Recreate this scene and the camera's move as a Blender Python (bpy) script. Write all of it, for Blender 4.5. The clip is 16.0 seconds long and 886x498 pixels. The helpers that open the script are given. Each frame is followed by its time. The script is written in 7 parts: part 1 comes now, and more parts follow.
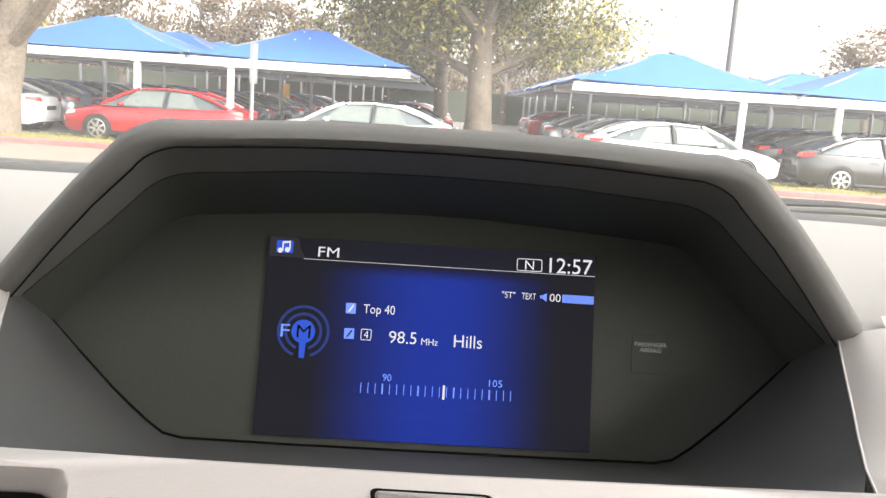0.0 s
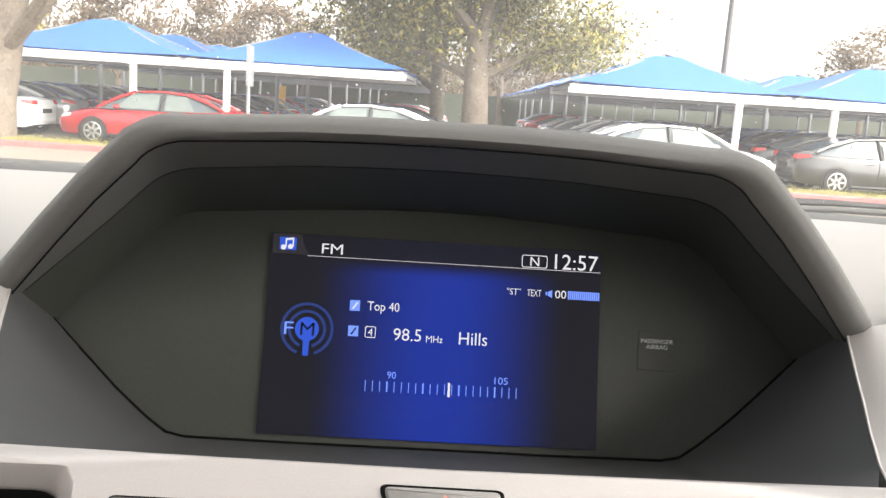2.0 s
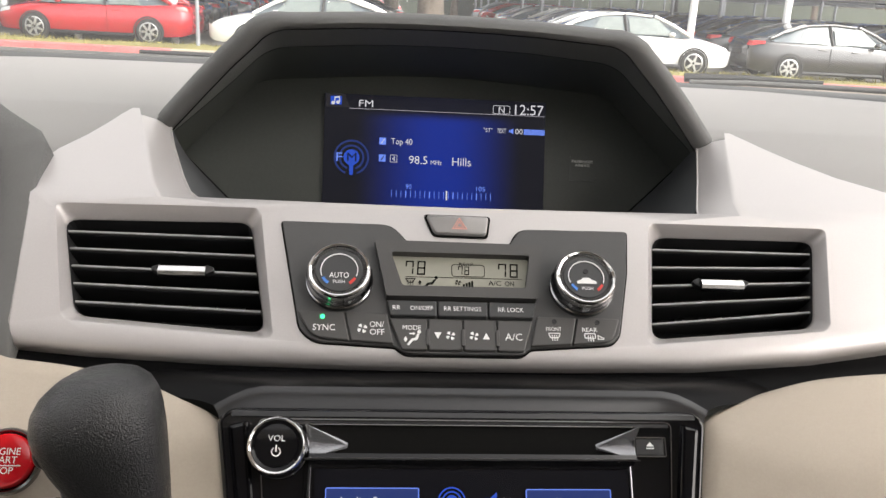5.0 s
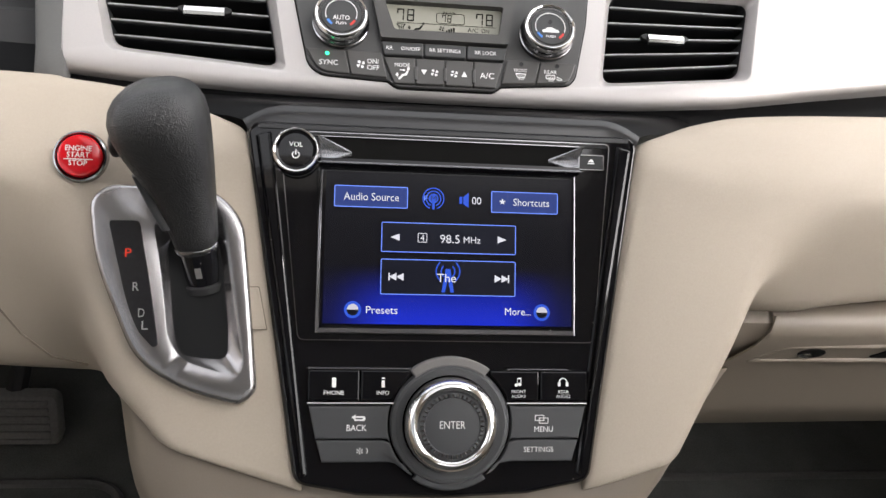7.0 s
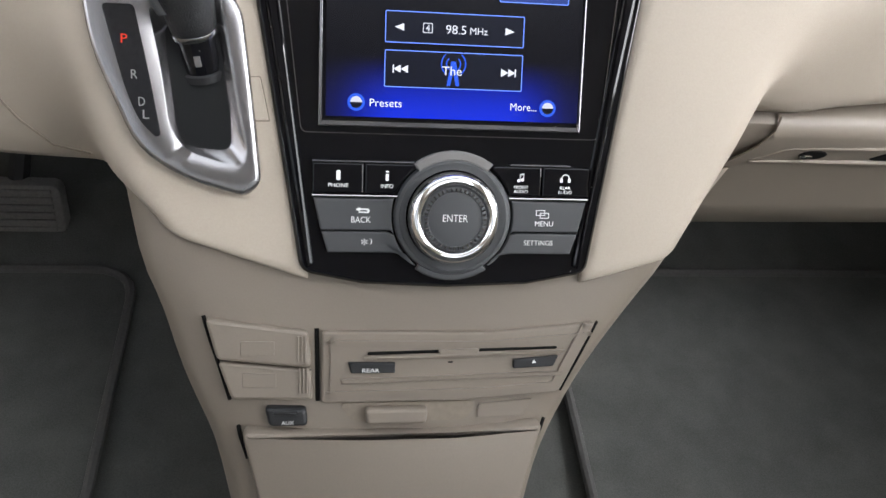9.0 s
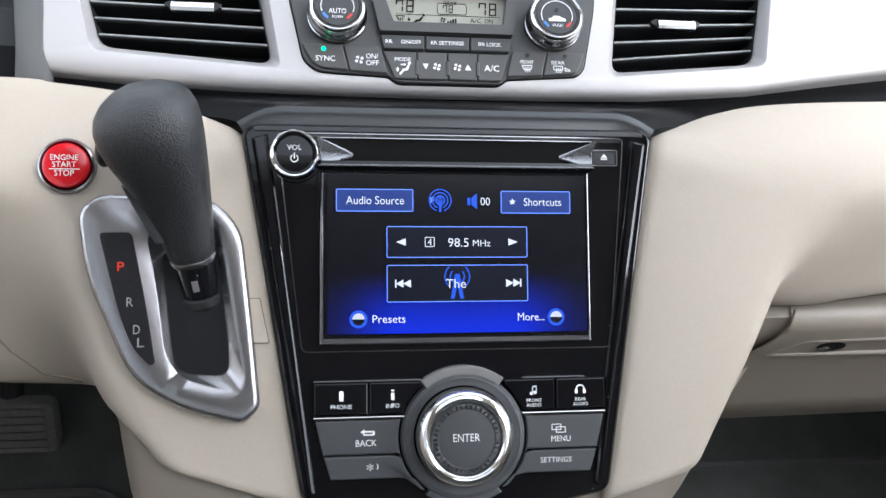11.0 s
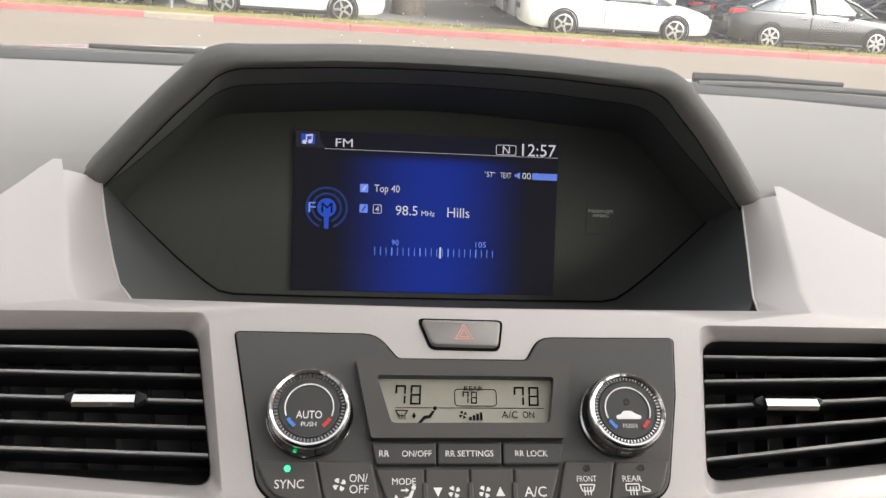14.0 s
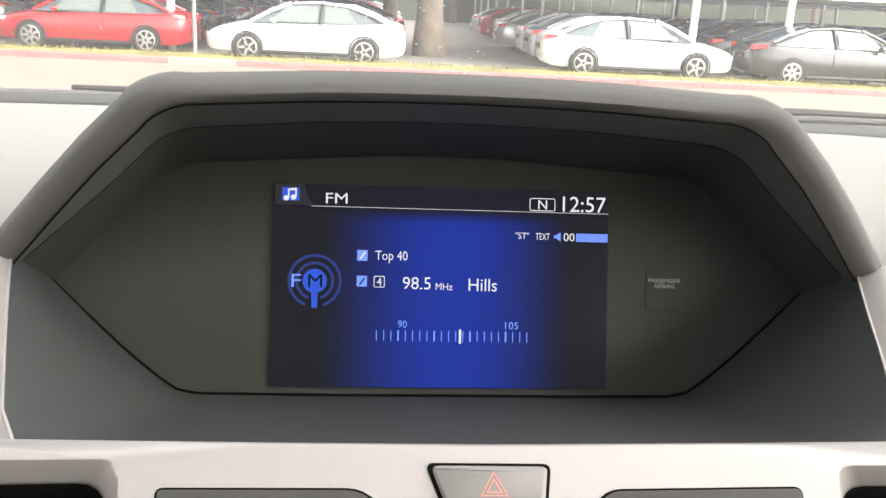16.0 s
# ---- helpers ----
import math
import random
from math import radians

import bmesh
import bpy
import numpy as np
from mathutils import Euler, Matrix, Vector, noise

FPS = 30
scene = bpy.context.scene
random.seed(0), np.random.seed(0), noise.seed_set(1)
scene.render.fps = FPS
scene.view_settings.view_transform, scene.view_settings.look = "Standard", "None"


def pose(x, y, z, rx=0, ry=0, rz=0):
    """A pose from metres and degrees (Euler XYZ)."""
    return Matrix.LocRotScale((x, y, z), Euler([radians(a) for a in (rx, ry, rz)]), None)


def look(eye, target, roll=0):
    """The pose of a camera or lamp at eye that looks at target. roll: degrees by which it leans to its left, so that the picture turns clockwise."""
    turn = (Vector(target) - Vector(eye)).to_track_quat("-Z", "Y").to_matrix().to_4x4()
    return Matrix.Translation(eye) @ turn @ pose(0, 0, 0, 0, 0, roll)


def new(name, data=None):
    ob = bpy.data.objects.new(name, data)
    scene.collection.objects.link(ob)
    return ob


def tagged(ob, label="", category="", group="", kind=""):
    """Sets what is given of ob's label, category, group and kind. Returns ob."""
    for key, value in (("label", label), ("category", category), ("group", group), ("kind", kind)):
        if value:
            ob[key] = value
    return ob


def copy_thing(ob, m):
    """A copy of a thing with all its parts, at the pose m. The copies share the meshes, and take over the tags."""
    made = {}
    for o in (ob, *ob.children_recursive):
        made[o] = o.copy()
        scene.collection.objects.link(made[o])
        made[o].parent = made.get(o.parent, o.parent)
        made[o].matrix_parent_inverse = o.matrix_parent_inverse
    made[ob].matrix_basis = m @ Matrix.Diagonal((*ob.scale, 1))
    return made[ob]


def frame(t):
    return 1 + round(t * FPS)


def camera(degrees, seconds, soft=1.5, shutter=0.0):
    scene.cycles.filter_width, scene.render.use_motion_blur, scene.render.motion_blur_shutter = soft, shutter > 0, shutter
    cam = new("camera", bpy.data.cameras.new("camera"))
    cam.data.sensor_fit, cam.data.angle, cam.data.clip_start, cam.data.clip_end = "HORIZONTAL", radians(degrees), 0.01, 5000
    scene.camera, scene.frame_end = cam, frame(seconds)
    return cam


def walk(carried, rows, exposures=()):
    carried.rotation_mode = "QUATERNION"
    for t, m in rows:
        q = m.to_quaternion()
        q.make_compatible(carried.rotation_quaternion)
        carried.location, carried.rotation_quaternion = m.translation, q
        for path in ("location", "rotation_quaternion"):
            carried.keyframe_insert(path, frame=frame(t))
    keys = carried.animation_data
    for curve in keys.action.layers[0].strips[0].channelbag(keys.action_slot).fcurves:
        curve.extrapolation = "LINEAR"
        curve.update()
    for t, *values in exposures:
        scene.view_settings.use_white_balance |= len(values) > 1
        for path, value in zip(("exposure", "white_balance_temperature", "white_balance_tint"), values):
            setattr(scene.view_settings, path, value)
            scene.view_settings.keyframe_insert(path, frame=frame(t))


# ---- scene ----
cam = camera(56.0, 16.0)
PATH = [
    (0, (-0.0090, -0.4140, 0.1790), (0.0580, 1.5530, -0.1730), 3.90),
    (0.5, (-0.0100, -0.4130, 0.1770), (0.0600, 1.5550, -0.1730), 3.80),
    (1, (-0.0130, -0.4110, 0.1750), (0.0610, 1.5570, -0.1720), 3.80),
    (1.5, (-0.0120, -0.4120, 0.1730), (0.0610, 1.5570, -0.1690), 3.60),
    (2, (-0.0130, -0.4110, 0.1750), (0.0620, 1.5580, -0.1710), 3.80),
    (2.5, (-0.0120, -0.4120, 0.1730), (0.0590, 1.5580, -0.1640), 3.40),
    (3, (-0.0140, -0.4110, 0.1700), (0.0590, 1.5600, -0.1630), 3.40),
    (3.2, (-0.0170, -0.4170, 0.1730), (0.0560, 1.5540, -0.1610), 3.40),
    (3.6, (-0.0211, -0.4374, 0.1739), (0.0636, 1.5308, -0.1744), 3.35),
    (4, (-0.0291, -0.4862, 0.1761), (0.0829, 1.4727, -0.2139), 3.26),
    (4.4, (-0.0388, -0.5493, 0.1786), (0.1062, 1.3932, -0.2759), 3.20),
    (4.8, (-0.0481, -0.6128, 0.1803), (0.1257, 1.3060, -0.3571), 3.22),
    (5.1, (-0.0536, -0.6521, 0.1806), (0.1332, 1.2438, -0.4284), 3.35),
    (5.3, (-0.0560, -0.6710, 0.1800), (0.1330, 1.2070, -0.4800), 3.50),
    (5.5, (-0.0580, -0.6880, 0.1790), (0.1300, 1.1690, -0.5390), 3.70),
    (6, (-0.0640, -0.7220, 0.1870), (0.1410, 1.0850, -0.6470), 4.30),
    (6.5, (-0.0660, -0.7340, 0.1870), (0.1680, 1.0180, -0.7490), 5.10),
    (7, (-0.0680, -0.7430, 0.1860), (0.1960, 0.9500, -0.8450), 6.10),
    (7.5, (-0.0700, -0.7470, 0.1840), (0.2030, 0.8680, -0.9640), 6.60),
    (8, (-0.0710, -0.7450, 0.1820), (0.2120, 0.7500, -1.1160), 7.80),
    (8.2, (-0.0720, -0.7440, 0.1810), (0.2150, 0.7050, -1.1680), 8.30),
    (8.5, (-0.0729, -0.7432, 0.1807), (0.2168, 0.6617, -1.2186), 8.76),
    (8.8, (-0.0730, -0.7430, 0.1819), (0.2148, 0.6492, -1.2343), 8.84),
    (9.2, (-0.0726, -0.7431, 0.1848), (0.2088, 0.6701, -1.2124), 8.48),
    (9.6, (-0.0720, -0.7422, 0.1875), (0.2016, 0.7210, -1.1556), 7.71),
    (10, (-0.0721, -0.7393, 0.1885), (0.1966, 0.7874, -1.0795), 6.71),
    (10.3, (-0.0730, -0.7350, 0.1870), (0.1960, 0.8390, -1.0190), 5.90),
    (10.5, (-0.0740, -0.7310, 0.1850), (0.1970, 0.8760, -0.9750), 5.30),
    (11, (-0.0730, -0.7160, 0.1840), (0.2050, 0.9530, -0.8820), 5.00),
    (11.5, (-0.0730, -0.6990, 0.1860), (0.2190, 1.0380, -0.7610), 5.20),
    (12, (-0.0740, -0.6710, 0.1900), (0.2180, 1.1290, -0.6290), 5.10),
    (12.5, (-0.0710, -0.6400, 0.2020), (0.2030, 1.1960, -0.5450), 4.70),
    (13, (-0.0660, -0.5980, 0.2070), (0.1930, 1.2670, -0.4700), 4.30),
    (13.5, (-0.0590, -0.5570, 0.2090), (0.1960, 1.3090, -0.4630), 4.20),
    (14, (-0.0540, -0.5170, 0.2140), (0.1840, 1.3560, -0.4460), 4.00),
    (14.5, (-0.0420, -0.4600, 0.2160), (0.1760, 1.4230, -0.4220), 3.70),
    (15, (-0.0330, -0.4030, 0.2090), (0.1550, 1.4970, -0.3860), 3.10),
    (15.5, (-0.0310, -0.3900, 0.1960), (0.1440, 1.5170, -0.3810), 2.90),
    (16, (-0.0390, -0.3970, 0.1960), (0.1430, 1.5110, -0.3780), 2.90),
]
walk(cam, [(t, look(eye, target, roll)) for t, eye, target, roll in PATH],
     [(0, 2.52, 7000, 12), (3.2, 2.5, 7000, 12), (5.3, 2.1, 6850, 13), (6, 2.18, 6850, 13), (7, 2.5, 6600, 13), (8, 2.85, 6300, 12), (10.4, 2.85, 6000, 10), (11, 2.75, 5850, 10), (12, 2.4, 6150, 10), (12.5, 2.2, 6300, 11), (13.5, 1.98, 6700, 13), (14.5, 2.1, 6900, 12), (15.2, 2.54, 6950, 12), (16, 2.56, 6950, 12)])

# ---- world and light ----
world = bpy.data.worlds.new("overcast_sky")
scene.world = world
world.use_nodes = True
wn, wl = world.node_tree.nodes, world.node_tree.links
sky = wn.new("ShaderNodeTexSky")
sky.sky_type, sky.sun_disc = "NISHITA", False
sky.sun_elevation, sky.sun_rotation = radians(40), radians(127)
sky.air_density, sky.dust_density, sky.ozone_density = 1.0, 4.0, 1.0
hsv = wn.new("ShaderNodeHueSaturation")
hsv.inputs["Saturation"].default_value = 0.12
wl.new(sky.outputs[0], hsv.inputs["Color"])
wl.new(hsv.outputs[0], wn["Background"].inputs["Color"])
wn["Background"].inputs["Strength"].default_value = 0.15
sun_data = bpy.data.lights.new("sun", "SUN")
sun_data.energy, sun_data.angle, sun_data.color = 0.16, radians(40), (1.0, 0.96, 0.9)
sun = new("sun", sun_data)
sun.matrix_world = look((5.9, -4.45, 6.5), (0, 0, 0))


# ---- materials ----
def rgb(c):
    return (c[0], c[1], c[2], 1.0)


def material(name, base, rough=0.5, metal=0.0, grain=0.0, scale=300.0, spread=0.12, coat=0.0, rough_spread=0.1, cells=False, blotch=6.0, spec=0.5, dust=0.0):
    """Principled surface with colour drift at two scales, uneven gloss and a fine relief."""
    m = bpy.data.materials.new(name)
    m.use_nodes = True
    n, l = m.node_tree.nodes, m.node_tree.links
    b = n["Principled BSDF"]
    b.inputs["Metallic"].default_value = metal
    b.inputs["Coat Weight"].default_value = coat
    b.inputs["Specular IOR Level"].default_value = spec
    b.inputs["Coat Roughness"].default_value = 0.08
    tc = n.new("ShaderNodeTexCoord")
    big, small = n.new("ShaderNodeTexNoise"), n.new("ShaderNodeTexNoise")
    big.inputs["Scale"].default_value, small.inputs["Scale"].default_value = blotch, scale
    big.inputs["Detail"].default_value, small.inputs["Detail"].default_value = 4, 2
    for t in (big, small):
        l.new(tc.outputs["Object"], t.inputs["Vector"])
    mix = n.new("ShaderNodeMath")
    mix.operation = "ADD"
    l.new(big.outputs["Fac"], mix.inputs[0])
    l.new(small.outputs["Fac"], mix.inputs[1])
    ramp = n.new("ShaderNodeMapRange")
    ramp.inputs["From Min"].default_value, ramp.inputs["From Max"].default_value = 0.6, 1.4
    ramp.inputs["To Min"].default_value, ramp.inputs["To Max"].default_value = 1 - spread, 1 + spread
    l.new(mix.outputs[0], ramp.inputs["Value"])
    col = n.new("ShaderNodeMix")
    col.data_type, col.blend_type = "RGBA", "MULTIPLY"
    col.inputs["Factor"].default_value = 1.0
    col.inputs["A"].default_value = rgb(base)
    l.new(ramp.outputs[0], col.inputs["B"])
    tint = col.outputs["Result"]
    if dust:
        specks = n.new("ShaderNodeTexVoronoi")
        specks.inputs["Scale"].default_value = 420
        l.new(tc.outputs["Object"], specks.inputs["Vector"])
        low = n.new("ShaderNodeMath")
        low.operation, low.inputs[1].default_value = "LESS_THAN", 0.13
        l.new(specks.outputs["Distance"], low.inputs[0])
        few = n.new("ShaderNodeMath")
        few.operation, few.inputs[1].default_value = "GREATER_THAN", 1 - dust
        l.new(specks.outputs["Color"], few.inputs[0])
        both = n.new("ShaderNodeMath")
        both.operation = "MULTIPLY"
        l.new(low.outputs[0], both.inputs[0])
        l.new(few.outputs[0], both.inputs[1])
        dusty = n.new("ShaderNodeMix")
        dusty.data_type = "RGBA"
        dusty.inputs["B"].default_value = (0.35, 0.33, 0.3, 1)
        l.new(both.outputs[0], dusty.inputs["Factor"])
        l.new(tint, dusty.inputs["A"])
        tint = dusty.outputs["Result"]
    l.new(tint, b.inputs["Base Color"])
    rr = n.new("ShaderNodeMapRange")
    rr.inputs["To Min"].default_value = max(0.02, rough - rough_spread)
    rr.inputs["To Max"].default_value = min(1, rough + rough_spread)
    l.new(big.outputs["Fac"], rr.inputs["Value"])
    l.new(rr.outputs[0], b.inputs["Roughness"])
    if grain:
        bump = n.new("ShaderNodeBump")
        bump.inputs["Strength"].default_value, bump.inputs["Distance"].default_value = grain, 0.0006
        if cells:
            vor = n.new("ShaderNodeTexVoronoi")
            vor.inputs["Scale"].default_value = scale
            warp = n.new("ShaderNodeMix")
            warp.data_type = "VECTOR"
            warp.inputs["Factor"].default_value = 0.02
            l.new(tc.outputs["Object"], warp.inputs["A"])
            l.new(small.outputs["Color"], warp.inputs["B"])
            l.new(warp.outputs["Result"], vor.inputs["Vector"])
            l.new(vor.outputs["Distance"], bump.inputs["Height"])
        else:
            l.new(small.outputs["Fac"], bump.inputs["Height"])
        l.new(bump.outputs[0], b.inputs["Normal"])
    return m


def glowing(name, colour, strength):
    m = bpy.data.materials.new(name)
    m.use_nodes = True
    b = m.node_tree.nodes["Principled BSDF"]
    b.inputs["Base Color"].default_value = (0.005, 0.005, 0.008, 1)
    b.inputs["Roughness"].default_value = 0.25
    b.inputs["Specular IOR Level"].default_value = 0.2
    b.inputs["Emission Color"].default_value = rgb(colour)
    b.inputs["Emission Strength"].default_value = strength
    return m


def clear_glass(name, tint=(1, 1, 1), gloss=1.0, haze=0.0):
    m = bpy.data.materials.new(name)
    m.use_nodes = True
    n, l = m.node_tree.nodes, m.node_tree.links
    n.remove(n["Principled BSDF"])
    tr, gl, mx, fr = n.new("ShaderNodeBsdfTransparent"), n.new("ShaderNodeBsdfGlossy"), n.new("ShaderNodeMixShader"), n.new("ShaderNodeLayerWeight")
    steep = n.new("ShaderNodeMath")
    steep.operation, steep.inputs[1].default_value = "POWER", 4.5
    tr.inputs[0].default_value = rgb(tint)
    gl.inputs["Roughness"].default_value = 0.02
    fr.inputs["Blend"].default_value = 0.5
    l.new(fr.outputs["Facing"], steep.inputs[0])
    share = n.new("ShaderNodeMath")
    share.operation, share.inputs[1].default_value = "MULTIPLY", 0.7 * gloss
    l.new(steep.outputs[0], share.inputs[0])
    l.new(share.outputs[0], mx.inputs[0])
    l.new(tr.outputs[0], mx.inputs[1])
    l.new(gl.outputs[0], mx.inputs[2])
    out = mx.outputs[0]
    if haze:
        film, dusty = n.new("ShaderNodeBsdfTranslucent"), n.new("ShaderNodeMixShader")
        film.inputs[0].default_value = (0.9, 0.9, 0.88, 1)
        smear = n.new("ShaderNodeTexNoise")
        smear.inputs["Scale"].default_value = 5
        amount = n.new("ShaderNodeMapRange")
        amount.inputs["To Min"].default_value, amount.inputs["To Max"].default_value = haze * 0.7, haze * 1.3
        l.new(smear.outputs["Fac"], amount.inputs["Value"])
        l.new(amount.outputs[0], dusty.inputs[0])
        l.new(out, dusty.inputs[1])
        l.new(film.outputs[0], dusty.inputs[2])
        out = dusty.outputs[0]
    l.new(out, n["Material Output"].inputs[0])
    return m


silver = material("silver_satin_paint", (0.45, 0.428, 0.42), 0.44, 0.55, 0.05, 1500, 0.05, rough_spread=0.05)
silver_gate = material("brushed_silver", (0.34, 0.33, 0.335), 0.27, 0.95, 0.08, 1200, 0.08, rough_spread=0.08)
pad_grey = material("soft_grey_dash_vinyl", (0.225, 0.218, 0.213), 0.75, 0, 0.35, 900, 0.05, cells=True)
beige = material("beige_grained_vinyl", (0.4, 0.346, 0.28), 0.6, 0, 0.45, 750, 0.05, cells=True)
# smooth beige plastic, base darkened for the weaker light low in the cabin
beige_smooth = material("dimmed_beige_smooth_plastic", (0.175, 0.147, 0.117), 0.55, 0, 0.1, 900, 0.05)
hood_dark = material("dark_grey_hood_vinyl", (0.08, 0.079, 0.077), 0.65, 0, 0.35, 1100, 0.1, cells=True)
basin_dark = material("dark_slate_plastic", (0.066, 0.069, 0.071), 0.7, 0, 0.2, 1300, 0.1, spec=0.2)
lining_dark = material("dark_hood_lining", (0.108, 0.11, 0.1), 0.7, 0, 0.25, 1100, 0.1, cells=True)
shroud_dark = material("dark_inner_shroud", (0.064, 0.068, 0.06), 0.75, 0, 0.25, 1100, 0.1, spec=0.2)
smoked = material("smoked_display_panel", (0.062, 0.067, 0.061), 0.42, 0, 0, 500, 0.1, rough_spread=0.05)
piano = material("piano_black", (0.004, 0.004, 0.005), 0.06, 0, 0, 300, 0.1, rough_spread=0.03, dust=0.1, spec=0.38)
charcoal = material("charcoal_plastic", (0.034, 0.035, 0.036), 0.45, 0, 0.15, 1300, 0.1)
graphite = material("graphite_panel", (0.054, 0.0535, 0.053), 0.5, 0.1, 0.12, 1500, 0.08)
key_grey = material("warm_grey_key", (0.057, 0.055, 0.053), 0.5, 0.1, 0.1, 1500, 0.07)
switch_grey = material("satin_grey_switch", (0.15, 0.142, 0.138), 0.42, 0.1, 0.08, 1500, 0.07)
hazard_grey = material("pale_satin_grey_switch", (0.26, 0.25, 0.245), 0.4, 0.2, 0.08, 1500, 0.06)
key_dark = material("slate_grey_key", (0.045, 0.0465, 0.049), 0.45, 0, 0.1, 1500, 0.07)
bevel_gloss = material("bright_glass_bevel", (0.17, 0.17, 0.18), 0.14, 0.9, 0, 300, 0.05)
black_plastic = material("matt_black_plastic", (0.008, 0.008, 0.009), 0.6, 0, 0.1, 900, 0.2)
slat_black = material("satin_black_slat", (0.014, 0.014, 0.0145), 0.3, 0, 0, 900, 0.1, spec=0.4)
chrome = material("chrome", (0.78, 0.77, 0.76), 0.1, 1.0, 0, 300, 0.03, rough_spread=0.04)
dark_chrome = material("dark_chrome", (0.3, 0.3, 0.31), 0.16, 1.0, 0, 300, 0.05, rough_spread=0.05)
leather = material("black_leather", (0.011, 0.0112, 0.012), 0.34, 0, 0.6, 380, 0.2, cells=True, rough_spread=0.06, spec=0.6)
lcd_glass = material("grey_green_lcd", (0.27, 0.265, 0.22), 0.3, 0, 0, 200, 0.03)
lcd_ink = material("lcd_ink", (0.004, 0.0045, 0.004), 0.6, spec=0.1)
print_white = material("printed_white", (0.75, 0.75, 0.74), 0.5, spread=0.03)
print_dim = material("printed_grey", (0.24, 0.24, 0.235), 0.5, spread=0.03)
print_red = material("printed_red", (0.55, 0.04, 0.03), 0.5, spread=0.03)
print_orange = material("printed_pale_red", (0.65, 0.27, 0.22), 0.5, spread=0.03)
print_blue = material("printed_blue", (0.05, 0.2, 0.6), 0.5, spread=0.03)
red_button = material("red_glossy_plastic", (0.5, 0.006, 0.012), 0.16, 0, 0, 300, 0.08, coat=0.6)
# pedal rubber, paler than the other rubber for the light falling on it
pedal_grey = material("lit_pedal_rubber", (0.15, 0.146, 0.138), 0.7, 0, 0.3, 300, 0.25)
carpet = material("dark_grey_carpet", (0.07, 0.073, 0.068), 0.95, 0, 1.0, 700, 0.35, blotch=25)
rubber = material("black_rubber", (0.07, 0.069, 0.067), 0.75, 0, 0.3, 300, 0.2)
slat_edge = material("satin_slat_edge", (0.3, 0.3, 0.3), 0.3, 0.3, 0, 900, 0.1)
# gloss black with its specular cut, to read as shaded under the trim
recess_black = material("shaded_recess_black", (0.004, 0.004, 0.0042), 0.3, 0, 0, 900, 0.1, spec=0.04, rough_spread=0.04)
well_black = material("black_sliding_cover", (0.008, 0.0085, 0.009), 0.45, 0, 0.1, 900, 0.15, spec=0.2)
window_smoke = material("smoky_position_window", (0.02, 0.02, 0.022), 0.16, 0.3, 0, 300, 0.2, rough_spread=0.06)
# gloss black funnels: the bright sky reflection is put in as grey
funnel_sheen = material("slot_funnel_sky_sheen", (0.3, 0.3, 0.31), 0.25, 0.8, 0, 900, 0.1)
flank_grey = material("satin_dark_grey_flank", (0.02, 0.02, 0.021), 0.22, 0, 0, 900, 0.06)
# black that stands for the shade inside gaps, slots and hollows
gap_black = material("seam_shadow_black", (0.005, 0.0048, 0.0045), 0.85, spec=0.1)
seam_dark = material("hood_seam_grey", (0.025, 0.025, 0.025), 0.8, spec=0.2)
seam_brown = material("beige_crease_shade", (0.2, 0.17, 0.135), 0.8, spec=0.2)
headliner = material("beige_headliner_cloth", (0.66, 0.62, 0.56), 0.9, 0, 0.4, 900, 0.06)
led_green = glowing("green_led", (0.02, 1.0, 0.3), 0.7)
privacy_glass = clear_glass("dark_privacy_glass", (0.5, 0.51, 0.51))
windscreen_glass = clear_glass("windscreen_glass", (0.93, 0.96, 0.95), 1.0, 0.06)


# ---- building helpers ----
def mesh_of(name, bm, mat, smooth=False, angle=35):
    me = bpy.data.meshes.new(name)
    bmesh.ops.recalc_face_normals(bm, faces=bm.faces)
    bm.to_mesh(me)
    bm.free()
    for m in (mat if isinstance(mat, (list, tuple)) else [mat]):
        me.materials.append(m)
    if smooth:
        me.polygons.foreach_set("use_smooth", [True] * len(me.polygons))
        me.set_sharp_from_angle(angle=radians(angle))
    return me


def part(name, bm, mat, parent=None, label="", smooth=False, angle=35):
    ob = new(name, mesh_of(name, bm, mat, smooth, angle))
    ob.parent = parent
    if label:
        tagged(ob, label)
    return ob


def thing(name, bm, mat, label, category, m=None, group="", kind="", smooth=False, angle=35):
    ob = new(name, mesh_of(name, bm, mat, smooth, angle) if bm else None)
    if m is not None:
        ob.matrix_world = m
    return tagged(ob, label, category, group, kind)


def tilted(origin, tilt):
    """A sheet's own axes: x right, y up the sheet, z out of it; tilt: degrees that it leans back."""
    s, c = math.sin(radians(tilt)), math.cos(radians(tilt))
    return Matrix(((1, 0, 0, origin[0]), (0, s, -c, origin[1]), (0, c, s, origin[2]), (0, 0, 0, 1)))


SCREEN = tilted((0, 0, 0), 17.5)
CLIMATE = tilted((0.003, -0.1782, 0.0433), 47.83)
STACK = tilted((0, -0.2997, -0.042), 35.79)


def area(pts):
    return sum(pts[i - 1][0] * pts[i][1] - pts[i][0] * pts[i - 1][1] for i in range(len(pts)))


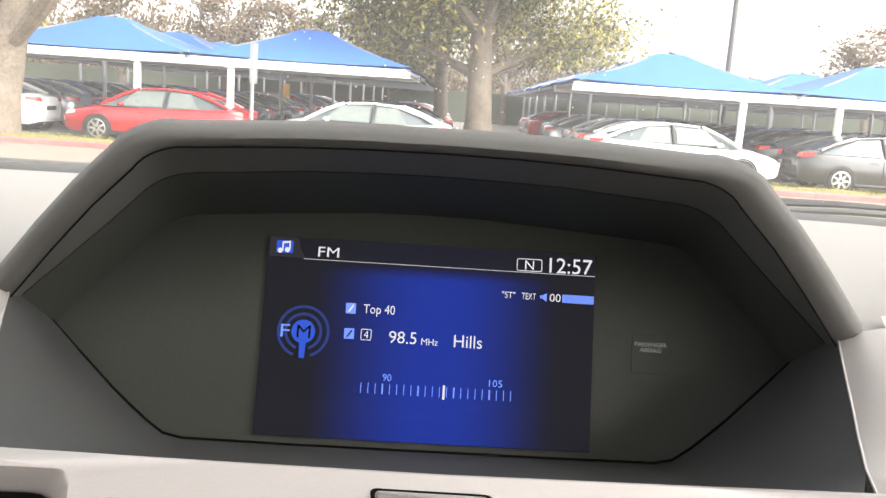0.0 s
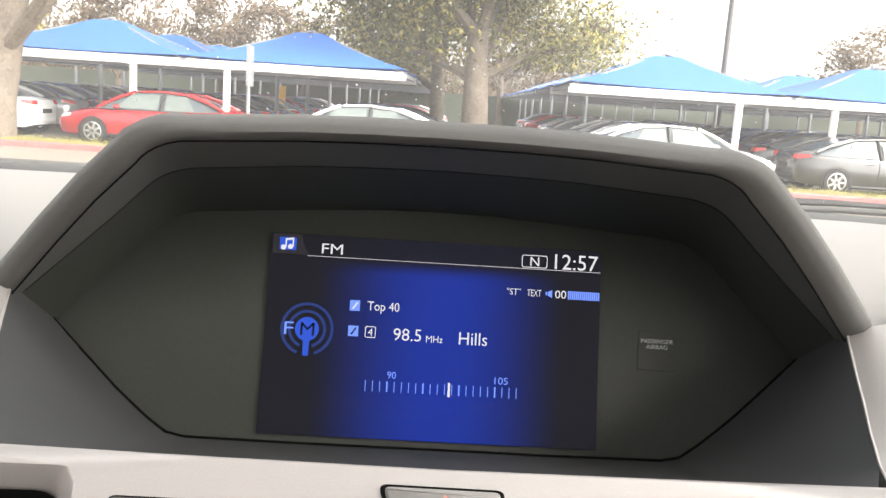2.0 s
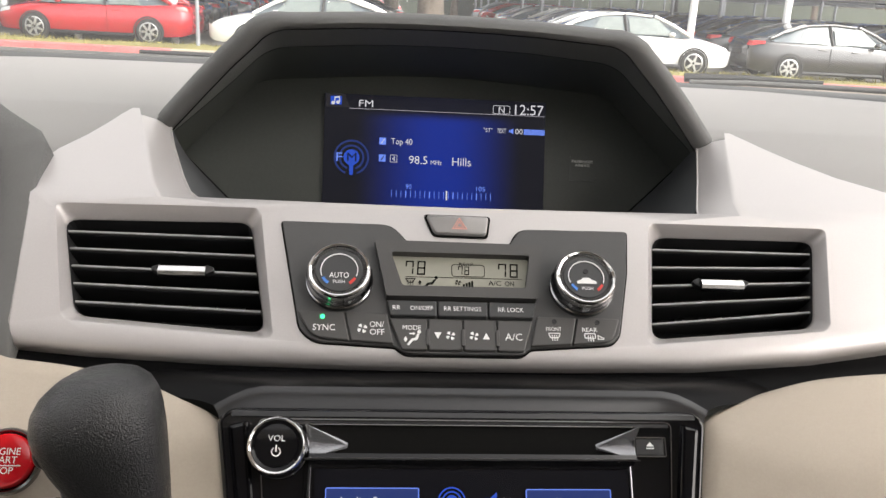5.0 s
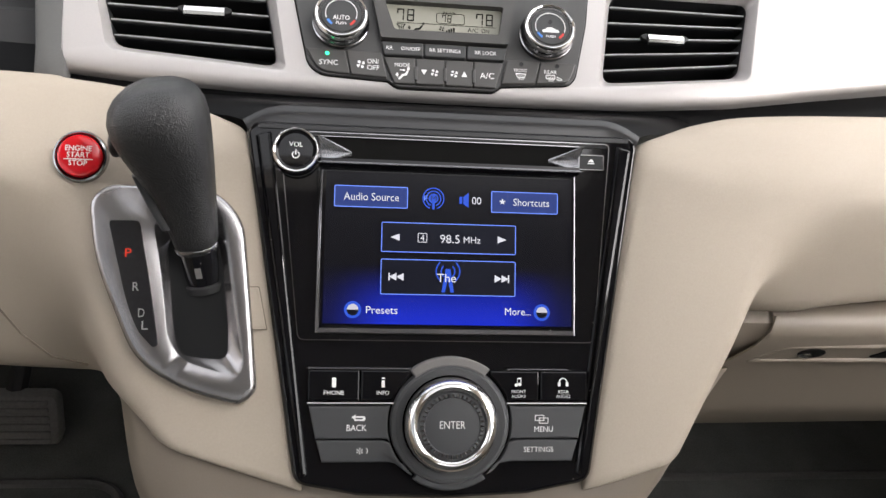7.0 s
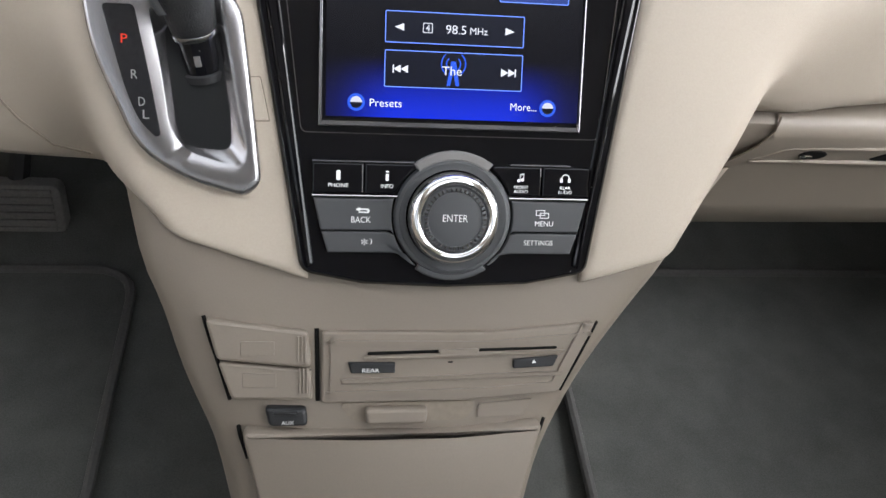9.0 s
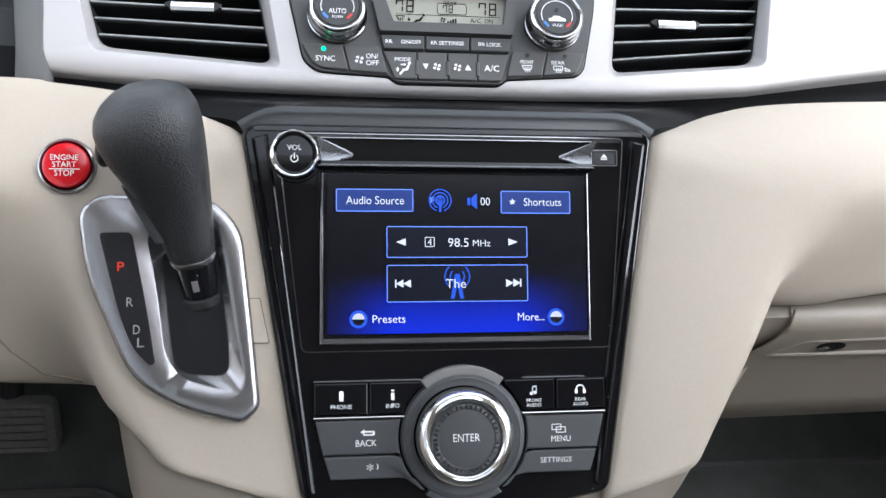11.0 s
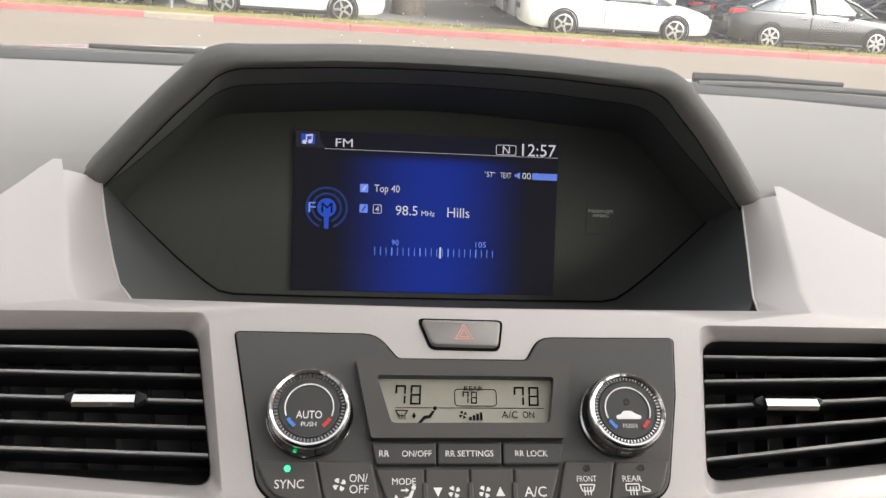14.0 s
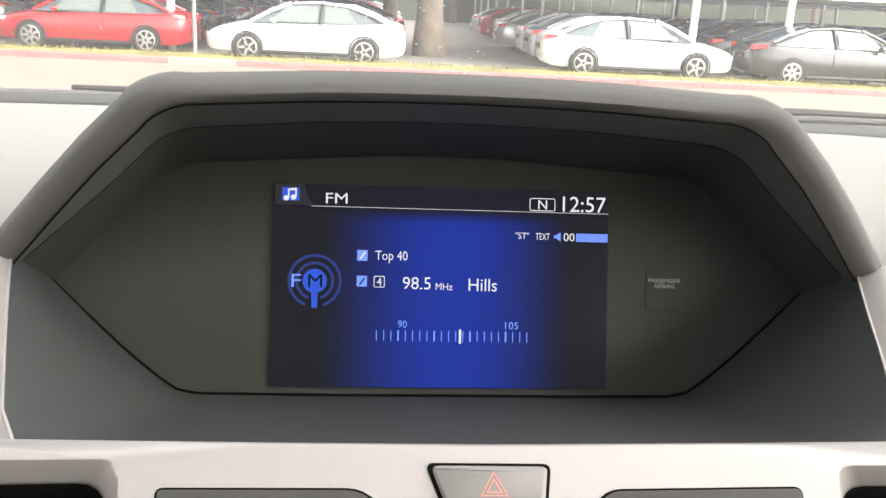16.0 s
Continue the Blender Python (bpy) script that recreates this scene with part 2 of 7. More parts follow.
def rounded(pts, r, n=4):
    """The outline with its corners rounded; a point may carry a radius of its own."""
    out = []
    for i, p in enumerate(pts):
        a, b, c = Vector(pts[i - 1][:2]), Vector(p[:2]), Vector(pts[(i + 1) % len(pts)][:2])
        rad = p[2] if len(p) > 2 else r
        u, v = (a - b), (c - b)
        if rad <= 0 or u.length < 1e-7 or v.length < 1e-7:
            out.append(tuple(b))
            continue
        d = min(rad, u.length * 0.45, v.length * 0.45)
        p0, p1 = b + u.normalized() * d, b + v.normalized() * d
        for k in range(n + 1):
            t = k / n
            q = p0 * (1 - t) ** 2 + b * 2 * t * (1 - t) + p1 * t * t
            out.append((q.x, q.y))
    return out


def inset(pts, d):
    s = 1 if area(pts) > 0 else -1
    out = []
    for i, p in enumerate(pts):
        a, b, c = Vector(pts[i - 1]), Vector(p), Vector(pts[(i + 1) % len(pts)])
        e0, e1 = (b - a), (c - b)
        e0 = e0.normalized() if e0.length > 1e-9 else e1.normalized()
        e1 = e1.normalized() if e1.length > 1e-9 else e0
        n0, n1 = Vector((-e0.y, e0.x)) * s, Vector((-e1.y, e1.x)) * s
        m = n0 + n1
        m = m / max(m.dot(n0), 0.4) if m.length > 1e-6 else n0
        out.append((b.x + m.x * d, b.y + m.y * d))
    return out


def ring(bm, pts, z):
    return [bm.verts.new((p[0], p[1], z if len(p) < 3 else p[2])) for p in pts]


def bridge(bm, a, b, closed=True):
    n = len(a)
    for i in range(n if closed else n - 1):
        j = (i + 1) % n
        try:
            bm.faces.new((a[i], a[j], b[j], b[i]))
        except ValueError:
            pass


def slab(bm, pts, z0, z1, bev=0.0, back=False):
    """A flat piece with a softened rim: the outline from z0 up to z1."""
    r0 = ring(bm, pts, z0)
    if bev > 0:
        r1, r2, r3 = ring(bm, pts, z1 - bev), ring(bm, inset(pts, bev * 0.35), z1 - bev * 0.3), ring(bm, inset(pts, bev), z1)
        bridge(bm, r0, r1), bridge(bm, r1, r2), bridge(bm, r2, r3)
        bm.faces.new(r3)
    else:
        r1 = ring(bm, pts, z1)
        bridge(bm, r0, r1)
        bm.faces.new(r1)
    if back:
        bm.faces.new(r0)
    return bm


def box_pts(x0, y0, x1, y1):
    return [(x0, y0), (x1, y0), (x1, y1), (x0, y1)]


def plate(pts, z0, z1, bev=0.0, back=False):
    return slab(bmesh.new(), pts, z0, z1, bev, back)


def rim(bm, outer, inner, z0, z1, zi):
    """A raised frame: outer and inner outlines with the same number of points."""
    a, b, c, d = ring(bm, outer, z0), ring(bm, outer, z1), ring(bm, inner, z1), ring(bm, inner, zi)
    bridge(bm, a, b), bridge(bm, b, c), bridge(bm, c, d)
    return bm


def lathe(bm, profile, n=48, cx=0.0, cy=0.0, cap=True):
    rows = [[bm.verts.new((cx + r * math.cos(2 * math.pi * k / n), cy + r * math.sin(2 * math.pi * k / n), z)) for k in range(n)] for r, z in profile]
    for a, b in zip(rows, rows[1:]):
        bridge(bm, a, b)
    if cap:
        bm.faces.new(rows[-1])
    return bm


def tube(bm, pts, r, n=8, cap=True):
    pts = [Vector(p) for p in pts]
    rows = []
    for i, p in enumerate(pts):
        t = (pts[min(i + 1, len(pts) - 1)] - pts[max(i - 1, 0)]).normalized()
        q = t.to_track_quat("Z", "Y").to_matrix()
        rad = r[i] if isinstance(r, (list, tuple)) else r
        rows.append([bm.verts.new(p + q @ Vector((rad * math.cos(2 * math.pi * k / n), rad * math.sin(2 * math.pi * k / n), 0))) for k in range(n)])
    for a, b in zip(rows, rows[1:]):
        bridge(bm, a, b)
    if cap:
        bm.faces.new(rows[0]), bm.faces.new(rows[-1])
    return bm


def loft(bm, rows, closed=False, cap=False):
    vs = [[bm.verts.new(p) for p in row] for row in rows]
    for a, b in zip(vs, vs[1:]):
        bridge(bm, a, b, closed)
    if cap:
        bm.faces.new(vs[0]), bm.faces.new(vs[-1])
    return bm


def block(bm, x0, y0, z0, x1, y1, z1):
    return slab(bm, box_pts(x0, y0, x1, y1), z0, z1, 0, True)


def table(knots, x):
    """Straight-line reading of a short table of (x, value)."""
    if x <= knots[0][0]:
        return knots[0][1]
    for (a, p), (b, q) in zip(knots, knots[1:]):
        if x <= b:
            return p + (q - p) * (x - a) / (b - a)
    return knots[-1][1]


def soft_table(knots, x, w):
    return sum(table(knots, x + w * k / 3) for k in (-3, -2, -1, 0, 1, 2, 3)) / 7


def fill_with_holes(bm, outer, holes, z):
    edges, loops = [], []
    for pts in [outer] + holes:
        vs = ring(bm, pts, z)
        loops.append(vs)
        for i in range(len(vs)):
            edges.append(bm.edges.new((vs[i - 1], vs[i])))
    bmesh.ops.triangle_fill(bm, use_beauty=True, use_dissolve=False, edges=edges)
    return loops


def lettering(name, body, x, y, w, h, mat, parent, z=0.0006, label=""):
    """Built-in letters, centred on (x, y) of the sheet, w wide and h high."""
    cu = bpy.data.curves.new(name, "FONT")
    cu.body, cu.resolution_u = body, 3
    cu.align_x, cu.align_y = "CENTER", "CENTER"
    cu.space_line = 0.95
    tmp = bpy.data.objects.new(name, cu)
    scene.collection.objects.link(tmp)
    me = bpy.data.meshes.new_from_object(tmp.evaluated_get(bpy.context.evaluated_depsgraph_get()))
    bpy.data.objects.remove(tmp)
    co = np.array([v.co for v in me.vertices])
    lo, hi = co.min(0), co.max(0)
    sx, sy = w / max(hi[0] - lo[0], 1e-6), h / max(hi[1] - lo[1], 1e-6)
    for v in me.vertices:
        v.co = (x + (v.co.x - (lo[0] + hi[0]) / 2) * sx, y + (v.co.y - (lo[1] + hi[1]) / 2) * sy, z)
    me.materials.append(mat)
    ob = new(name, me)
    ob.parent = parent
    if label:
        tagged(ob, label)
    return ob


# ---- the car's cabin: floor, walls, roof, windows ----
def cabin():
    bm = bmesh.new()
    loft(bm, [[(x, y, z) for x in (-0.8, -0.45, -0.18, 0.0, 0.18, 0.45, 0.8)] for y, z in
              ((-3.2, -0.56), (-1.2, -0.56), (-0.35, -0.56), (-0.05, -0.545), (0.1, -0.5), (0.3, -0.3), (0.36, -0.1), (0.38, 0.02))])
    thing("floor", bm, carpet, "dark grey carpeted footwell floor of the car", "floor", kind="structure", smooth=True)
    for side, name in ((-1, "wall_left"), (1, "wall_right")):
        bm = bmesh.new()
        prof = [(0.80, -0.56), (0.77, -0.35), (0.73, -0.12), (0.76, -0.02), (0.8, 0.03), (0.86, 0.03), (0.86, -0.56)]
        loft(bm, [[(side * x, y, z) for x, z in prof] for y in (-3.2, -1.5, -0.4, 0.5)], closed=True, cap=True)
        thing(name, bm, beige, "beige vinyl door trim along the cabin's side", "door trim", kind="structure", smooth=True)
        bm = bmesh.new()
        for y0, y1 in ((-0.85, -0.72), (-1.95, -1.83), (-3.2, -3.05)):
            block(bm, side * 0.76, y0, 0.03, side * 0.82, y1, 0.56)
        tube(bm, [(side * 0.8, 0.5, 0.06), (side * 0.72, 0.1, 0.33), (side * 0.66, -0.28, 0.56)], 0.035)
        thing("trim", bm, headliner, "light grey window pillars of the cabin", "pillar", kind="structure")
    bm = bmesh.new()
    xs = (-0.78, -0.55, -0.4, -0.2, 0, 0.2, 0.38, 0.55, 0.78)
    rows = [[bm.verts.new((x, y, z - 0.06 * (x / 0.75) ** 2)) for x in xs] for y, z in ((-3.2, 0.6), (-2, 0.66), (-1.4, 0.66), (-1.0, 0.65), (-0.45, 0.61), (-0.28, 0.58))]
    for r in range(5):
        for c in range(8):
            if not (r == 3 and 2 <= c <= 5):
                bm.faces.new((rows[r][c], rows[r][c + 1], rows[r + 1][c + 1], rows[r + 1][c]))
    thing("ceiling", bm, headliner, "light beige cloth headliner", "ceiling", kind="structure", smooth=True)
    edge = rounded([(-0.4, -1.0), (0.38, -1.0), (0.38, -0.45), (-0.4, -0.45)], 0.07, 6)
    bm = bmesh.new()
    roof_z = lambda x, y: 0.65 + (y + 1.0) * -0.0727 - 0.06 * (x / 0.75) ** 2
    wide = inset(edge, -0.06)
    loft(bm, [[(x, y, roof_z(x, y) + dz) for x, y in pts] for pts, dz in ((wide, -0.006), (inset(edge, 0.002), -0.008), (edge, 0.0), (edge, 0.04))], True)
    sunroof = thing("window_5", None, None, "open-shaded glass sunroof in the headliner", "sunroof", Matrix.Identity(4), kind="structure")
    part("window_frame", bm, headliner, sunroof, "", True, 40)
    bm = bmesh.new()
    bm.faces.new([bm.verts.new((x, y, roof_z(x, y) + 0.035)) for x, y in edge])
    part("pane", bm, privacy_glass, sunroof, "lightly tinted glass pane").visible_shadow = False
    bm = bmesh.new()
    block(bm, -0.8, -3.26, -0.56, 0.8, -3.2, 0.1)
    block(bm, -0.8, -3.26, 0.5, 0.8, -3.2, 0.66)
    thing("wall_rear", bm, beige, "beige tailgate trim below the rear window", "wall", kind="structure")
    bm = bmesh.new()
    loft(bm, [[(x, y - 0.1 * (x / 0.8) ** 2, z) for x in (-0.8, -0.5, -0.2, 0, 0.2, 0.5, 0.8)] for y, z in ((0.56, 0.045), (0.3, 0.22), (0.0, 0.415), (-0.27, 0.585))])
    glass = thing("window_1", bm, windscreen_glass, "clear windscreen with dried water specks", "windscreen", kind="structure", smooth=True)
    glass.visible_shadow = False
    for side, name in ((-1, "window_2"), (1, "window_3")):
        bm = bmesh.new()
        for y0, y1 in ((-1.83, -0.85), (-3.05, -1.95)):
            block(bm, side * 0.785, y0, 0.03, side * 0.79, y1, 0.57)
        thing(name, bm, privacy_glass, "dark privacy glass of the rear side windows", "window", kind="structure")
    bm = bmesh.new()
    block(bm, -0.8, -3.235, 0.1, 0.8, -3.23, 0.5)
    thing("window_4", bm, privacy_glass, "dark privacy glass of the rear window", "window", kind="structure")


cabin()


# ---- upper dashboard ----
def pad_height(x, y):
    h = 0.092 - 0.25 * max(0, -0.02 - y) - 0.35 * max(0, -0.09 - y) - 0.012 * max(0, (y - 0.2) / 0.25)
    return h - 0.03 * max(0, abs(x) - 0.45)


def dash_pad():
    bm = bmesh.new()
    xs = [-0.78 + 0.02 * i for i in range(79)]
    ys = [-0.16 + 0.02 * i for i in range(34)]
    vs = {}
    for i, x in enumerate(xs):
        for j, y in enumerate(ys):
            near = min(y, 0.36 + (y - 0.36) * (0.465 - 0.1 * (x / 0.8) ** 2 - 0.36) / 0.14) if y > 0.36 else y
            vs[i, j] = bm.verts.new((x, near, pad_height(x, near)))
    for i in range(len(xs) - 1):
        for j in range(len(ys) - 1):
            cx, cy = xs[i] + 0.01, ys[j] + 0.01
            if (abs(cx) < 0.205 and cy < 0.08) or (cx < -0.252 and cy < -0.11) or (abs(cx) < 0.26 and cy < -0.14):
                continue
            bm.faces.new((vs[i, j], vs[i + 1, j], vs[i + 1, j + 1], vs[i, j + 1]))
    loose = [v for v in bm.verts if not v.link_faces]
    bmesh.ops.delete(bm, geom=loose, context="VERTS")
    thing("dash_pad", bm, pad_grey, "light grey soft vinyl top of the dashboard", "dashboard", smooth=True)


dash_pad()


def wing_point(x, v):
    """Above the binnacle's lip the trim leans back to a shallower slope."""
    if v <= 0.0245:
        return CLIMATE @ Vector((x, v, 0))
    f = (v - 0.0245) / 0.069
    g = min(f, 1.2)
    base = CLIMATE @ Vector((x, 0.0245, 0))
    return Vector((x * (1 + 0.09 * f), base.y + 0.124 * g, base.z + 0.0325 * g))


WING = [(0.0245, 0.1485), (0.034, 0.1545), (0.045, 0.1595), (0.056, 0.164), (0.068, 0.1685), (0.08, 0.1725), (0.087, 0.1745)]


def cheek_edge(v, inner, sgn):
    """Where the trim's inward return meets the display's cheek."""
    k = table([(0.0245, 0.3), (0.034, 0.75), (0.045, 1), (0.075, 1), (0.087, 0.6)], v)
    return wing_point(sgn * inner, v) + Vector((sgn * 0.0045 * k, 0.0125 * k, -0.0025 - 0.007 * k))


def binnacle():
    root = thing("display_binnacle", None, None, "dark hooded display housing on top of the dashboard", "display housing", Matrix.Identity(4))
    # inner funnel from the hood's rim back to the smoked panel
    def arc(a, b, c, k):
        return [tuple(Vector(a) * (1 - t) ** 2 + Vector(b) * 2 * t * (1 - t) + Vector(c) * t * t for t in [i / k])[0] for i in range(k + 1)]
    crease = [(-0.1985, -0.041, 0.0805), (-0.190, -0.045, 0.0895), (-0.170, -0.056, 0.1105), (-0.150, -0.064, 0.131)] + arc((-0.1315, -0.0685, 0.1482), (-0.123, -0.07, 0.1558), (-0.109, -0.07, 0.1568), 5) + [(-0.06, -0.07, 0.1598), (-0.03, -0.07, 0.1606), (0, -0.07, 0.1608)]
    mid = [(-0.2, -0.026, 0.0685), (-0.1905, -0.03, 0.077), (-0.168, -0.036, 0.0965), (-0.147, -0.038, 0.1155)] + arc((-0.1315, -0.038, 0.1305), (-0.123, -0.038, 0.1385), (-0.109, -0.038, 0.1397), 5) + [(-0.06, -0.038, 0.1435), (-0.03, -0.038, 0.1445), (0, -0.038, 0.145)]
    deep = [(-0.203, 0.01, 0.0435), (-0.195, 0.014, 0.052), (-0.178, 0.022, 0.0695), (-0.161, 0.028, 0.0865)] + arc((-0.147, 0.032, 0.1005), (-0.139, 0.034, 0.108), (-0.126, 0.034, 0.1095), 5) + [(-0.07, 0.0355, 0.1135), (-0.03, 0.0358, 0.116), (0, 0.036, 0.1165)]
    full = lambda row: row + [(-x, y, z) for x, y, z in reversed(row[:-1])]
    # outer hood
    def push(row, out, dy, side=0.0):
        res = []
        for i, p in enumerate(row):
            a, b = Vector(row[max(i - 1, 0)]), Vector(row[min(i + 1, len(row) - 1)])
            t = (b - a)
            nn = Vector((-t.z, 0, t.x)).normalized()
            reach = out + side * abs(nn.x)
            res.append((p[0] + nn.x * reach, p[1] + dy, p[2] + nn.z * reach))
        return res
    c = push(full(crease), -0.0034, 0, -0.0055)
    bm = loft(bmesh.new(), [c, full(mid)])
    part("hood_lining", bm, lining_dark, root, smooth=True)
    bm = loft(bmesh.new(), [full(mid), full(deep)])
    part("inner_shroud", bm, shroud_dark, root, "dark inner shroud round the display", smooth=True)
    spread = lambda row: [(x + 0.0035 * min(1, max(0, (x - 0.05) / 0.05)), y, z) for x, y, z in row]
    rows = [c] + [spread(push(c, 0.0096 * f, dy, 0.0087 * f)) for f, dy in ((0.07, -0.0012), (0.35, -0.0032), (0.66, -0.0015), (0.9, 0.006), (1.0, 0.018))]
    back = [(x * 1.06, 0.05 + 0.02, 0.062 + (z - 0.087) * 0.95) for x, y, z in push(c, 0.0097, 0, 0.0088)]
    far = [(x * 1.08, 0.14, 0.082 + (z - 0.087) * 0.12) for x, y, z in push(c, 0.0097, 0, 0.0088)]
    bm = loft(bmesh.new(), rows + [back, far])
    part("rim_seam", tube(bmesh.new(), [(x, y - 0.0006, z - 0.0003) for x, y, z in c], 0.0004, 6), gap_black, root)
    part("lining_seam", tube(bmesh.new(), [(x, y, z - 0.0003) for x, y, z in full(mid)[1:-1]], 0.0002, 6), seam_dark, root)
    part("hood", bm, hood_dark, root, "dark grey grained hood over the display", smooth=True, angle=60)
    # side cheeks and shelf, one basin
    cheek = [tuple(cheek_edge(v, x, -1)) for v, x in reversed(WING)]
    front = [(-0.1905, -0.04, 0.0935)] + cheek + [(-0.143, -0.159, 0.0578), (-0.13, -0.1605, 0.0577), (-0.07, -0.161, 0.0575), (0, -0.1613, 0.0573)]
    rear = [(-0.192, 0.016, 0.06), (-0.196, 0.013, 0.052), (-0.188, 0.011, 0.0445), (-0.180, 0.009, 0.037), (-0.171, 0.007, 0.0285), (-0.162, 0.005, 0.020), (-0.153, 0.003, 0.0125), (-0.143, 0.001, 0.0045), (-0.134, -0.0005, -0.0015), (-0.124, -0.001, -0.0035), (-0.07, -0.001, -0.004), (0, -0.001, -0.004)]
    f, r = full(front), full(rear)
    rows = []
    for k in range(9):
        t = k / 8
        row = []
        for a, b in zip(f, r):
            p = Vector(a).lerp(Vector(b), t)
            p.z -= 0.010 * math.sin(math.pi * t) * min(1, max(0, (0.19 - abs(p.x)) / 0.04))
            row.append(tuple(p))
        rows.append(row)
    bm = loft(bmesh.new(), rows)
    part("basin", bm, basin_dark, root, "slate grey cheeks and shelf below the display", smooth=True, angle=50)
    part("cheek_seam", tube(bmesh.new(), [(x, y - 0.0012, z + 0.0008) for x, y, z in r[1:-1]], 0.0007, 6), gap_black, root)
    # smoked panel round the screen, in the screen's own plane
    m = SCREEN
    outline = rounded([(-0.137, -0.006, 0.01), (0.137, -0.006, 0.01), (0.2, 0.052, 0.012), (0.146, 0.1155, 0.02), (0, 0.1235, 0), (-0.146, 0.1155, 0.02), (-0.2, 0.052, 0.012)], 0.01)
    bm = plate(outline, -0.004, -0.0015)
    bm.transform(m)
    part("panel", bm, smoked, root, "smoked dark panel round the screen")
    bm = plate(rounded(box_pts(0.1115, 0.0435, 0.133, 0.0645), 0.001), -0.0015, -0.0008, 0.0002)
    bm.transform(m)
    part("airbag_lamp", bm, smoked, root, "unlit square indicator lamp")
    return root


binn = binnacle()


# ---- silver centre trim with vents and climate controls ----
LVENT = [(-0.2275, 0.0128), (-0.1225, 0.0145), (-0.109, -0.0558), (-0.2105, -0.0475)]
LREC = [(-0.2315, 0.0185), (-0.1165, 0.0192), (-0.1025, -0.0645), (-0.2135, -0.0555)]
RVENT = [(0.1195, 0.0128), (0.2222, 0.013), (0.2072, -0.0462), (0.109, -0.0552)]
RREC = [(0.1145, 0.0172), (0.2275, 0.0172), (0.212, -0.0525), (0.1025, -0.064)]


def trim_panel():
    bm = bmesh.new()
    bottom = [(-0.2395, -0.0615), (-0.2, -0.0655), (-0.13, -0.0695), (-0.06, -0.0712), (0, -0.0715), (0.06, -0.0712), (0.13, -0.0695), (0.2, -0.0635), (0.26, -0.0535), (0.36, -0.0385), (0.5, -0.0225), (0.76, -0.0045)]
    bottom = [(x, y + 0.004) for x, y in bottom]
    share = [(k / 14) ** 1.5 for k in range(15)]
    top = [(0.1755 + (0.76 - 0.1755) * f, 0.0245) for f in reversed(share)] + [(0.159, 0.0245), (0.07, 0.0235), (0, 0.023), (-0.07, 0.0235), (-0.159, 0.0245)] + [(-0.1755 - (0.2465 - 0.1755) * f, 0.0245) for f in share]
    outer = bottom + top
    holes = [rounded(LREC, 0.005), rounded(RREC, 0.005)]
    loops = fill_with_holes(bm, outer, holes, 0)
    for hole, vent, loop in ((LREC, LVENT, loops[1]), (RREC, RVENT, loops[2])):
        steps = [(0.15, -0.001), (0.5, -0.0045), (0.85, -0.0085), (1.0, -0.0105), (1.0, -0.02)]
        prev = loop
        a, b = rounded(hole, 0.005), rounded(vent, 0.008)
        for f, z in steps:
            cur = [bm.verts.new((p[0] + (q[0] - p[0]) * f, p[1] + (q[1] - p[1]) * f, z)) for p, q in zip(a, b)]
            bridge(bm, prev, cur)
            prev = cur
    # rolled lower edge
    prev = loops[0][:len(bottom)]
    for d, z in ((0.004, -0.0008), (0.0068, -0.0024), (0.0084, -0.0045), (0.0092, -0.0075), (0.0092, -0.028)):
        cur = [bm.verts.new((x, y - d, z)) for x, y in bottom]
        bridge(bm, prev, cur, False)
        prev = cur
    lip = [loops[0][len(bottom) + i] for i in range(15, 20)]
    prev = lip
    for dy, z in ((0.0012, -0.0008), (0.002, -0.003), (0.002, -0.008)):
        cur = [bm.verts.new((v.co.x, top[15 + i][1] + dy, z)) for i, v in enumerate(lip)]
        bridge(bm, prev, cur, False)
        prev = cur
    bm.transform(CLIMATE)
    beads = []
    outer_l = [0.2465, 0.246, 0.2445, 0.2365, 0.2225, 0.2115, 0.206]
    outer_r = [0.76, 0.33, 0.287, 0.257, 0.235, 0.217, 0.208]
    for sgn, reach in ((-1, outer_l), (1, outer_r)):
        grid = []
        for (v, inner), xo in zip(WING, reach):
            xi = 0.1755 + (v - 0.0245) * 0.29
            grid.append([tuple(wing_point(sgn * (xi + (xo - xi) * (k / 14) ** 1.5), v)) for k in range(15)])
        peak = [tuple(wing_point(sgn * (0.1955 + (0.004 if sgn > 0 else 0.0045) * k / 14), 0.0935)) for k in range(15)]
        loft(bm, grid + [peak])
        # inward return beside the display's cheek
        a = [Vector(g[0]) for g in grid]
        e = [cheek_edge(v, inner, sgn) for v, inner in WING]
        soft = [p.lerp(q, 0.1) + Vector((0, 0, 0.0004)) for p, q in zip(a, e)]
        loft(bm, [[tuple(p) for p in row] for row in (a, soft, e)])
        # foot of the return, closed against the panel's lip
        foot = [wing_point(sgn * x, 0.0245) for x in (0.1755, 0.1755 - 0.009, 0.159, 0.1485)]
        loft(bm, [[tuple(p) for p in foot], [tuple(a[0]), tuple(soft[0]), tuple(a[0].lerp(e[0], 0.55)), tuple(e[0])]])
        beads.append([tuple(p + Vector((0, 0, 0.0004))) for p in e])
    bmesh.ops.remove_doubles(bm, verts=bm.verts, dist=0.0004)
    root = thing("centre_trim", bm, silver, "satin silver trim panel across the dashboard with two vent openings", "dashboard trim", smooth=True, angle=40)
    even = root.modifiers.new("even_normals", "WEIGHTED_NORMAL")
    even.keep_sharp = True
    for pts in beads:
        part("edge_bead", tube(bmesh.new(), pts, 0.0006, 6), silver, root, "thin pale bead along the trim", smooth=True)


trim_panel()


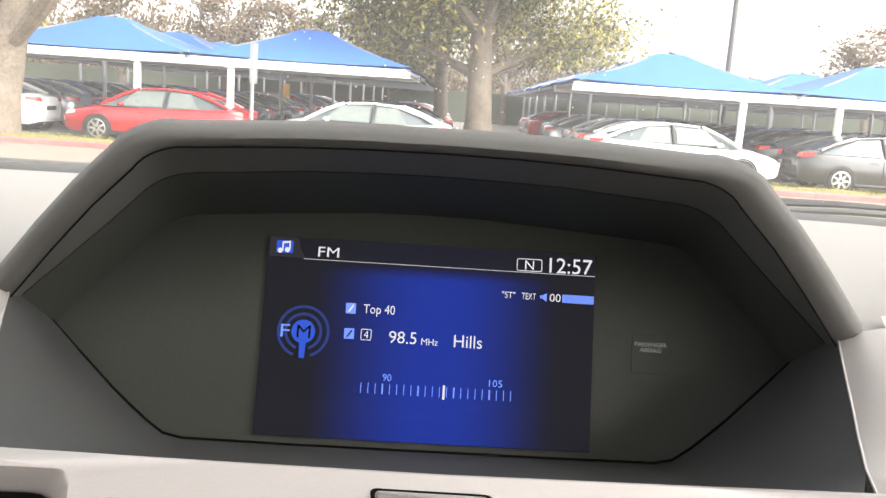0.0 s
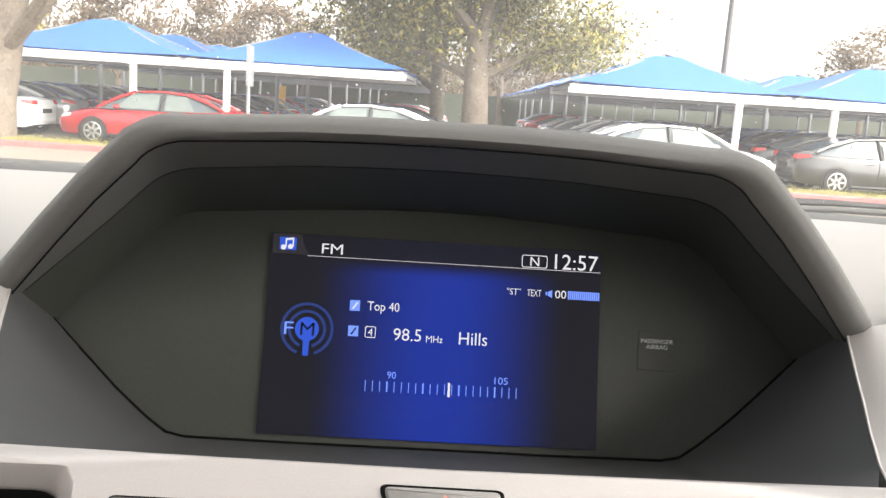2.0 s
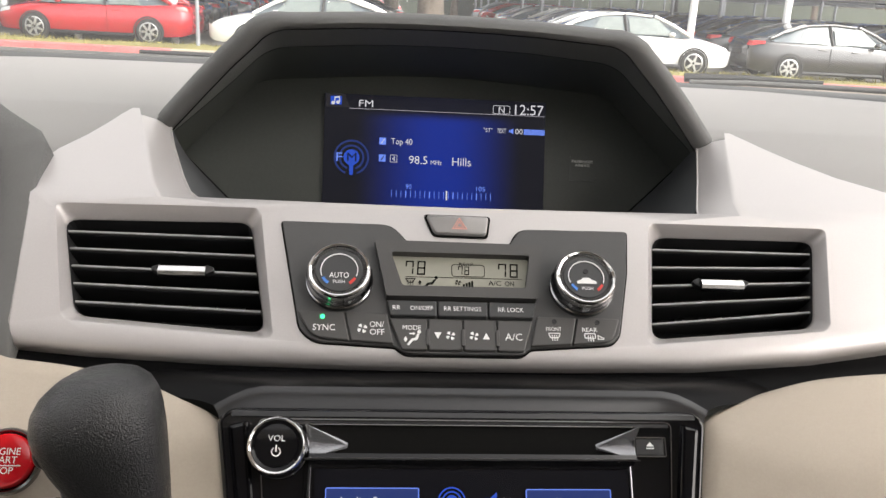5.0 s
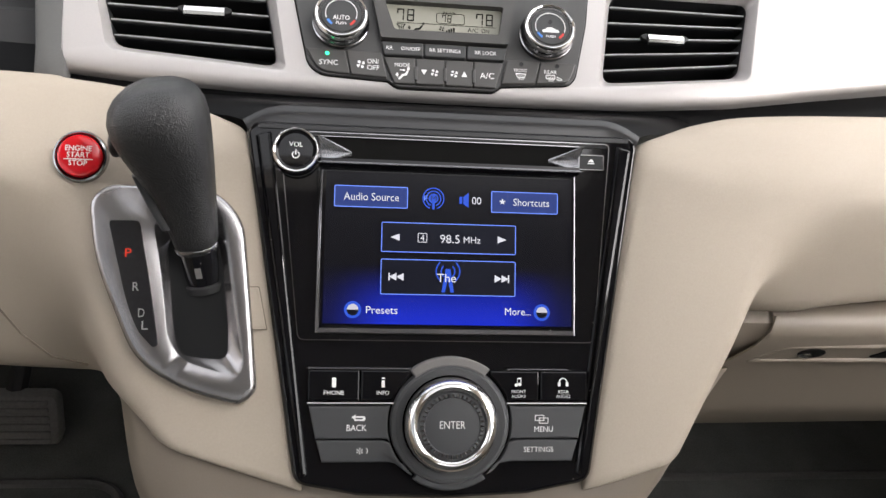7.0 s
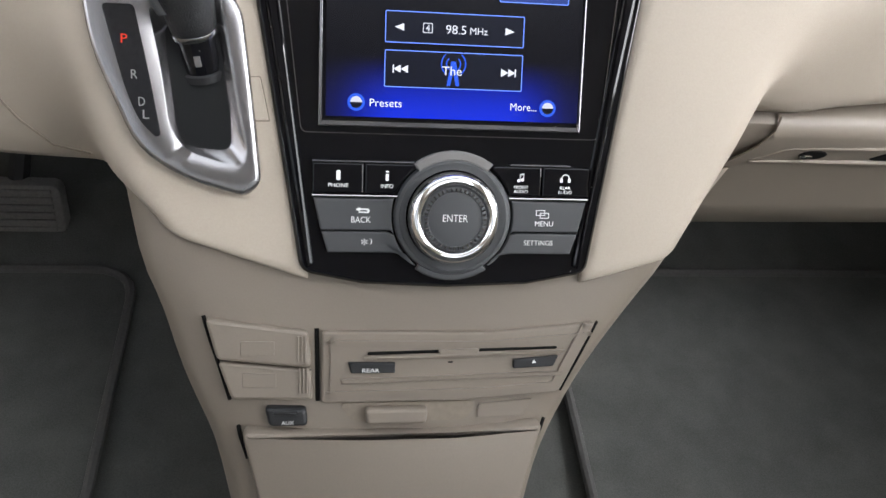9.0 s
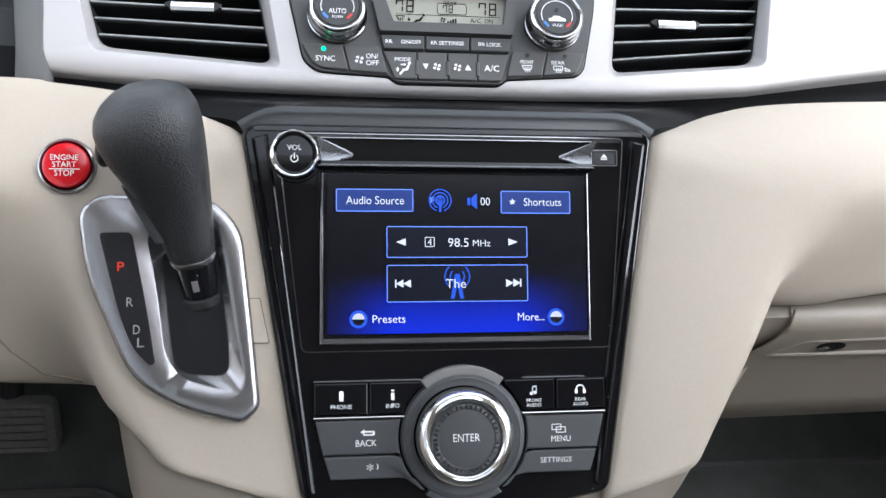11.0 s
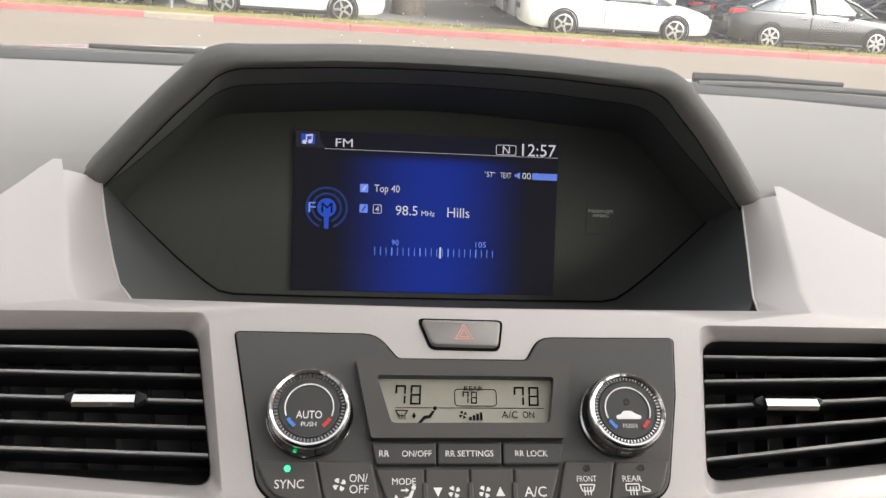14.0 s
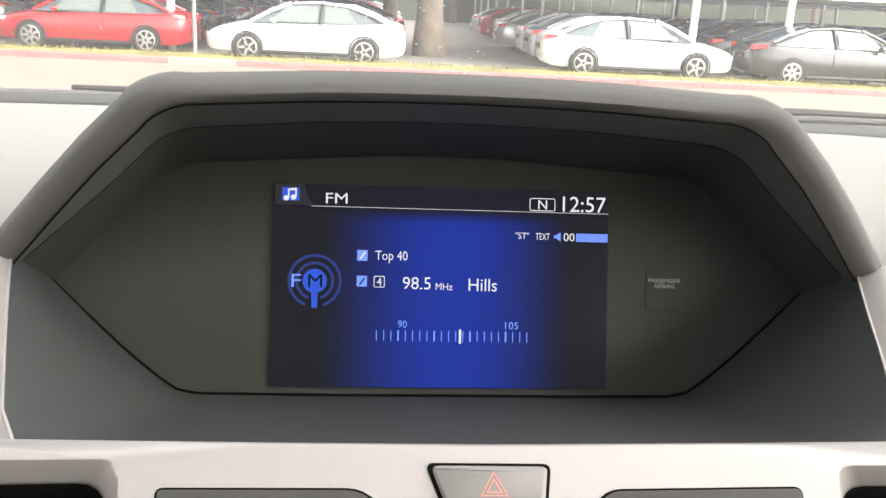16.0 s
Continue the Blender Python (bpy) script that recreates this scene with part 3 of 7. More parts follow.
def quad_at(q, u, v):
    """A place in a four-cornered outline: u from left to right, v from top to bottom."""
    a, b, c, d = [Vector(p) for p in q]
    return (a.lerp(b, u)).lerp(d.lerp(c, u), v)


def air_vent(q, tab_u, group):
    root = thing("air_vent", None, None, "black air vent with horizontal slats and a bright chrome tab", "air vent", CLIMATE, group)
    bm = bmesh.new()
    pts = rounded([(p.x, p.y) for p in [Vector(k) for k in q]], 0.008)
    a, b = ring(bm, pts, -0.0095), ring(bm, inset(pts, 0.002), -0.05)
    bridge(bm, a, b)
    bm.faces.new(b)
    part("vent_box", bm, black_plastic, root, "black vent duct")
    for k in range(5):
        p0, p1 = quad_at(q, 0.004, 0.112 + 0.186 * k), quad_at(q, 0.996, 0.135 + 0.17 * k)
        bm = bmesh.new()
        rows = []
        for p in (p0, p1):
            rows.append([(p.x, p.y + dy, z) for dy, z in ((0.0004, -0.0117), (0.0019, -0.0146), (0.0012, -0.030), (-0.0006, -0.030), (-0.0012, -0.0132), (-0.0006, -0.0118))])
        loft(bm, rows, True, True)
        blade = part("slat", bm, slat_black, root)
        part("front_edge", tube(bmesh.new(), [(p.x, p.y + 0.0005, -0.0121) for p in (p0, p1)], 0.00085, 6), slat_edge, blade, "satin front edge", smooth=True)
    for k in range(6):
        u = (k + 0.7) / 6.4
        p0, p1 = quad_at(q, u, 0.03), quad_at(q, u, 0.97)
        bm = bmesh.new()
        loft(bm, [[(p.x - 0.0004, p.y, -0.032), (p.x + 0.0004, p.y, -0.032), (p.x + 0.0004, p.y, -0.046), (p.x - 0.0004, p.y, -0.046)] for p in (p0, p1)], True, True)
        part("vertical_vane", bm, slat_black, root)
    c = quad_at(q, tab_u, 0.478)
    bm = plate(rounded([(c.x - 0.0145, c.y - 0.0024), (c.x + 0.0145, c.y - 0.0024), (c.x + 0.0135, c.y + 0.0024), (c.x - 0.0135, c.y + 0.0024)], 0.0012), -0.014, -0.0088, 0.0014)
    tab = part("vane_tab", bm, black_plastic, root)
    bm = loft(bmesh.new(), [[(c.x + dx * w, c.y + dy, z) for dx in (-1, -0.9, 0, 0.9, 1)] for dy, z, w in ((-0.005, -0.0105, 0.0126), (-0.0048, -0.0072, 0.013), (-0.003, -0.0058, 0.013), (0.0005, -0.0064, 0.0128), (0.003, -0.0096, 0.012))])
    part("chrome_insert", bm, chrome, tab, "bright chrome insert")
    for side in (-1, 1):
        bm = plate(rounded([(c.x + side * 0.0125, c.y - 0.0035), (c.x + side * 0.0125, c.y + 0.0032), (c.x + side * 0.0172, c.y + 0.0012), (c.x + side * 0.0172, c.y - 0.0008)], 0.0006), -0.0125, -0.0085, 0.0006)
        part("tab_prong", bm, slat_black, tab)


air_vent(LVENT, 0.6, "dashboard air vents")
air_vent(RVENT, 0.42, "dashboard air vents")


def dial(parent, name, x, y, r, h, face_mat, ring_mat, label=""):
    bm = lathe(bmesh.new(), [(r, -0.002), (r, h * 0.3), (r * 0.96, h * 0.34), (r * 0.96, h * 0.4), (r * 0.99, h * 0.44), (r * 0.985, h * 0.55), (r * 0.94, h * 0.62), (r * 0.93, h * 0.7)], 56, x, y, False)
    knob = part(name, bm, dark_chrome, parent, label, smooth=True)
    bm = lathe(bmesh.new(), [(r * 0.93, h * 0.7), (r * 0.94, h * 0.86), (r * 0.92, h * 0.95), (r * 0.87, h), (r * 0.82, h * 0.97), (r * 0.8, h * 0.9)], 56, x, y, False)
    part("chrome_ring", bm, ring_mat, knob, "polished chrome ring", smooth=True)
    bm = lathe(bmesh.new(), [(r * 0.8, h * 0.9), (r * 0.7, h * 0.88), (r * 0.68, h * 0.92), (r * 0.3, h * 0.93)], 56, x, y)
    part("knob_face", bm, face_mat, knob, "black knob face", smooth=True)
    return knob


def climate_panel():
    outline = rounded([(-0.1035, 0.0095, 0.002), (-0.041, 0.0092, 0.006), (-0.0313, -0.0026, 0.002), (0.0281, -0.0026, 0.002), (0.0345, 0.0086, 0.006), (0.0994, 0.0093, 0.002), (0.0958, -0.018, 0), (0.0862, -0.059, 0.008), (0.081, -0.0642, 0.003), (0.036, -0.0676, 0.001), (0.0308, -0.0716, 0.004), (-0.0327, -0.0716, 0.004), (-0.0383, -0.0676, 0.001), (-0.081, -0.0655, 0.006), (-0.0892, -0.0585, 0.006), (-0.0915, -0.0475, 0.002)], 0.002)
    root = thing("climate_control_panel", plate(outline, -0.006, 0.0018, 0.0006), graphite, "graphite climate control panel with two dials and a display", "climate controls", CLIMATE)
    bm = plate(inset(outline, -0.0009), -0.006, 0.0003)
    part("panel_gap", bm, gap_black, root)
    # display
    o, i = [(-0.0502, -0.0046), (0.0465, -0.0052), (0.0405, -0.0400), (-0.0431, -0.0400)], [(-0.041, -0.0122), (0.0382, -0.0124), (0.0345, -0.0333), (-0.0345, -0.0336)]
    bm = rim(bmesh.new(), rounded(o, 0.001), rounded(i, 0.002), 0.001, 0.0075, 0.0018)
    part("display_bezel", bm, key_grey, root, "grey raised display frame")
    bm = plate(rounded(i, 0.002), 0.0015, 0.0024)
    lcd = part("lcd_display", bm, lcd_glass, root, "grey-green segment display reading 78")
    lit = {"7": "abcf", "8": "abcdefg"}
    for n, x, y, w, h in ((2, -0.0269, -0.0196, 0.0046, 0.0088), (2, 0.0259, -0.0200, 0.0046, 0.0088), (2, 0.0004, -0.0207, 0.0026, 0.0054)):
        for j, digit in enumerate("78"):
            x0, g = x + (j - 1) * w * 1.45 + w * 0.22, w * 0.17
            bars = {"a": (x0, y + h / 2 - g, x0 + w, y + h / 2), "g": (x0, y - g / 2, x0 + w, y + g / 2), "d": (x0, y - h / 2, x0 + w, y - h / 2 + g), "f": (x0, y + g, x0 + g, y + h / 2 - g * 0.6), "b": (x0 + w - g, y + g * 0.6, x0 + w, y + h / 2 - g * 0.6), "e": (x0, y - h / 2 + g * 0.6, x0 + g, y - g * 0.6), "c": (x0 + w - g, y - h / 2 + g * 0.6, x0 + w, y - g * 0.6)}
            bm = bmesh.new()
            for b in lit[digit]:
                x1, y1, x2, y2 = bars[b]
                lean = 0.06
                slab(bm, [(px + lean * (py - y), py) for px, py in box_pts(x1, y1, x2, y2)], 0.0026, 0.0028)
            part("segment_digit", bm, lcd_ink, lcd)
    for body, x, y, w, h in (("REAR", 0.0022, -0.0166, 0.0085, 0.0021), ("A/C", 0.0178, -0.0284, 0.0072, 0.003), ("ON", 0.0262, -0.0284, 0.0052, 0.003)):
        lettering("segment_text", body, x, y, w, h, lcd_ink, lcd, 0.0028)
    bm = bmesh.new()
    slab(bm, box_pts(-0.0325, -0.0256, 0.0335, -0.0253), 0.0026, 0.0027)
    o2 = rounded(box_pts(-0.0065, -0.0247, 0.0125, -0.0167), 0.002)
    rim(bm, o2, inset(o2, 0.00035), 0.0026, 0.0027, 0.0026)
    for x, h in ((-0.0003, 0.0015), (0.0013, 0.0023), (0.0029, 0.003), (0.0045, 0.0036)):
        slab(bm, box_pts(x, -0.0310, x + 0.0011, -0.0310 + h), 0.0026, 0.0028)
    for k in range(7):
        slab(bm, box_pts(-0.0035 + 0.0019 * k, -0.0325, -0.0021 + 0.0019 * k, -0.0320), 0.0026, 0.0028)
    for a in range(4):
        t = a * math.pi / 2 + 0.4
        slab(bm, [(math.cos(t + q) * rr - 0.003, math.sin(t + q) * rr - 0.0285) for q, rr in ((0, 0.0003), (-0.35, 0.0018), (0.5, 0.0018))], 0.0026, 0.0028)
    o2 = [(-0.0328, -0.0265), (-0.0268, -0.0265), (-0.0285, -0.0292), (-0.0311, -0.0292)]
    rim(bm, o2, inset(o2, 0.0004), 0.0026, 0.0028, 0.0026)
    for k in (-1, 0, 1):
        slab(bm, box_pts(-0.02985 + k * 0.0013, -0.0305, -0.02955 + k * 0.0013, -0.0278), 0.0026, 0.0028)
    slab(bm, [(-0.0245, -0.0275), (-0.0236, -0.0290), (-0.0245, -0.0305), (-0.0254, -0.0290)], 0.0026, 0.0028)
    slab(bm, [(-0.0165, -0.0268), (-0.0152, -0.0268), (-0.0172, -0.0300), (-0.0195, -0.0304), (-0.0218, -0.0327), (-0.0228, -0.0320), (-0.0203, -0.0291), (-0.0180, -0.0287)], 0.0026, 0.0028)
    lathe(bm, [(0.0009, 0.0026), (0.0009, 0.0028)], 10, -0.0152, -0.0256)
    part("segment_icon", bm, lcd_ink, lcd)
    # dials
    for x, y, words in ((-0.069, -0.0295, True), (0.0672, -0.0299, False)):
        knob = dial(root, "temperature_dial", x, y, 0.0183, 0.0165, charcoal, chrome, "dark temperature dial with a chrome ring")
        zf = 0.0158
        bm = bmesh.new()
        for k in range(60):
            a = 2 * math.pi * k / 60
            c, s = math.cos(a), math.sin(a)
            slab(bm, [(x + c * r - s * o, y + s * r + c * o) for r, o in ((0.0132, -0.0003), (0.0145, -0.0003), (0.0145, 0.0003), (0.0132, 0.0003))], 0.0147, 0.0152)
        part("knurl", bm, dark_chrome, knob)
        bm = bmesh.new()
        arcp = [math.pi * (1.12 - 1.24 * k / 24) for k in range(25)]
        pts = [(x + 0.0102 * math.cos(a), y + 0.0102 * math.sin(a)) for a in arcp] + [(x + 0.0097 * math.cos(a), y + 0.0097 * math.sin(a)) for a in reversed(arcp)]
        slab(bm, pts, zf - 0.0004, zf)
        part("scale_arc", bm, print_white, knob)
        for sgn, mm in ((-1, print_blue), (1, print_red)):
            a0 = math.pi * (1.16 if sgn < 0 else -0.16)
            a1 = math.pi * (1.3 if sgn < 0 else -0.3)
            aa = [a0 + (a1 - a0) * k / 6 for k in range(7)]
            bm = plate([(x + 0.0105 * math.cos(a), y + 0.0105 * math.sin(a)) for a in aa] + [(x + 0.009 * math.cos(a), y + 0.009 * math.sin(a)) for a in reversed(aa)], zf - 0.0004, zf)
            part("scale_mark", bm, mm, knob)
        lettering("print", "PUSH", x, y - 0.0072, 0.0062, 0.0019, print_white, knob, zf)
        if words:
            lettering("print", "AUTO", x, y - 0.0032, 0.0105, 0.0033, print_white, knob, zf)
        else:
            bm = plate(rounded([(x - 0.0055, y - 0.0042), (x + 0.0055, y - 0.0042), (x + 0.0055, y - 0.0026), (x + 0.003, y - 0.0018), (x + 0.0015, y - 0.0006), (x - 0.0022, y - 0.0006), (x - 0.0032, y - 0.002), (x - 0.0055, y - 0.0026)], 0.0006), zf - 0.0003, zf)
            part("car_symbol", bm, print_white, knob)
            bm = lathe(bmesh.new(), [(0.0014, zf - 0.0008), (0.0014, zf), (0.0009, zf - 0.0001)], 16, x, y + 0.0035)
            part("sensor", bm, black_plastic, knob)
    # keys
    def key(pts, words=(), mat=key_grey, z=0.004, r=0.0012):
        k = part("key", plate(rounded(pts, r), 0.0008, z, 0.0008), mat, root)
        for body, x, y, w, h in words:
            lettering("print", body, x, y, w, h, print_white, k, z + 0.0002)
        return k
    def fan(x, y, parent, r=0.0026):
        bm = bmesh.new()
        for a in range(4):
            t = a * math.pi / 2 + 0.5
            slab(bm, [(x + math.cos(t + s) * rr, y + math.sin(t + s) * rr) for s, rr in ((0, r * 0.2), (-0.45, r * 0.8), (-0.2, r), (0.3, r), (0.5, r * 0.85))], 0.0038, 0.0043)
        part("fan_symbol", bm, print_white, parent)
    y0, y1 = -0.0413, -0.0508
    a = key([(-0.0429, y0), (-0.0155, y0), (-0.0155, y1), (-0.0410, y1)], [("RR", -0.0375, -0.0462, 0.0042, 0.0026), ("ON/OFF", -0.0238, -0.0462, 0.0125, 0.0026)], charcoal, 0.0052)
    fan(-0.0325, -0.0462, a, 0.0016)
    key([(-0.0149, y0), (0.0128, y0), (0.0124, y1), (-0.0149, y1)], [("RR SETTINGS", -0.0013, -0.0462, 0.0205, 0.0026)], charcoal, 0.0052)
    key([(0.0134, y0), (0.0403, y0), (0.0378, y1), (0.0131, y1)], [("RR LOCK", 0.0255, -0.0462, 0.0142, 0.0026)], charcoal, 0.0052)
    low = [(-0.0413, -0.0208), (-0.0202, -0.0017), (-0.0011, 0.0173), (0.0179, 0.0376)]
    bots = [(-0.0345, -0.0208), (-0.0202, -0.0017), (-0.0011, 0.0166), (0.0172, 0.0318)]
    keys = [key([(a, -0.0520), (b, -0.0520), (d, -0.0703), (c, -0.0703)]) for (a, b), (c, d) in zip(low, bots)]
    for x in (-0.0205, -0.0014, 0.0174):
        part("divider_rib", plate(rounded(box_pts(x - 0.0011, -0.0680, x + 0.0011, -0.0580), 0.001), 0.003, 0.0048, 0.0005), key_grey, root)
    lettering("print", "MODE", -0.0292, -0.0575, 0.0098, 0.0027, print_white, keys[0], 0.0042)
    lettering("print", "A/C", 0.0262, -0.0620, 0.0095, 0.0042, print_white, keys[3], 0.0042)
    fan(-0.0082, -0.0619, keys[1])
    fan(0.0046, -0.0619, keys[2])
    for x, s, k in ((-0.0151, -1, keys[1]), (0.0112, 1, keys[2])):
        part("arrow_symbol", plate([(x - 0.0019, -0.0619 - s * 0.0018), (x + 0.0019, -0.0619 - s * 0.0018), (x, -0.0619 + s * 0.002)], 0.0038, 0.0043), print_white, k)
    bm = bmesh.new()
    slab(bm, [(-0.0262, -0.0612), (-0.0250, -0.0612), (-0.0262, -0.0648), (-0.0285, -0.0652), (-0.0308, -0.0680), (-0.0318, -0.0674), (-0.0292, -0.0640), (-0.0274, -0.0636)], 0.0038, 0.0043)
    lathe(bm, [(0.0010, 0.0038), (0.0010, 0.0043)], 10, -0.0252, -0.0600)
    slab(bm, [(-0.0325, -0.0628), (-0.0315, -0.0645), (-0.0325, -0.0662), (-0.0335, -0.0645)], 0.0038, 0.0043)
    slab(bm, [(-0.0305, -0.0608), (-0.0285, -0.0608), (-0.0285, -0.0602), (-0.0272, -0.0611), (-0.0285, -0.0620), (-0.0285, -0.0614), (-0.0305, -0.0614)], 0.0038, 0.0043)
    part("vent_symbol", bm, print_white, keys[0])
    a = key([(-0.0908, -0.0484), (-0.0660, -0.0486), (-0.0623, -0.0655), (-0.0825, -0.0640, 0.007)], [("SYNC", -0.0762, -0.0583, 0.0118, 0.0036)])
    bm = lathe(bmesh.new(), [(0.0013, 0.003), (0.0013, 0.0045), (0.0008, 0.0049)], 16, -0.0773, -0.0520)
    part("indicator", bm, led_green, a, "lit green indicator")
    b = key([(-0.0654, -0.0486), (-0.0426, -0.0492), (-0.0388, -0.0670), (-0.0617, -0.0656)], [("ON/", -0.0480, -0.0560, 0.0075, 0.0034), ("OFF", -0.0478, -0.0605, 0.0078, 0.0034)])
    fan(-0.0558, -0.0586, b, 0.0028)
    for k, pts, word, wx in ((0, [(0.0402, -0.0490), (0.0623, -0.0493), (0.0583, -0.0656), (0.0356, -0.0670)], "FRONT", 0.0489), (1, [(0.0629, -0.0493), (0.0868, -0.0493), (0.0815, -0.0636, 0.006), (0.0589, -0.0655)], "REAR", 0.0690)):
        ob = key(pts, [(word, wx, -0.0568, 0.0085, 0.0025)])
        xm = wx
        o2 = rounded([(xm - 0.0036, -0.0590), (xm + 0.0036, -0.0590), (xm + 0.0024, -0.0622), (xm - 0.0024, -0.0622)] if k == 0 else box_pts(xm - 0.0034, -0.0620, xm + 0.0030, -0.0588), 0.0008)
        bm = rim(bmesh.new(), o2, inset(o2, 0.0005), 0.0038, 0.0043, 0.0038)
        for j in (-1, 0, 1):
            slab(bm, box_pts(xm + j * 0.0013 - 0.0002, -0.0637, xm + j * 0.0013 + 0.0002, -0.0602), 0.0038, 0.0044)
        if k == 1:
            o2 = [(xm + 0.0040, -0.0625), (xm + 0.0040, -0.0598), (xm + 0.0075, -0.0616), (xm + 0.0075, -0.0625)]
            rim(bm, o2, inset(o2, 0.0004), 0.0038, 0.0043, 0.0038)
        part("demist_symbol", bm, print_white, ob)
        bm = lathe(bmesh.new(), [(0.0014, 0.003), (0.0014, 0.0044), (0.0009, 0.0042)], 16, 0.0494 if k == 0 else 0.0736, -0.0523)
        part("indicator", bm, black_plastic, ob, "unlit indicator")
    return root


climate_panel()


def hazard_switch():
    pts = [(-0.0205, 0.0166), (0.0168, 0.0163), (0.0147, 0.0034), (-0.0157, 0.0038)]
    root = thing("hazard_switch", plate(rounded(pts, 0.0025), -0.004, 0.0035, 0.0016), hazard_grey, "grey hazard warning switch with a red triangle", "switch", CLIMATE, smooth=True, angle=30)
    part("switch_gap", plate(rounded(inset(pts, -0.0012), 0.003), -0.004, 0.0008), gap_black, root)
    tri = lambda s: [(-0.001 + s * 0.0052 * math.cos(a), 0.0091 + s * 0.0052 * math.sin(a)) for a in (math.pi / 2, math.pi * 7 / 6, math.pi * 11 / 6)]
    bm = rim(bmesh.new(), tri(1), tri(0.83), 0.0034, 0.0037, 0.0034)
    rim(bm, tri(0.58), tri(0.42), 0.0034, 0.0037, 0.0034)
    part("triangle_symbol", bm, print_orange, root, "pale red warning triangle")


hazard_switch()


# ---- lower dashboard and centre stack ----
LEFT_EDGE = [(-0.06, 0.33), (-0.02, 0.30), (0.02, 0.265), (0.06, 0.228), (0.09, 0.207), (0.114, 0.196), (0.165, 0.175), (0.2, 0.159), (0.24, 0.149), (0.29, 0.127), (0.36, 0.112), (0.5, 0.09)]
RIGHT_EDGE = [(-0.06, 0.33), (-0.02, 0.30), (0.02, 0.265), (0.05, 0.232), (0.07, 0.213), (0.135, 0.163), (0.165, 0.142), (0.2, 0.114), (0.25, 0.08), (0.3, 0.057), (0.36, 0.045), (0.5, 0.03)]


def smooth_rows(rows, n=5):
    """Fills in n - 1 smooth rows between each two rows of points."""
    rows = [[Vector(p) for p in r] for r in rows]
    out = []
    for i in range(len(rows) - 1):
        a, b, c, d = rows[max(i - 1, 0)], rows[i], rows[i + 1], rows[min(i + 2, len(rows) - 1)]
        for k in range(n):
            t = k / n
            out.append([tuple(0.5 * (2 * q + (r - p) * t + (2 * p - 5 * q + 4 * r - w) * t * t + (3 * q - p - 3 * r + w) * t ** 3)) for p, q, r, w in zip(a, b, c, d)])
    return out + [[tuple(p) for p in rows[-1]]]


def swept_panel(stations, crown):
    """A padded panel: each station goes from its inner edge over a flat face to a ridge, and rolls down to its foot."""
    normal = STACK.to_3x3() @ Vector((0, 0, 1))
    rows = []
    for inner, ridge, foot in stations:
        a = STACK @ Vector((*inner, -0.0015)) if len(inner) == 2 else Vector(inner)
        r = STACK @ Vector((*ridge, -0.0015))
        o = Vector(foot)
        u = (r - a).normalized()
        m = r + u * 0.024
        q = m.lerp(o, 0.42)
        row = [a - u * 0.0005 - normal * 0.014, a - normal * 0.0022, a + u * 0.0012 - normal * 0.0005]
        row += [a.lerp(r, f) + normal * crown * math.sin(math.pi * f) * min(1, (r - a).length / 0.12) for f in (0.1, 0.3, 0.5, 0.7, 0.88)]
        row += [r * (1 - t) ** 2 + m * 2 * t * (1 - t) + q * t * t for t in (0, 0.15, 0.3, 0.45, 0.6, 0.75, 0.9, 1)]
        row += [q.lerp(o, 0.35), q.lerp(o, 0.7), q.lerp(o, 0.93), o + Vector((0, 0.006, -0.003)), o + Vector((0, 0.05, -0.004))]
        rows.append(row)
    first = [p - normal * 0.0055 + Vector((0, -0.001, -0.001)) for p in rows[0]]
    soft = [p - normal * 0.0016 + Vector((0, -0.0008, -0.001)) for p in rows[0]]
    return loft(bmesh.new(), [[tuple(p) for p in first], [tuple(p) for p in soft]] + smooth_rows(rows))


def sheet_point(x, y, z):
    return tuple(STACK @ Vector((x, y, z)))


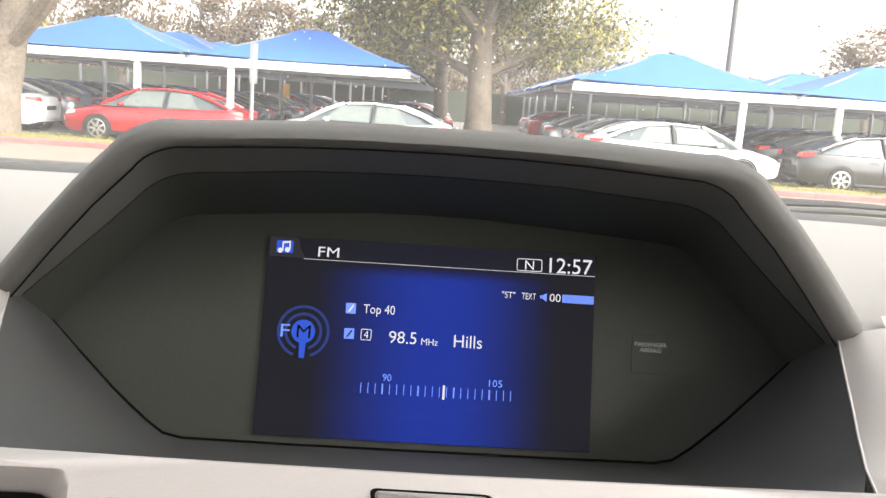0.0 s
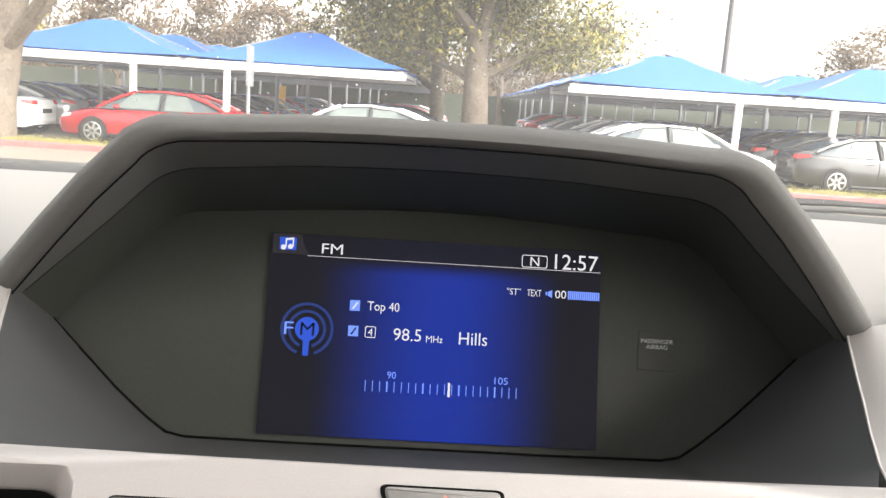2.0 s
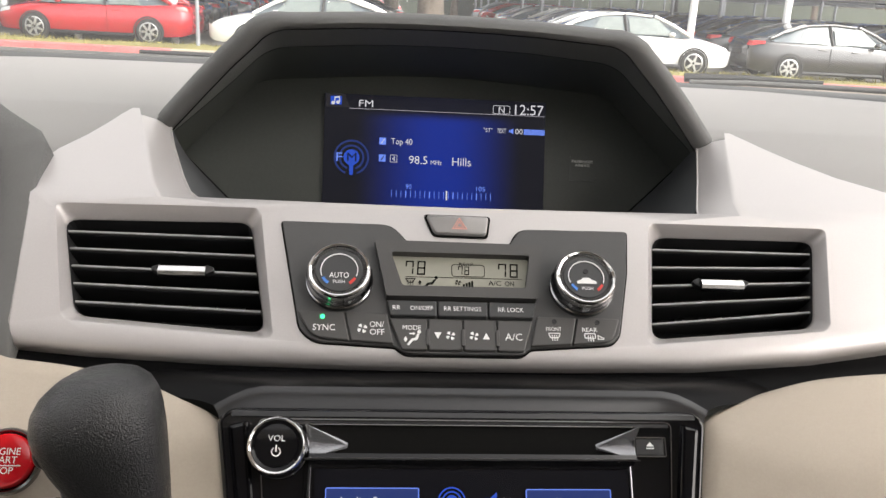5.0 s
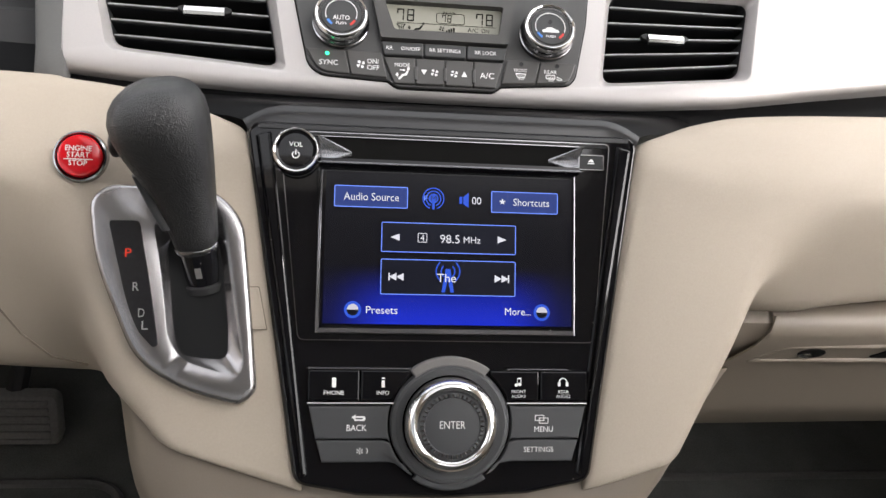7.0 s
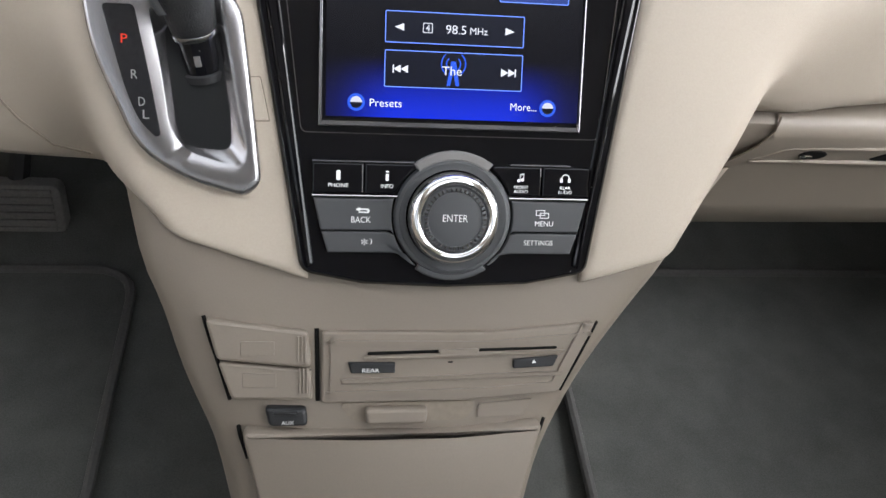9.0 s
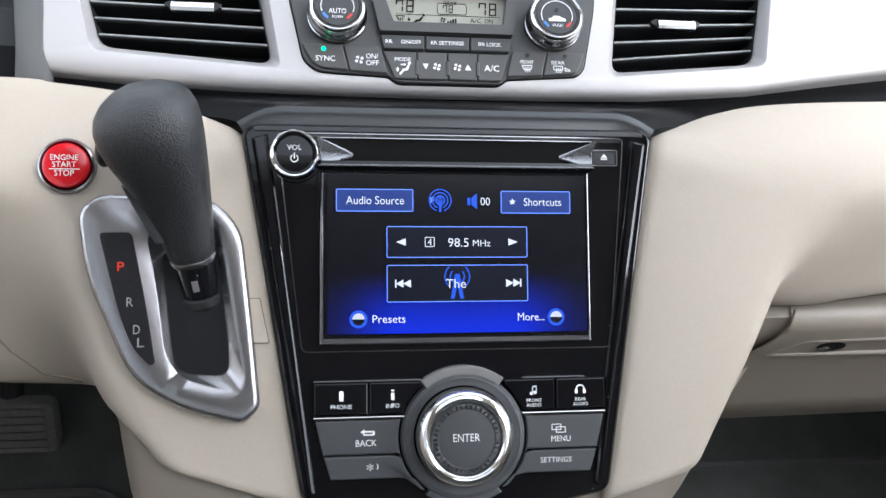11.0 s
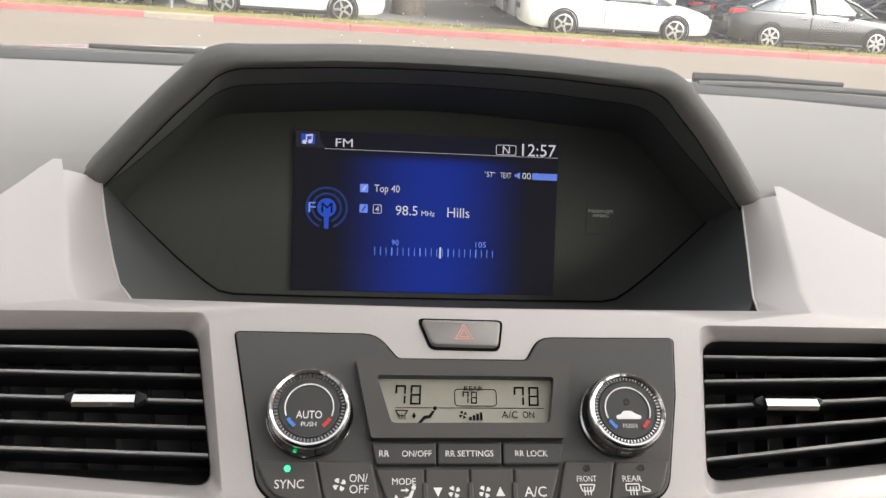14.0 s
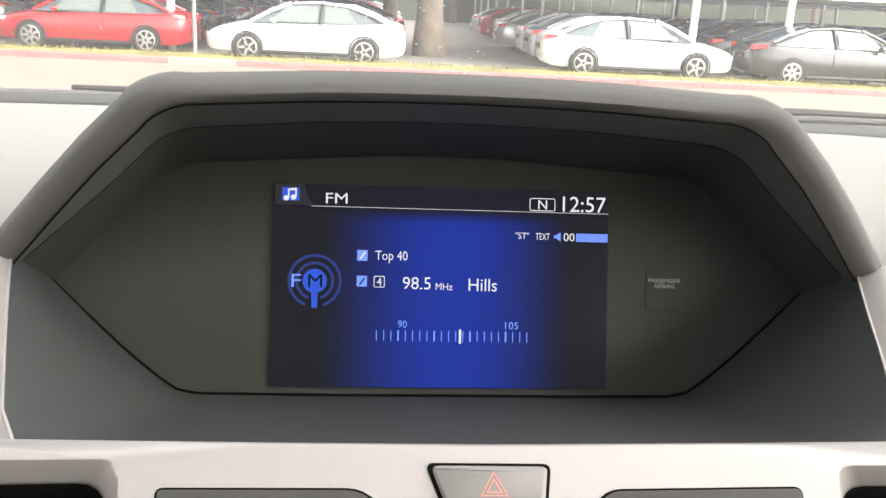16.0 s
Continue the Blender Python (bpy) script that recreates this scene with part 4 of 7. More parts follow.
def lower_dashboard():
    root = thing("lower_dashboard", None, None, "beige grained vinyl lower dashboard flowing into the centre stack", "dashboard", Matrix.Identity(4))
    right = [((0.0862, -0.1782), (0.132, -0.1655), sheet_point(0.172, -0.130, -0.1)),
             ((0.0925, -0.140), (0.149, -0.131), sheet_point(0.181, -0.126, -0.11)),
             ((0.0985, -0.100), (0.167, -0.095), sheet_point(0.199, -0.092, -0.1)),
             ((0.1045, -0.060), (0.180, -0.062), (0.212, -0.272, -0.150)),
             ((0.1095, -0.025), (0.190, -0.036), (0.224, -0.284, -0.139)),
             ((0.1140, 0.005), (0.205, -0.016), (0.240, -0.288, -0.137)),
             ((0.1180, 0.022), (0.226, -0.004), (0.262, -0.289, -0.136)),
             ((0.1225, -0.2752, -0.0185), (0.250, 0.002), (0.287, -0.289, -0.131)),
             ((0.140, -0.266, -0.0152), (0.285, 0.006), (0.32, -0.288, -0.127)),
             ((0.170, -0.2535, -0.0105), (0.33, 0.008), (0.36, -0.286, -0.124)),
             ((0.215, -0.243, -0.0075), (0.38, 0.009), (0.41, -0.285, -0.121)),
             ((0.31, -0.236, -0.006), (0.47, 0.0095), (0.49, -0.284, -0.119)),
             ((0.50, -0.232, -0.004), (0.60, 0.010), (0.62, -0.281, -0.117)),
             ((0.79, -0.230, -0.002), (0.79, 0.010), (0.79, -0.278, -0.115))]
    left = [((-0.0820, -0.1768), (-0.150, -0.1545), sheet_point(-0.200, -0.092, -0.1)),
            ((-0.0885, -0.140), (-0.168, -0.125), (-0.212, -0.283, -0.204)),
            ((-0.0945, -0.100), (-0.180, -0.092), (-0.223, -0.278, -0.204)),
            ((-0.1000, -0.060), (-0.188, -0.060), (-0.235, -0.277, -0.204)),
            ((-0.1055, -0.025), (-0.199, -0.034), (-0.252, -0.277, -0.203)),
            ((-0.1105, 0.005), (-0.214, -0.012), (-0.272, -0.277, -0.202)),
            ((-0.1150, 0.022), (-0.236, -0.003), (-0.296, -0.277, -0.200)),
            ((-0.1225, -0.2752, -0.0185), (-0.265, 0.002), (-0.32, -0.276, -0.198)),
            ((-0.138, -0.2655, -0.0155), (-0.30, 0.004), (-0.35, -0.275, -0.196)),
            ((-0.172, -0.252, -0.009), (-0.345, 0.005), (-0.39, -0.274, -0.194)),
            ((-0.225, -0.243, -0.005), (-0.40, 0.006), (-0.44, -0.272, -0.192)),
            ((-0.30, -0.236, -0.004), (-0.50, 0.006), (-0.53, -0.270, -0.188)),
            ((-0.79, -0.230, 0.0), (-0.79, 0.006), (-0.79, -0.262, -0.180))]
    part("passenger_panel", swept_panel(right, 0.0035), beige, root, "beige padded panel before the passenger seat", True, 70)
    part("driver_panel", swept_panel(left, 0.001), beige, root, "beige padded panel under the steering column", True, 70)
    pts = [(-0.222, -0.3035, -0.176), (-0.243, -0.3055, -0.168), (-0.257, -0.309, -0.147), (-0.268, -0.3125, -0.120), (-0.285, -0.315, -0.09), (-0.33, -0.3165, -0.066)]
    part("parting_line", tube(bmesh.new(), pts, 0.0006, 6), seam_brown, root, "fine parting line in the vinyl")


lower_dashboard()


def stack_console():
    rows = []
    for k in range(14, 47):
        s = -0.061 + 0.012 * k
        wl, wr = soft_table(LEFT_EDGE, s, 0.02), soft_table(RIGHT_EDGE, s, 0.02)
        wl, wr = wl + 0.017, wr + 0.02
        hidden = max(0, min(1, (0.175 - s) / 0.045))
        wl, wr = wl - 0.011 * hidden, wr - 0.007 * hidden
        z = -0.0068
        row = [(x, -s, d + z) for x, d in ((-wl - 0.002, -0.26), (-wl - 0.002, -0.1), (-wl, -0.045), (-wl + 0.006, -0.022), (-wl + 0.016, -0.0095), (-wl + 0.032, -0.003), (-wl + 0.05, 0))]
        row += [(-wl + 0.05 + (wl + wr - 0.1) * j / 8, -s, z) for j in range(1, 8)]
        row += [(x, -s, d + z) for x, d in ((wr - 0.05, 0), (wr - 0.032, -0.003), (wr - 0.016, -0.0095), (wr - 0.006, -0.022), (wr, -0.045), (wr + 0.002, -0.1), (wr + 0.002, -0.26))]
        rows.append(row)
    root = thing("centre_console", None, None, "beige smooth plastic centre console running down to the floor", "console", STACK)
    # dim light on the lower console is part of this darker beige
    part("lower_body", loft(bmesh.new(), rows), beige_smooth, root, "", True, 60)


stack_console()


def lower_seams():
    """Moulding line where the stack's side panels meet the lower box, and the lower box's doors."""
    root = thing("storage_console", None, None, "beige lower console with flap covers, disc player slot and drawer", "storage console", STACK @ Matrix.Translation((0, 0, -0.0038)))
    def seam(pts, r=0.0009, parent=root, mat=gap_black, nm="seam"):
        return part(nm, tube(bmesh.new(), [(x, -s, -0.0032) for x, s in pts], r, 6), mat, parent)
    # two flaps
    for (pts, nm) in (([(-0.142, -0.2025), (-0.082, -0.2105), (-0.0795, -0.2315), (-0.084, -0.233), (-0.1355, -0.2275)], "flap"), ([(-0.135, -0.229), (-0.084, -0.2345), (-0.0795, -0.234), (-0.0785, -0.2535), (-0.127, -0.2525)], "flap")):
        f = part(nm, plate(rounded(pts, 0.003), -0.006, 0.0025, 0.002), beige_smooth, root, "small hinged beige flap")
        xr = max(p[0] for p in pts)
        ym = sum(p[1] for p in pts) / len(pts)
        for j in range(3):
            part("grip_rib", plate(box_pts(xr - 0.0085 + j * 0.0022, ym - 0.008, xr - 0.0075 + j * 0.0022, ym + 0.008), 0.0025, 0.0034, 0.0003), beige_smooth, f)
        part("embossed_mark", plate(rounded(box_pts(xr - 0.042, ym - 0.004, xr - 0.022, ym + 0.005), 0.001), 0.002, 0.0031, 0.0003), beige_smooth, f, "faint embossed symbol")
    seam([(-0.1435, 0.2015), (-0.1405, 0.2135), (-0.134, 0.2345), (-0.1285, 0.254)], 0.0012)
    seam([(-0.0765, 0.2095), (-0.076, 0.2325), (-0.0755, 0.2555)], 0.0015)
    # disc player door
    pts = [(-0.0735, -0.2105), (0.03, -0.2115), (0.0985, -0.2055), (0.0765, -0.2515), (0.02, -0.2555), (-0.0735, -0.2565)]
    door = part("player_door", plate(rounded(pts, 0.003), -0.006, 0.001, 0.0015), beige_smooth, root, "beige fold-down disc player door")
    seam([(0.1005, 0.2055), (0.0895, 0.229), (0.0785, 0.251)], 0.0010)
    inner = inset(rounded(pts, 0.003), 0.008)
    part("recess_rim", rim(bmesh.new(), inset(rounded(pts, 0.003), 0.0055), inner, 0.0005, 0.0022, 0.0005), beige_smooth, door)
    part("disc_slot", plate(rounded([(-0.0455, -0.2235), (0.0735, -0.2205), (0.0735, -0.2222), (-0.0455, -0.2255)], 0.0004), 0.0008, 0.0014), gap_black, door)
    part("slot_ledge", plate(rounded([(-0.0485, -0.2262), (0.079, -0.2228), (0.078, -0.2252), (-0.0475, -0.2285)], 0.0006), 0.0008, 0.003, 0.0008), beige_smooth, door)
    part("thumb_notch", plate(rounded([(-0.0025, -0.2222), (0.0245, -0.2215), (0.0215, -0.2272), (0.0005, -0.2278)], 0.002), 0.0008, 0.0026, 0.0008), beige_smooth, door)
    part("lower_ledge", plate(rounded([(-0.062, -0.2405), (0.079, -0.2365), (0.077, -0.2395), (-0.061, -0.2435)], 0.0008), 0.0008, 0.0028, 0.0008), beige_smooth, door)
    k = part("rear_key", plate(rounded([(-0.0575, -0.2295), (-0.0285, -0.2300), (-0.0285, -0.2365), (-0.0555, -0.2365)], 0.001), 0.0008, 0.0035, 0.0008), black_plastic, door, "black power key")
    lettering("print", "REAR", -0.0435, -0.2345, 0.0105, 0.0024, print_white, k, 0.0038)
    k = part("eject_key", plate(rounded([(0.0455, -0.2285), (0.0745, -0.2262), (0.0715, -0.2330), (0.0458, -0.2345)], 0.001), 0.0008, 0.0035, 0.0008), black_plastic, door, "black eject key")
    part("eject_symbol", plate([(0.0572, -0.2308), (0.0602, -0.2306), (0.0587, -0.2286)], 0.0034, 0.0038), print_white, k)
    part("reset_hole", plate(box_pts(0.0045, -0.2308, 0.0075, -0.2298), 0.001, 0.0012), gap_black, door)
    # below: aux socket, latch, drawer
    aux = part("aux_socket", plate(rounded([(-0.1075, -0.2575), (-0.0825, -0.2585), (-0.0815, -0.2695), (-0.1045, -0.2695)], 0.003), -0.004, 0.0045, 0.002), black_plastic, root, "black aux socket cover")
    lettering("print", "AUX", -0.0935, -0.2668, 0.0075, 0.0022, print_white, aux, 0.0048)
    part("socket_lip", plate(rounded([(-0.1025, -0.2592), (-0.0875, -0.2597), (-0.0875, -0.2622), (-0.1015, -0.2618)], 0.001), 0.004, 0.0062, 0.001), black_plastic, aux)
    # brown plate paints the dim shadow round the latch
    part("latch_shade", plate(rounded([(-0.063, -0.2572), (0.0245, -0.2568), (0.018, -0.2695), (-0.055, -0.2695)], 0.006), -0.004, -0.0022), seam_brown, root)
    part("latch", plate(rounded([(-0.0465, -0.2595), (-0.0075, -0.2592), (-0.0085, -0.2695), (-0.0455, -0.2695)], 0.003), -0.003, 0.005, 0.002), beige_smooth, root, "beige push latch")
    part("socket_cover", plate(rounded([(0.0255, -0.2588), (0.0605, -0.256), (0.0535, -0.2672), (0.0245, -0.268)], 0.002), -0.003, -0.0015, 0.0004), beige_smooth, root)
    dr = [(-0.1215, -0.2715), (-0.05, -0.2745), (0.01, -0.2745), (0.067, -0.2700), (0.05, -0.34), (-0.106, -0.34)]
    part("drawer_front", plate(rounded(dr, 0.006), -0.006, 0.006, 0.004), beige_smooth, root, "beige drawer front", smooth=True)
    seam([(-0.1235, 0.2705), (-0.1225, 0.277), (-0.118, 0.292)], 0.0013)
    seam([(0.0688, 0.2695), (0.067, 0.276), (0.0615, 0.292)], 0.0012)


lower_seams()


def glove_box():
    root = thing("glove_box", None, None, "closed beige glove box with a recessed lock and handle", "glove box", Matrix.Identity(4))
    prof = [(-0.255, -0.1425), (-0.280, -0.1435), (-0.287, -0.149), (-0.287, -0.16), (-0.28, -0.18), (-0.268, -0.21), (-0.254, -0.255), (-0.246, -0.283), (-0.234, -0.289), (-0.2, -0.289)]
    def edge(z):
        return 0.249 - 0.0 if z > -0.16 else 0.249 - 0.75 * (-0.16 - z)
    bm = bmesh.new()
    rows = []
    for k in range(9):
        f = k / 8
        rows.append([(max(edge(z), 0.185) + (0.72 - max(edge(z), 0.185)) * f, y + 0.02 * max(0, f * 0.45), z) for y, z in prof])
    loft(bm, rows)
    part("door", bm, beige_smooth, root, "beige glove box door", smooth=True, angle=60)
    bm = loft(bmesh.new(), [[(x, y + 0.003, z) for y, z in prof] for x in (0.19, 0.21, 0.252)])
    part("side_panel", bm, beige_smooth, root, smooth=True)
    bm = tube(bmesh.new(), [(0.247, -0.288, -0.139), (0.2475, -0.2885, -0.152), (0.242, -0.2855, -0.168), (0.231, -0.279, -0.186), (0.216, -0.27, -0.205), (0.198, -0.262, -0.226)], 0.001, 6)
    part("door_gap", bm, seam_brown, root)
    m = tilted((0.297, -0.2765, -0.181), -19)
    def flat(nm, pts, z0, z1, mat, par=root, label="", bev=0.0006):
        bm = plate(rounded(pts, 0.003), z0, z1, bev)
        bm.transform(m)
        return part(nm, bm, mat, par, label)
    a = rounded([(-0.052, -0.0095), (-0.028, 0.009), (0.09, 0.012), (0.075, -0.009)], 0.003)
    bm = loft(bmesh.new(), [[(x, y, z) for x, y in inset(a, d)] for d, z in ((-0.004, -0.001), (-0.001, 0.0028), (0.0006, 0.0032), (0.002, 0.002), (0.0042, -0.002))], True)
    bm.transform(m)
    part("handle_recess", bm, beige_smooth, root, "raised lip round the lock recess", True, 60)
    # both hollows are raised black pieces; their depth is only painted shade
    flat("handle_hollow", [(0.045, -0.004), (0.062, 0.0095), (0.12, 0.0105), (0.12, -0.007)], 0.0, 0.0022, gap_black, root, "black plate standing for the handle hollow's shade")
    bm = lathe(bmesh.new(), [(0.0095, 0.0005), (0.0098, 0.0022), (0.0085, 0.0028)], 28, 0, 0)
    bm.transform(m @ Matrix.Translation((-0.004, 0.0015, 0)) @ Matrix.Diagonal((1.15, 0.6, 1, 1)))
    lock = part("lock_hollow", bm, gap_black, root, "black disc standing for the lock recess's shade")
    bm = lathe(bmesh.new(), [(0.0045, 0.001), (0.0045, 0.0035), (0.003, 0.0042)], 20, 0, 0)
    bm.transform(m @ Matrix.Translation((-0.009, 0.0, 0)) @ Matrix.Diagonal((1.15, 0.6, 1, 1)))
    part("lock_cylinder", bm, chrome, lock, "metal lock cylinder", smooth=True)


glove_box()


def recess_band():
    """Glossy black band below the silver trim, with the grey cowl that leads down to the radio."""
    bm = bmesh.new()
    rows = []
    for y, z, w in ((-0.2, -0.004, 0.77), (-0.226, -0.0155, 0.77), (-0.243, -0.022, 0.6)):
        rows.append([(x, y + 0.012 * (abs(x) / 0.5) ** 2, z + 0.007 * (abs(x) / 0.4) ** 2) for x in [-0.76 + 1.52 * k / 60 for k in range(61)]])
    loft(bm, rows)
    thing("black_recess_trim", bm, recess_black, "glossy black recessed strip under the silver trim", "dashboard trim", smooth=True)
    def cowl_rows(profile):
        rows = []
        for d, s, w in profile:
            row = []
            for k in range(33):
                f = k / 16 - 1
                drop = 0.5 * max(0, abs(f) - 0.82) ** 1.5 * 0.25
                row.append((w * f, -s - drop, d))
            rows.append(row)
        return loft(bmesh.new(), rows)
    cowl = thing("radio_cowl", None, None, "black moulded cowl with a glossy lip above the radio", "dashboard trim", STACK)
    # one glossy cowl in two materials: shaded back, bright lip
    part("cowl_back", cowl_rows(((-0.055, -0.066, 0.208), (-0.036, -0.060, 0.182), (-0.020, -0.0545, 0.149), (-0.0095, -0.0508, 0.1305), (-0.0042, -0.0478, 0.1225))), recess_black, cowl, "black upper slope, dulled to look shaded", smooth=True)
    part("cowl_lip", cowl_rows(((-0.0042, -0.0478, 0.1225), (-0.0028, -0.0455, 0.1210), (-0.0018, -0.0430, 0.1195), (-0.0011, -0.0395, 0.1180), (-0.0008, -0.0345, 0.117))), flank_grey, cowl, "glossy black lip", smooth=True)


recess_band()


def radio():
    outline = rounded([(-0.1185, 0.031, 0.004), (-0.113, 0.0355, 0.004), (0.113, 0.0355, 0.004), (0.1175, 0.031, 0.004), (0.0875, -0.172, 0.006), (0.05, -0.179, 0), (0, -0.181, 0), (-0.05, -0.179, 0), (-0.0855, -0.172, 0.006)], 0.003)
    root = thing("radio_unit", plate(outline, -0.008, 0.0016, 0.0012), piano, "piano black radio and navigation panel with touchscreen and keys", "car radio", STACK)
    part("edge_strip", loft(bmesh.new(), [[(x, y, z) for x, y in inset(outline, d)] for d, z in ((-0.0012, -0.008), (-0.0012, -0.0005), (-0.0006, 0.0006), (0.0006, 0.0020), (0.0012, 0.0022), (0.0016, 0.001))], True), piano, root, "glossy black edge round the panel", True, 30)
    # slanted side flanks in dark gloss
    for sgn in (-1, 1):
        pts = [(sgn * 0.1140, 0.028), (sgn * 0.105, 0.0305), (sgn * 0.0785, -0.168), (sgn * 0.0825, -0.170)]
        part("side_flank", plate(rounded(pts, 0.001), 0.001, 0.0042, 0.0022), piano, root)
    def outline_bar(name, pts, w, z0, z1, mat, parent, r=0.003, label=""):
        a = rounded(pts, r)
        return part(name, rim(bmesh.new(), a, inset(a, w), z0, z1, z0), mat, parent, label)
    # the unit's bezel: thin bright line, then the glass
    bez = [(-0.1005, 0.0315), (0.1005, 0.0315), (0.0905, -0.091), (-0.0865, -0.091)]
    outline_bar("bezel_line", bez, 0.0005, 0.0012, 0.0024, dark_chrome, root, 0.004, "thin bright line round the screen")
    for nm, y0, y1, x0, x1 in (("top_plate", 0.0322, 0.0352, -0.1125, 0.1125), ("bezel_top", 0.0284, 0.0306, -0.0985, 0.0985)):
        bm = loft(bmesh.new(), [[(x, y, z) for y, z in ((y0 - 0.0003, 0.001), (y0, 0.0024), (y0 + 0.0003, 0.0026), (y1 - 0.0003, 0.0021), (y1, 0.001))] for x in (x0, x0 + 0.001, 0, x1 - 0.001, x1)])
        part(nm, bm, flank_grey, root, "sloping glossy strip above the disc slot", smooth=True)
    glass = part("screen_glass", plate(rounded([(-0.078, 0.0105), (0.0785, 0.0105), (0.0785, -0.0845), (-0.076, -0.0845)], 0.002), 0.0012, 0.0024, 0.0004), piano, root, "glossy black touchscreen glass")
    bm = bmesh.new()
    o = [(-0.0752, 0.0096), (0.0774, 0.0096), (0.0776, -0.0862), (-0.0760, -0.0862)]
    i = [(-0.0745, 0.0090), (0.0768, 0.0090), (0.0768, -0.0838), (-0.0746, -0.0838)]
    a1, b1, c1, d1 = ring(bm, inset(o, -0.001), 0.001), ring(bm, inset(o, -0.0006), 0.0036), ring(bm, o, 0.0039), ring(bm, i, 0.0026)
    bridge(bm, a1, b1), bridge(bm, b1, c1), bridge(bm, c1, d1)
    part("glass_edge", bm, bevel_gloss, glass, "bevelled glossy edge of the glass")
    # disc slot: raised funnel at each end, dark slit between
    # flat black plate for the shade inside the slot
    part("slot_mouth", plate(rounded([(-0.0765, 0.0285), (0.081, 0.0285), (0.0755, 0.0145), (-0.0715, 0.0145)], 0.002), 0.001, 0.0021), gap_black, root, "dark disc slot")
    for sgn, x0, x1 in ((-1, -0.078, -0.058), (1, 0.0825, 0.0615)):
        bm = bmesh.new()
        a, b, c, d = (x0, 0.0285, 0.0085), (x0 - sgn * 0.002, 0.0208, 0.003), (x0 - sgn * 0.003, 0.0125, 0.0088), (x1, 0.0192, 0.0028)
        for face in ((a, b, d), (b, c, d), (a, d, (x1, 0.0205, 0.002), (x0, 0.0287, 0.002)), (c, d, (x1, 0.018, 0.002), (x0, 0.0122, 0.002))):
            bm.faces.new([bm.verts.new(p) for p in face])
        part("slot_funnel", bm, funnel_sheen, root, "glossy black funnel at the slot's end, greyed like reflected sky")
    bm = loft(bmesh.new(), [[(x, y, z) for y, z in ((0.0155, 0.002), (0.0150, 0.0085), (0.0128, 0.0088), (0.0105, 0.003))] for x in (-0.0755, -0.02, 0.03, 0.0795)])
    part("slot_ledge", bm, piano, root, "glossy ledge under the disc slot", smooth=True)
    for y, x0, x1, z in ((0.0288, -0.076, 0.081, 0.003),):
        part("slot_lip", tube(bmesh.new(), [(x0, y, z), (x1, y, z)], 0.0005, 6), dark_chrome, root)
    part("slot_edge", plate(rounded([(-0.0775, 0.0122), (0.0815, 0.0122), (0.0795, 0.0132), (-0.0755, 0.0132)], 0.0003), 0.0070, 0.0090, 0.0004), bevel_gloss, root, "bright edge of the ledge")
    vol = dial(root, "volume_knob", -0.0900, 0.0178, 0.0142, 0.0145, piano, chrome, "volume knob with a chrome ring")
    lettering("print", "VOL", -0.0900, 0.0211, 0.0078, 0.0028, print_white, vol, 0.0138)
    bm = bmesh.new()
    aa = [math.radians(120 + 300 * k / 16) for k in range(17)]
    slab(bm, [(-0.0900 + 0.0022 * math.cos(a), 0.0151 + 0.0022 * math.sin(a)) for a in aa] + [(-0.0900 + 0.0017 * math.cos(a), 0.0151 + 0.0017 * math.sin(a)) for a in reversed(aa)], 0.0134, 0.0139)
    slab(bm, box_pts(-0.0903, 0.0151, -0.0897, 0.0181), 0.0134, 0.0139)
    part("power_symbol", bm, print_white, vol)
    ej = part("eject_button", plate(rounded(box_pts(0.0805, 0.0150, 0.0955, 0.0235), 0.001), 0.001, 0.004, 0.0008), black_plastic, root, "small black eject button")
    outline_bar("button_edge", box_pts(0.0800, 0.0145, 0.0960, 0.0240), 0.0006, 0.002, 0.0044, dark_chrome, ej, 0.001)
    bm = plate([(0.0861, 0.0195), (0.0899, 0.0195), (0.088, 0.0215)], 0.0038, 0.0044)
    slab(bm, box_pts(0.0861, 0.0183, 0.0899, 0.0189), 0.0038, 0.0044)
    part("eject_symbol", bm, print_white, ej)
    # hard keys round the dial
    cx, cy, R = 0.003, -0.1385, 0.0365
    def hug(pts, r=R):
        """Keeps an outline clear of the round dial."""
        out = []
        for x, y in pts:
            d = math.hypot(x - cx, y - cy)
            if d < r:
                x, y = cx + (x - cx) * r / d, cy + (y - cy) * r / d
            out.append((x, y))
        return out
    def key(name, x0, x1, y0, y1, mat, label, words, z=0.005, slant=0.0):
        n = 6
        a = [(x0 + (x1 - x0) * k / n, y1) for k in range(n + 1)] + [(x1, y1 + (y0 - y1) * k / n) for k in range(1, n)] + [(x1 - (x1 - x0 + 0) * k / n, y0) for k in range(n + 1)] + [(x0, y0 + (y1 - y0) * k / n) for k in range(1, n)]
        a = [(x + slant * (y1 - y) * (1 if x < 0 else -1), y) for x, y in a]
        ob = part(name, plate(hug(a), 0.001, z, 0.0009), mat, root, label)
        for body, x, y, w, h in words:
            lettering("print", body, x, y, w, h, print_white, ob, z + 0.0002)
        return ob
    k1 = key("phone_key", -0.0797, -0.0502, -0.1255, -0.1078, piano, "black phone key", [("PHONE", -0.0648, -0.1208, 0.0115, 0.0024)])
    k2 = key("info_key", -0.0494, -0.0187, -0.1255, -0.1078, piano, "black info key", [("INFO", -0.0365, -0.1208, 0.0072, 0.0024), ("i", -0.0365, -0.1148, 0.0022, 0.0058)])
    k3 = key("front_audio_key", 0.0266, 0.0560, -0.1255, -0.1078, piano, "black front audio key", [("FRONT\nAUDIO", 0.0437, -0.1212, 0.0088, 0.0046)])
